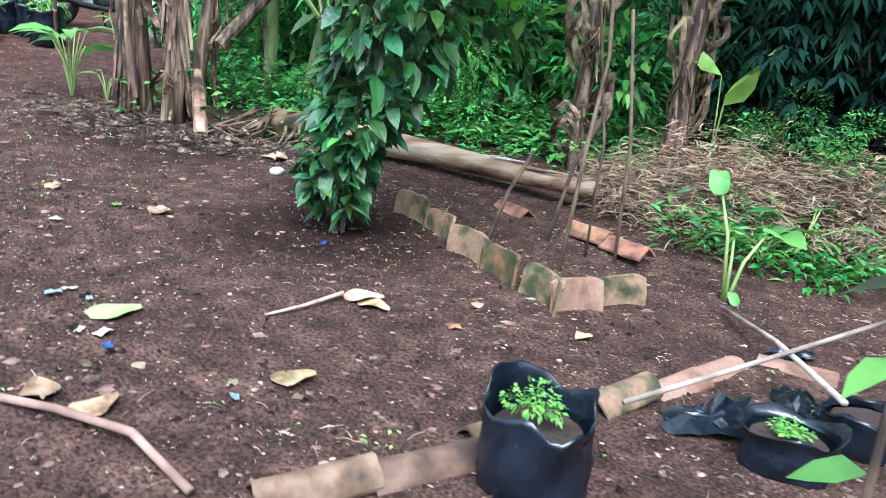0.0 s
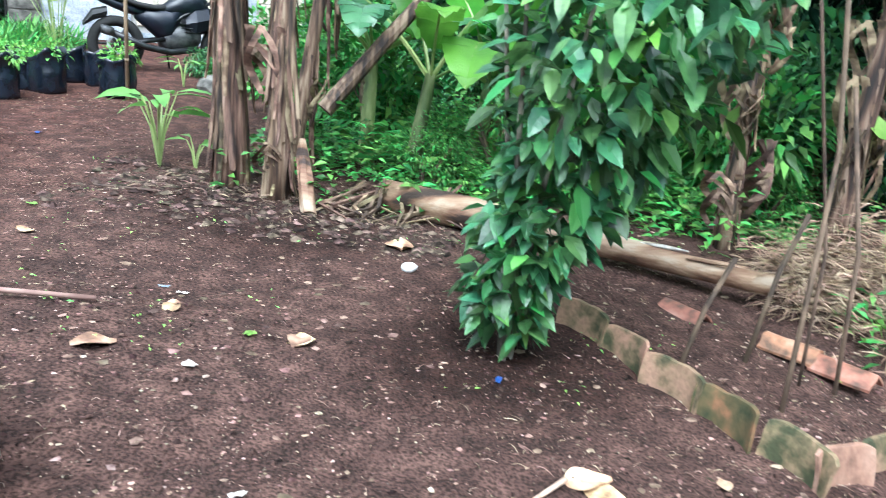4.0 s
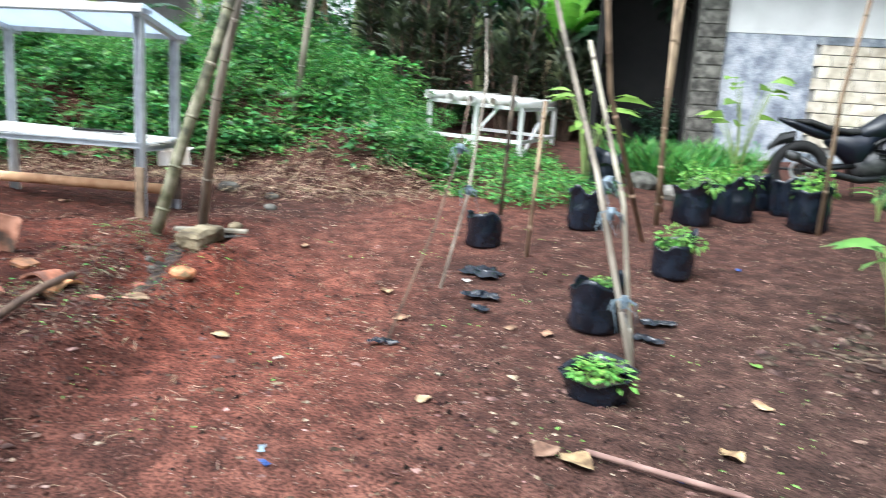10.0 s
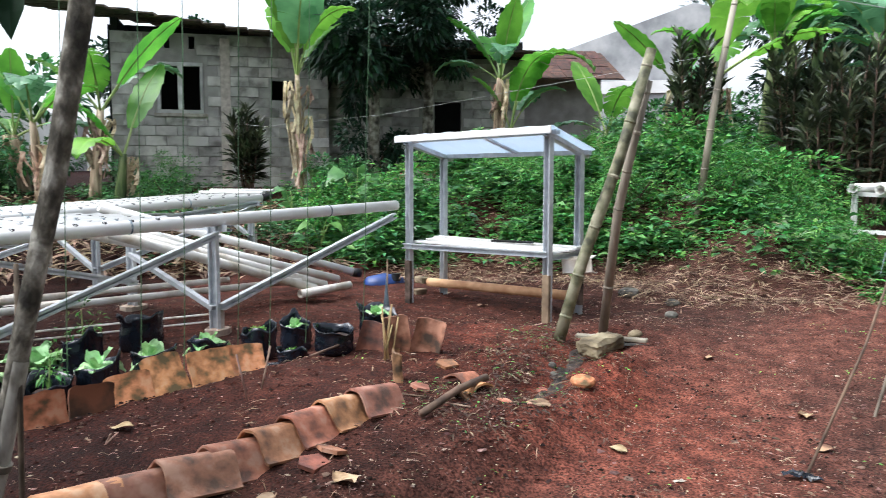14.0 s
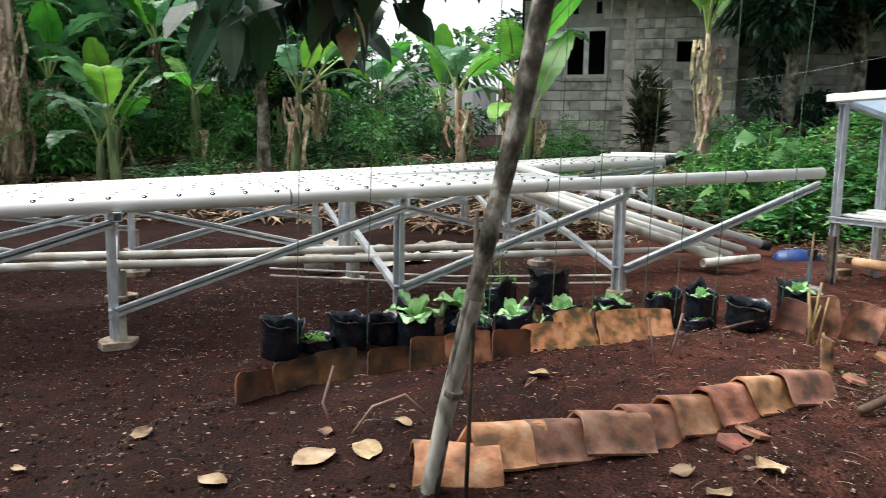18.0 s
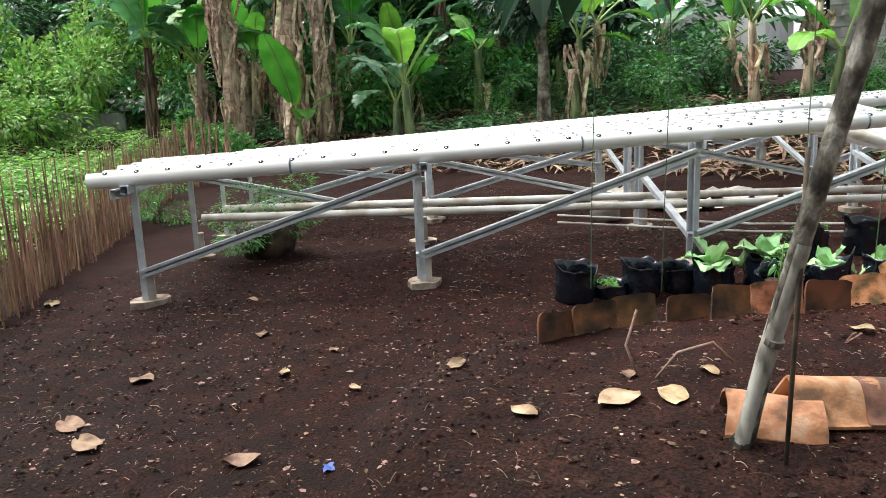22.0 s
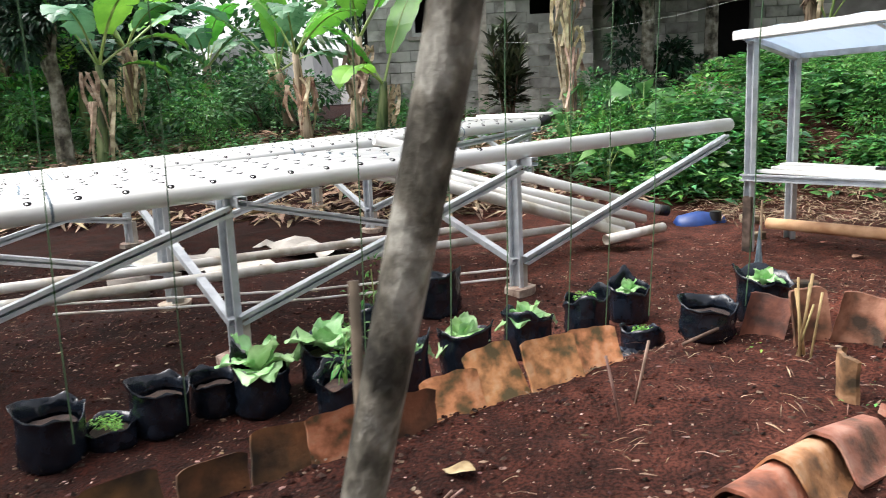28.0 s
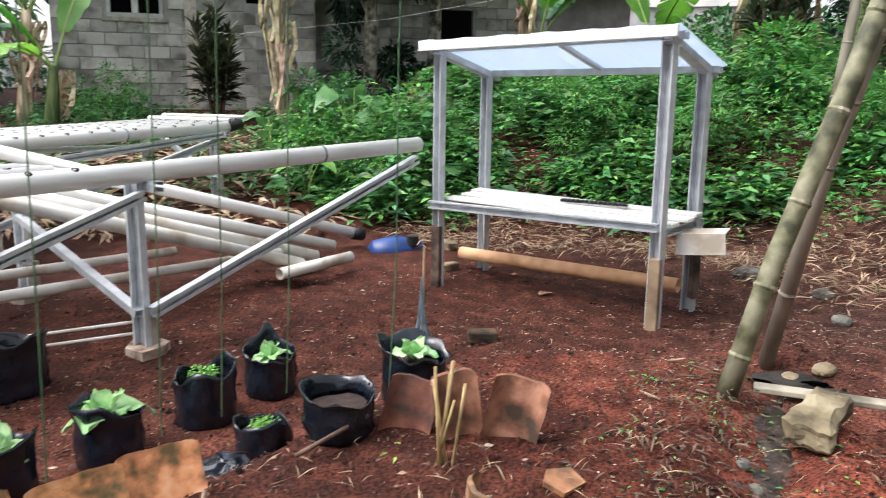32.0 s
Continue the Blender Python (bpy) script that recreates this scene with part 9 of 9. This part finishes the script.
rings = [[bm.verts.new((0.3 * k * math.cos(a) * (1 + 0.2 * math.sin(3 * a)), 0.14 * k * math.sin(a), 0.012 + 0.01 * k * math.sin(4 * a))) for a in [i * math.pi / 10 for i in range(20)]] for k in (0.3, 0.7, 1.0)]
for r0, r1 in zip(rings, rings[1:]):
    for i in range(20):
        bm.faces.new((r0[i], r0[(i + 1) % 20], r1[(i + 1) % 20], r1[i]))
bm.faces.new(rings[0])
single("wet_mud", bm, SCORCHED, G(-6.85, 3.85, 0.0), "wet black mud in the drain hollow", "mud", turn=60, smooth_shade=True)

# weeds grown up round the front of the motorcycle, and a stone beside it
for x, y, r in ((-4.45, 10.25, 0.26), (-4.25, 10.1, 0.24)):
    shrub(x, y, r, r * 1.2, "mid", label="dusty weeds grown round the motorcycle wheel", name="weed_clump")
ob = new("stone", rock(0.2, 0.7, ROCKGREY, 4.2))
ob.matrix_basis = pose(-3.95, 9.45, gz(-3.95, 9.45) + 0.06, 0, 0, 30)
tagged(ob, "mossy grey boulder by the banana clump", "stone", "loose stones")

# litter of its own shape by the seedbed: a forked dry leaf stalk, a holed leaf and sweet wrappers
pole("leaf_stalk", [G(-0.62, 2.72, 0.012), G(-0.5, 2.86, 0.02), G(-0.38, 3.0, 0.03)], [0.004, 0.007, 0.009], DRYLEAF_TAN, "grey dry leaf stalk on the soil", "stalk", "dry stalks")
dry_leaf(-0.3, 3.05, 0.17, 20, FALLEN, "forked tan dry leaf on its stalk", 0.1)
for x, y, c in ((-1.32, 2.66, CEMENT), (-1.22, 2.6, ROPEBLUE), (-1.12, 2.34, CEMENT), (-1.0, 2.28, BLUE), (-1.35, 2.2, BLUE), (-0.55, 2.14, ROPEBLUE), (-0.6, 3.7, BLUE), (-2.15, 4.05, ROPEBLUE), (-2.05, 4.02, CEMENT), (-3.95, 2.5, ROPEBLUE), (-3.86, 2.46, BLUE), (-4.7, 3.0, CEMENT), (-2.9, 3.5, BLUE)):
    bm = bmesh.new()
    n0 = random.uniform(0, 20)
    g = [[bm.verts.new((0.05 * (i / 5 - 0.5) + 0.01 * noise.noise((i + n0, j, 2)), 0.022 * (j / 3 - 0.5) * (1 + 0.7 * noise.noise((i * 0.8, n0, 1))), 0.008 + 0.018 * abs(noise.noise((i * 0.9 + n0, j, 1))))) for j in range(4)] for i in range(6)]
    for a, b in zip(g, g[1:]):
        for j in range(3):
            bm.faces.new((a[j], b[j], b[j + 1], a[j + 1]))
    single("wrapper", bm, c, (x, y, gz(x, y)), "small crumpled plastic wrapper on the soil", "litter", "litter scraps", turn=random.uniform(0, 180))

# wet drain that runs from the leaning pole past the bed corner, with stones, twigs and low weeds along it
WETMUD = ramp_mat("wet_black_mud", [(0.008, 0.007, 0.006), (0.024, 0.018, 0.014), (0.06, 0.04, 0.03)], scale=14, rough=0.45, bump=0.9, bump_scale=40)
drain = [V((*q, 0)) for q in ((-6.9, 3.7), (-6.62, 3.42), (-6.3, 3.16), (-6.1, 3.02), (-5.95, 2.92), (-5.6, 2.64))]
bm = bmesh.new()
prev = None
for i in range(41):
    k = i / 40 * 5
    j = min(4, int(k))
    p = drain[j].lerp(drain[j + 1], k - j)
    n = V((0.6, -0.8, 0)).cross(V((0, 0, 1)))
    w = (0.075 + 0.07 * noise.noise((k * 1.4, 2, 3))) * min(1.0, 0.05 + i / 6, 0.05 + (40 - i) / 8)
    c = p + n * 0.05 * noise.noise((k * 1.1, 8, 3))
    ring = []
    for u in (-1, -0.6, -0.2, 0.2, 0.6, 1):
        q = c + n * w * (u + 0.5 * noise.noise((k * 4.5, u * 2, 5)))
        ring.append(bm.verts.new((q.x, q.y, gz(q.x, q.y) + (0.008 if abs(u) < 0.9 else -0.02) + 0.014 * noise.noise((q.x * 18, q.y * 18, 1)))))
    if prev:
        for q in range(5):
            bm.faces.new((prev[q], prev[q + 1], ring[q + 1], ring[q]))
    prev = ring
single("wet_mud", bm, WETMUD, (0, 0, 0), "narrow strip of wet black mud in the drain", "mud", smooth_shade=True)
for x, y, r, f, m, lab in ((-5.66, 2.96, 0.07, 0.5, TERRA_STAIN, "reddish stone beside the wet drain"), (-5.62, 2.66, 0.055, 0.25, TERRA, "flat pinkish brick piece in the mud"), (-5.84, 2.77, 0.04, 0.3, TERRA, "flat pinkish brick piece in the mud"), (-5.48, 2.44, 0.045, 0.25, TERRA, "flat pinkish brick piece in the mud"), (-6.2, 2.98, 0.03, 0.8, ROCKGREY, "small grey pebble by the drain"), (-6.08, 2.95, 0.025, 0.8, ROCKGREY, "small grey pebble by the drain")):
    ob = new("stone", rock(r, f, m, r * 70))
    ob.matrix_basis = pose(x, y, gz(x, y) + r * f * 0.35, random.uniform(-8, 8), random.uniform(-8, 8), random.uniform(0, 180))
    tagged(ob, lab, "stone", "drain stones")
bm = bmesh.new()
slab(bm, -0.2, 0.2, -0.075, 0.075, -0.03, 0.085, 0.02)
bmesh.ops.subdivide_edges(bm, edges=bm.edges[:], cuts=5, use_grid_fill=True)
for v in bm.verts:
    v.co += 0.012 * noise.noise(v.co * 32) * V((1, 1, 1)) + V((0.03 * noise.noise(v.co * 9), 0.03 * noise.noise(v.co * 7 + V((3, 0, 0))), 0.03 * noise.noise(v.co * 6 + V((0, 5, 0)))))
ob = single("stone", bm, STONE, G(-6.3, 3.36, 0.02), "squared yellowish stone block beside the wet drain", "stone", "drain stones", turn=128, smooth_shade=False)
DRAINBITS = ramp_mat("damp_leaf_scraps", [(0.025, 0.016, 0.011), (0.08, 0.05, 0.034), (0.2, 0.14, 0.095)], scale=9, rough=0.85, bump=0.3, vary=0.3, island=True)
drain_side = scatter(620, -7.0, -5.0, 1.9, 3.9, lambda x, y: max(0.0, 1 - seg_dist(x, y, -6.6, 3.25, -5.4, 2.35) / 0.55))
weeds("drain_litter", drain_side, 4, 0.045, 0.02, DRAINBITS, "dry leaf scraps and twigs along the drain", 0.16, 0.15)
weeds("drain_weeds", drain_side[::11], 7, 0.022, 0.035, LEAF_LT, "small green weeds along the wet drain")
for i in range(16):
    x, y = random.choice(drain_side)
    a, ln = random.uniform(0, 6.28), random.uniform(0.06, 0.16)
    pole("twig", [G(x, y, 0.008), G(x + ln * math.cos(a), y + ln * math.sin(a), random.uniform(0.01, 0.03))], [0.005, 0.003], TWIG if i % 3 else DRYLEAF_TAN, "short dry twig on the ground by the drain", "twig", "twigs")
for x, y, rz, k in ((-5.74, 2.24, 30, 0), (-5.6, 2.36, 110, 1), (-5.5, 2.2, 70, 2)):
    put_tile(T_BROKEN[k], (x, y, gz(x, y) + 0.004), -96, (8, -6, 12)[k], rz, "broken piece of orange roof tile at the bed corner", "tile shards")
# shreds of dead sheath heaped round the foot of the banana clump
weeds("clump_shreds", scatter(150, -3.0, -1.2, 5.2, 6.2, lambda x, y: max(0.0, 1 - seg_dist(x, y, -2.6, 5.75, -1.5, 5.62) / 0.42)), 3, 0.1, 0.06, DRAINBITS, "grey-brown shreds of dead sheath heaped under the banana clump", 0.1, 0.25)
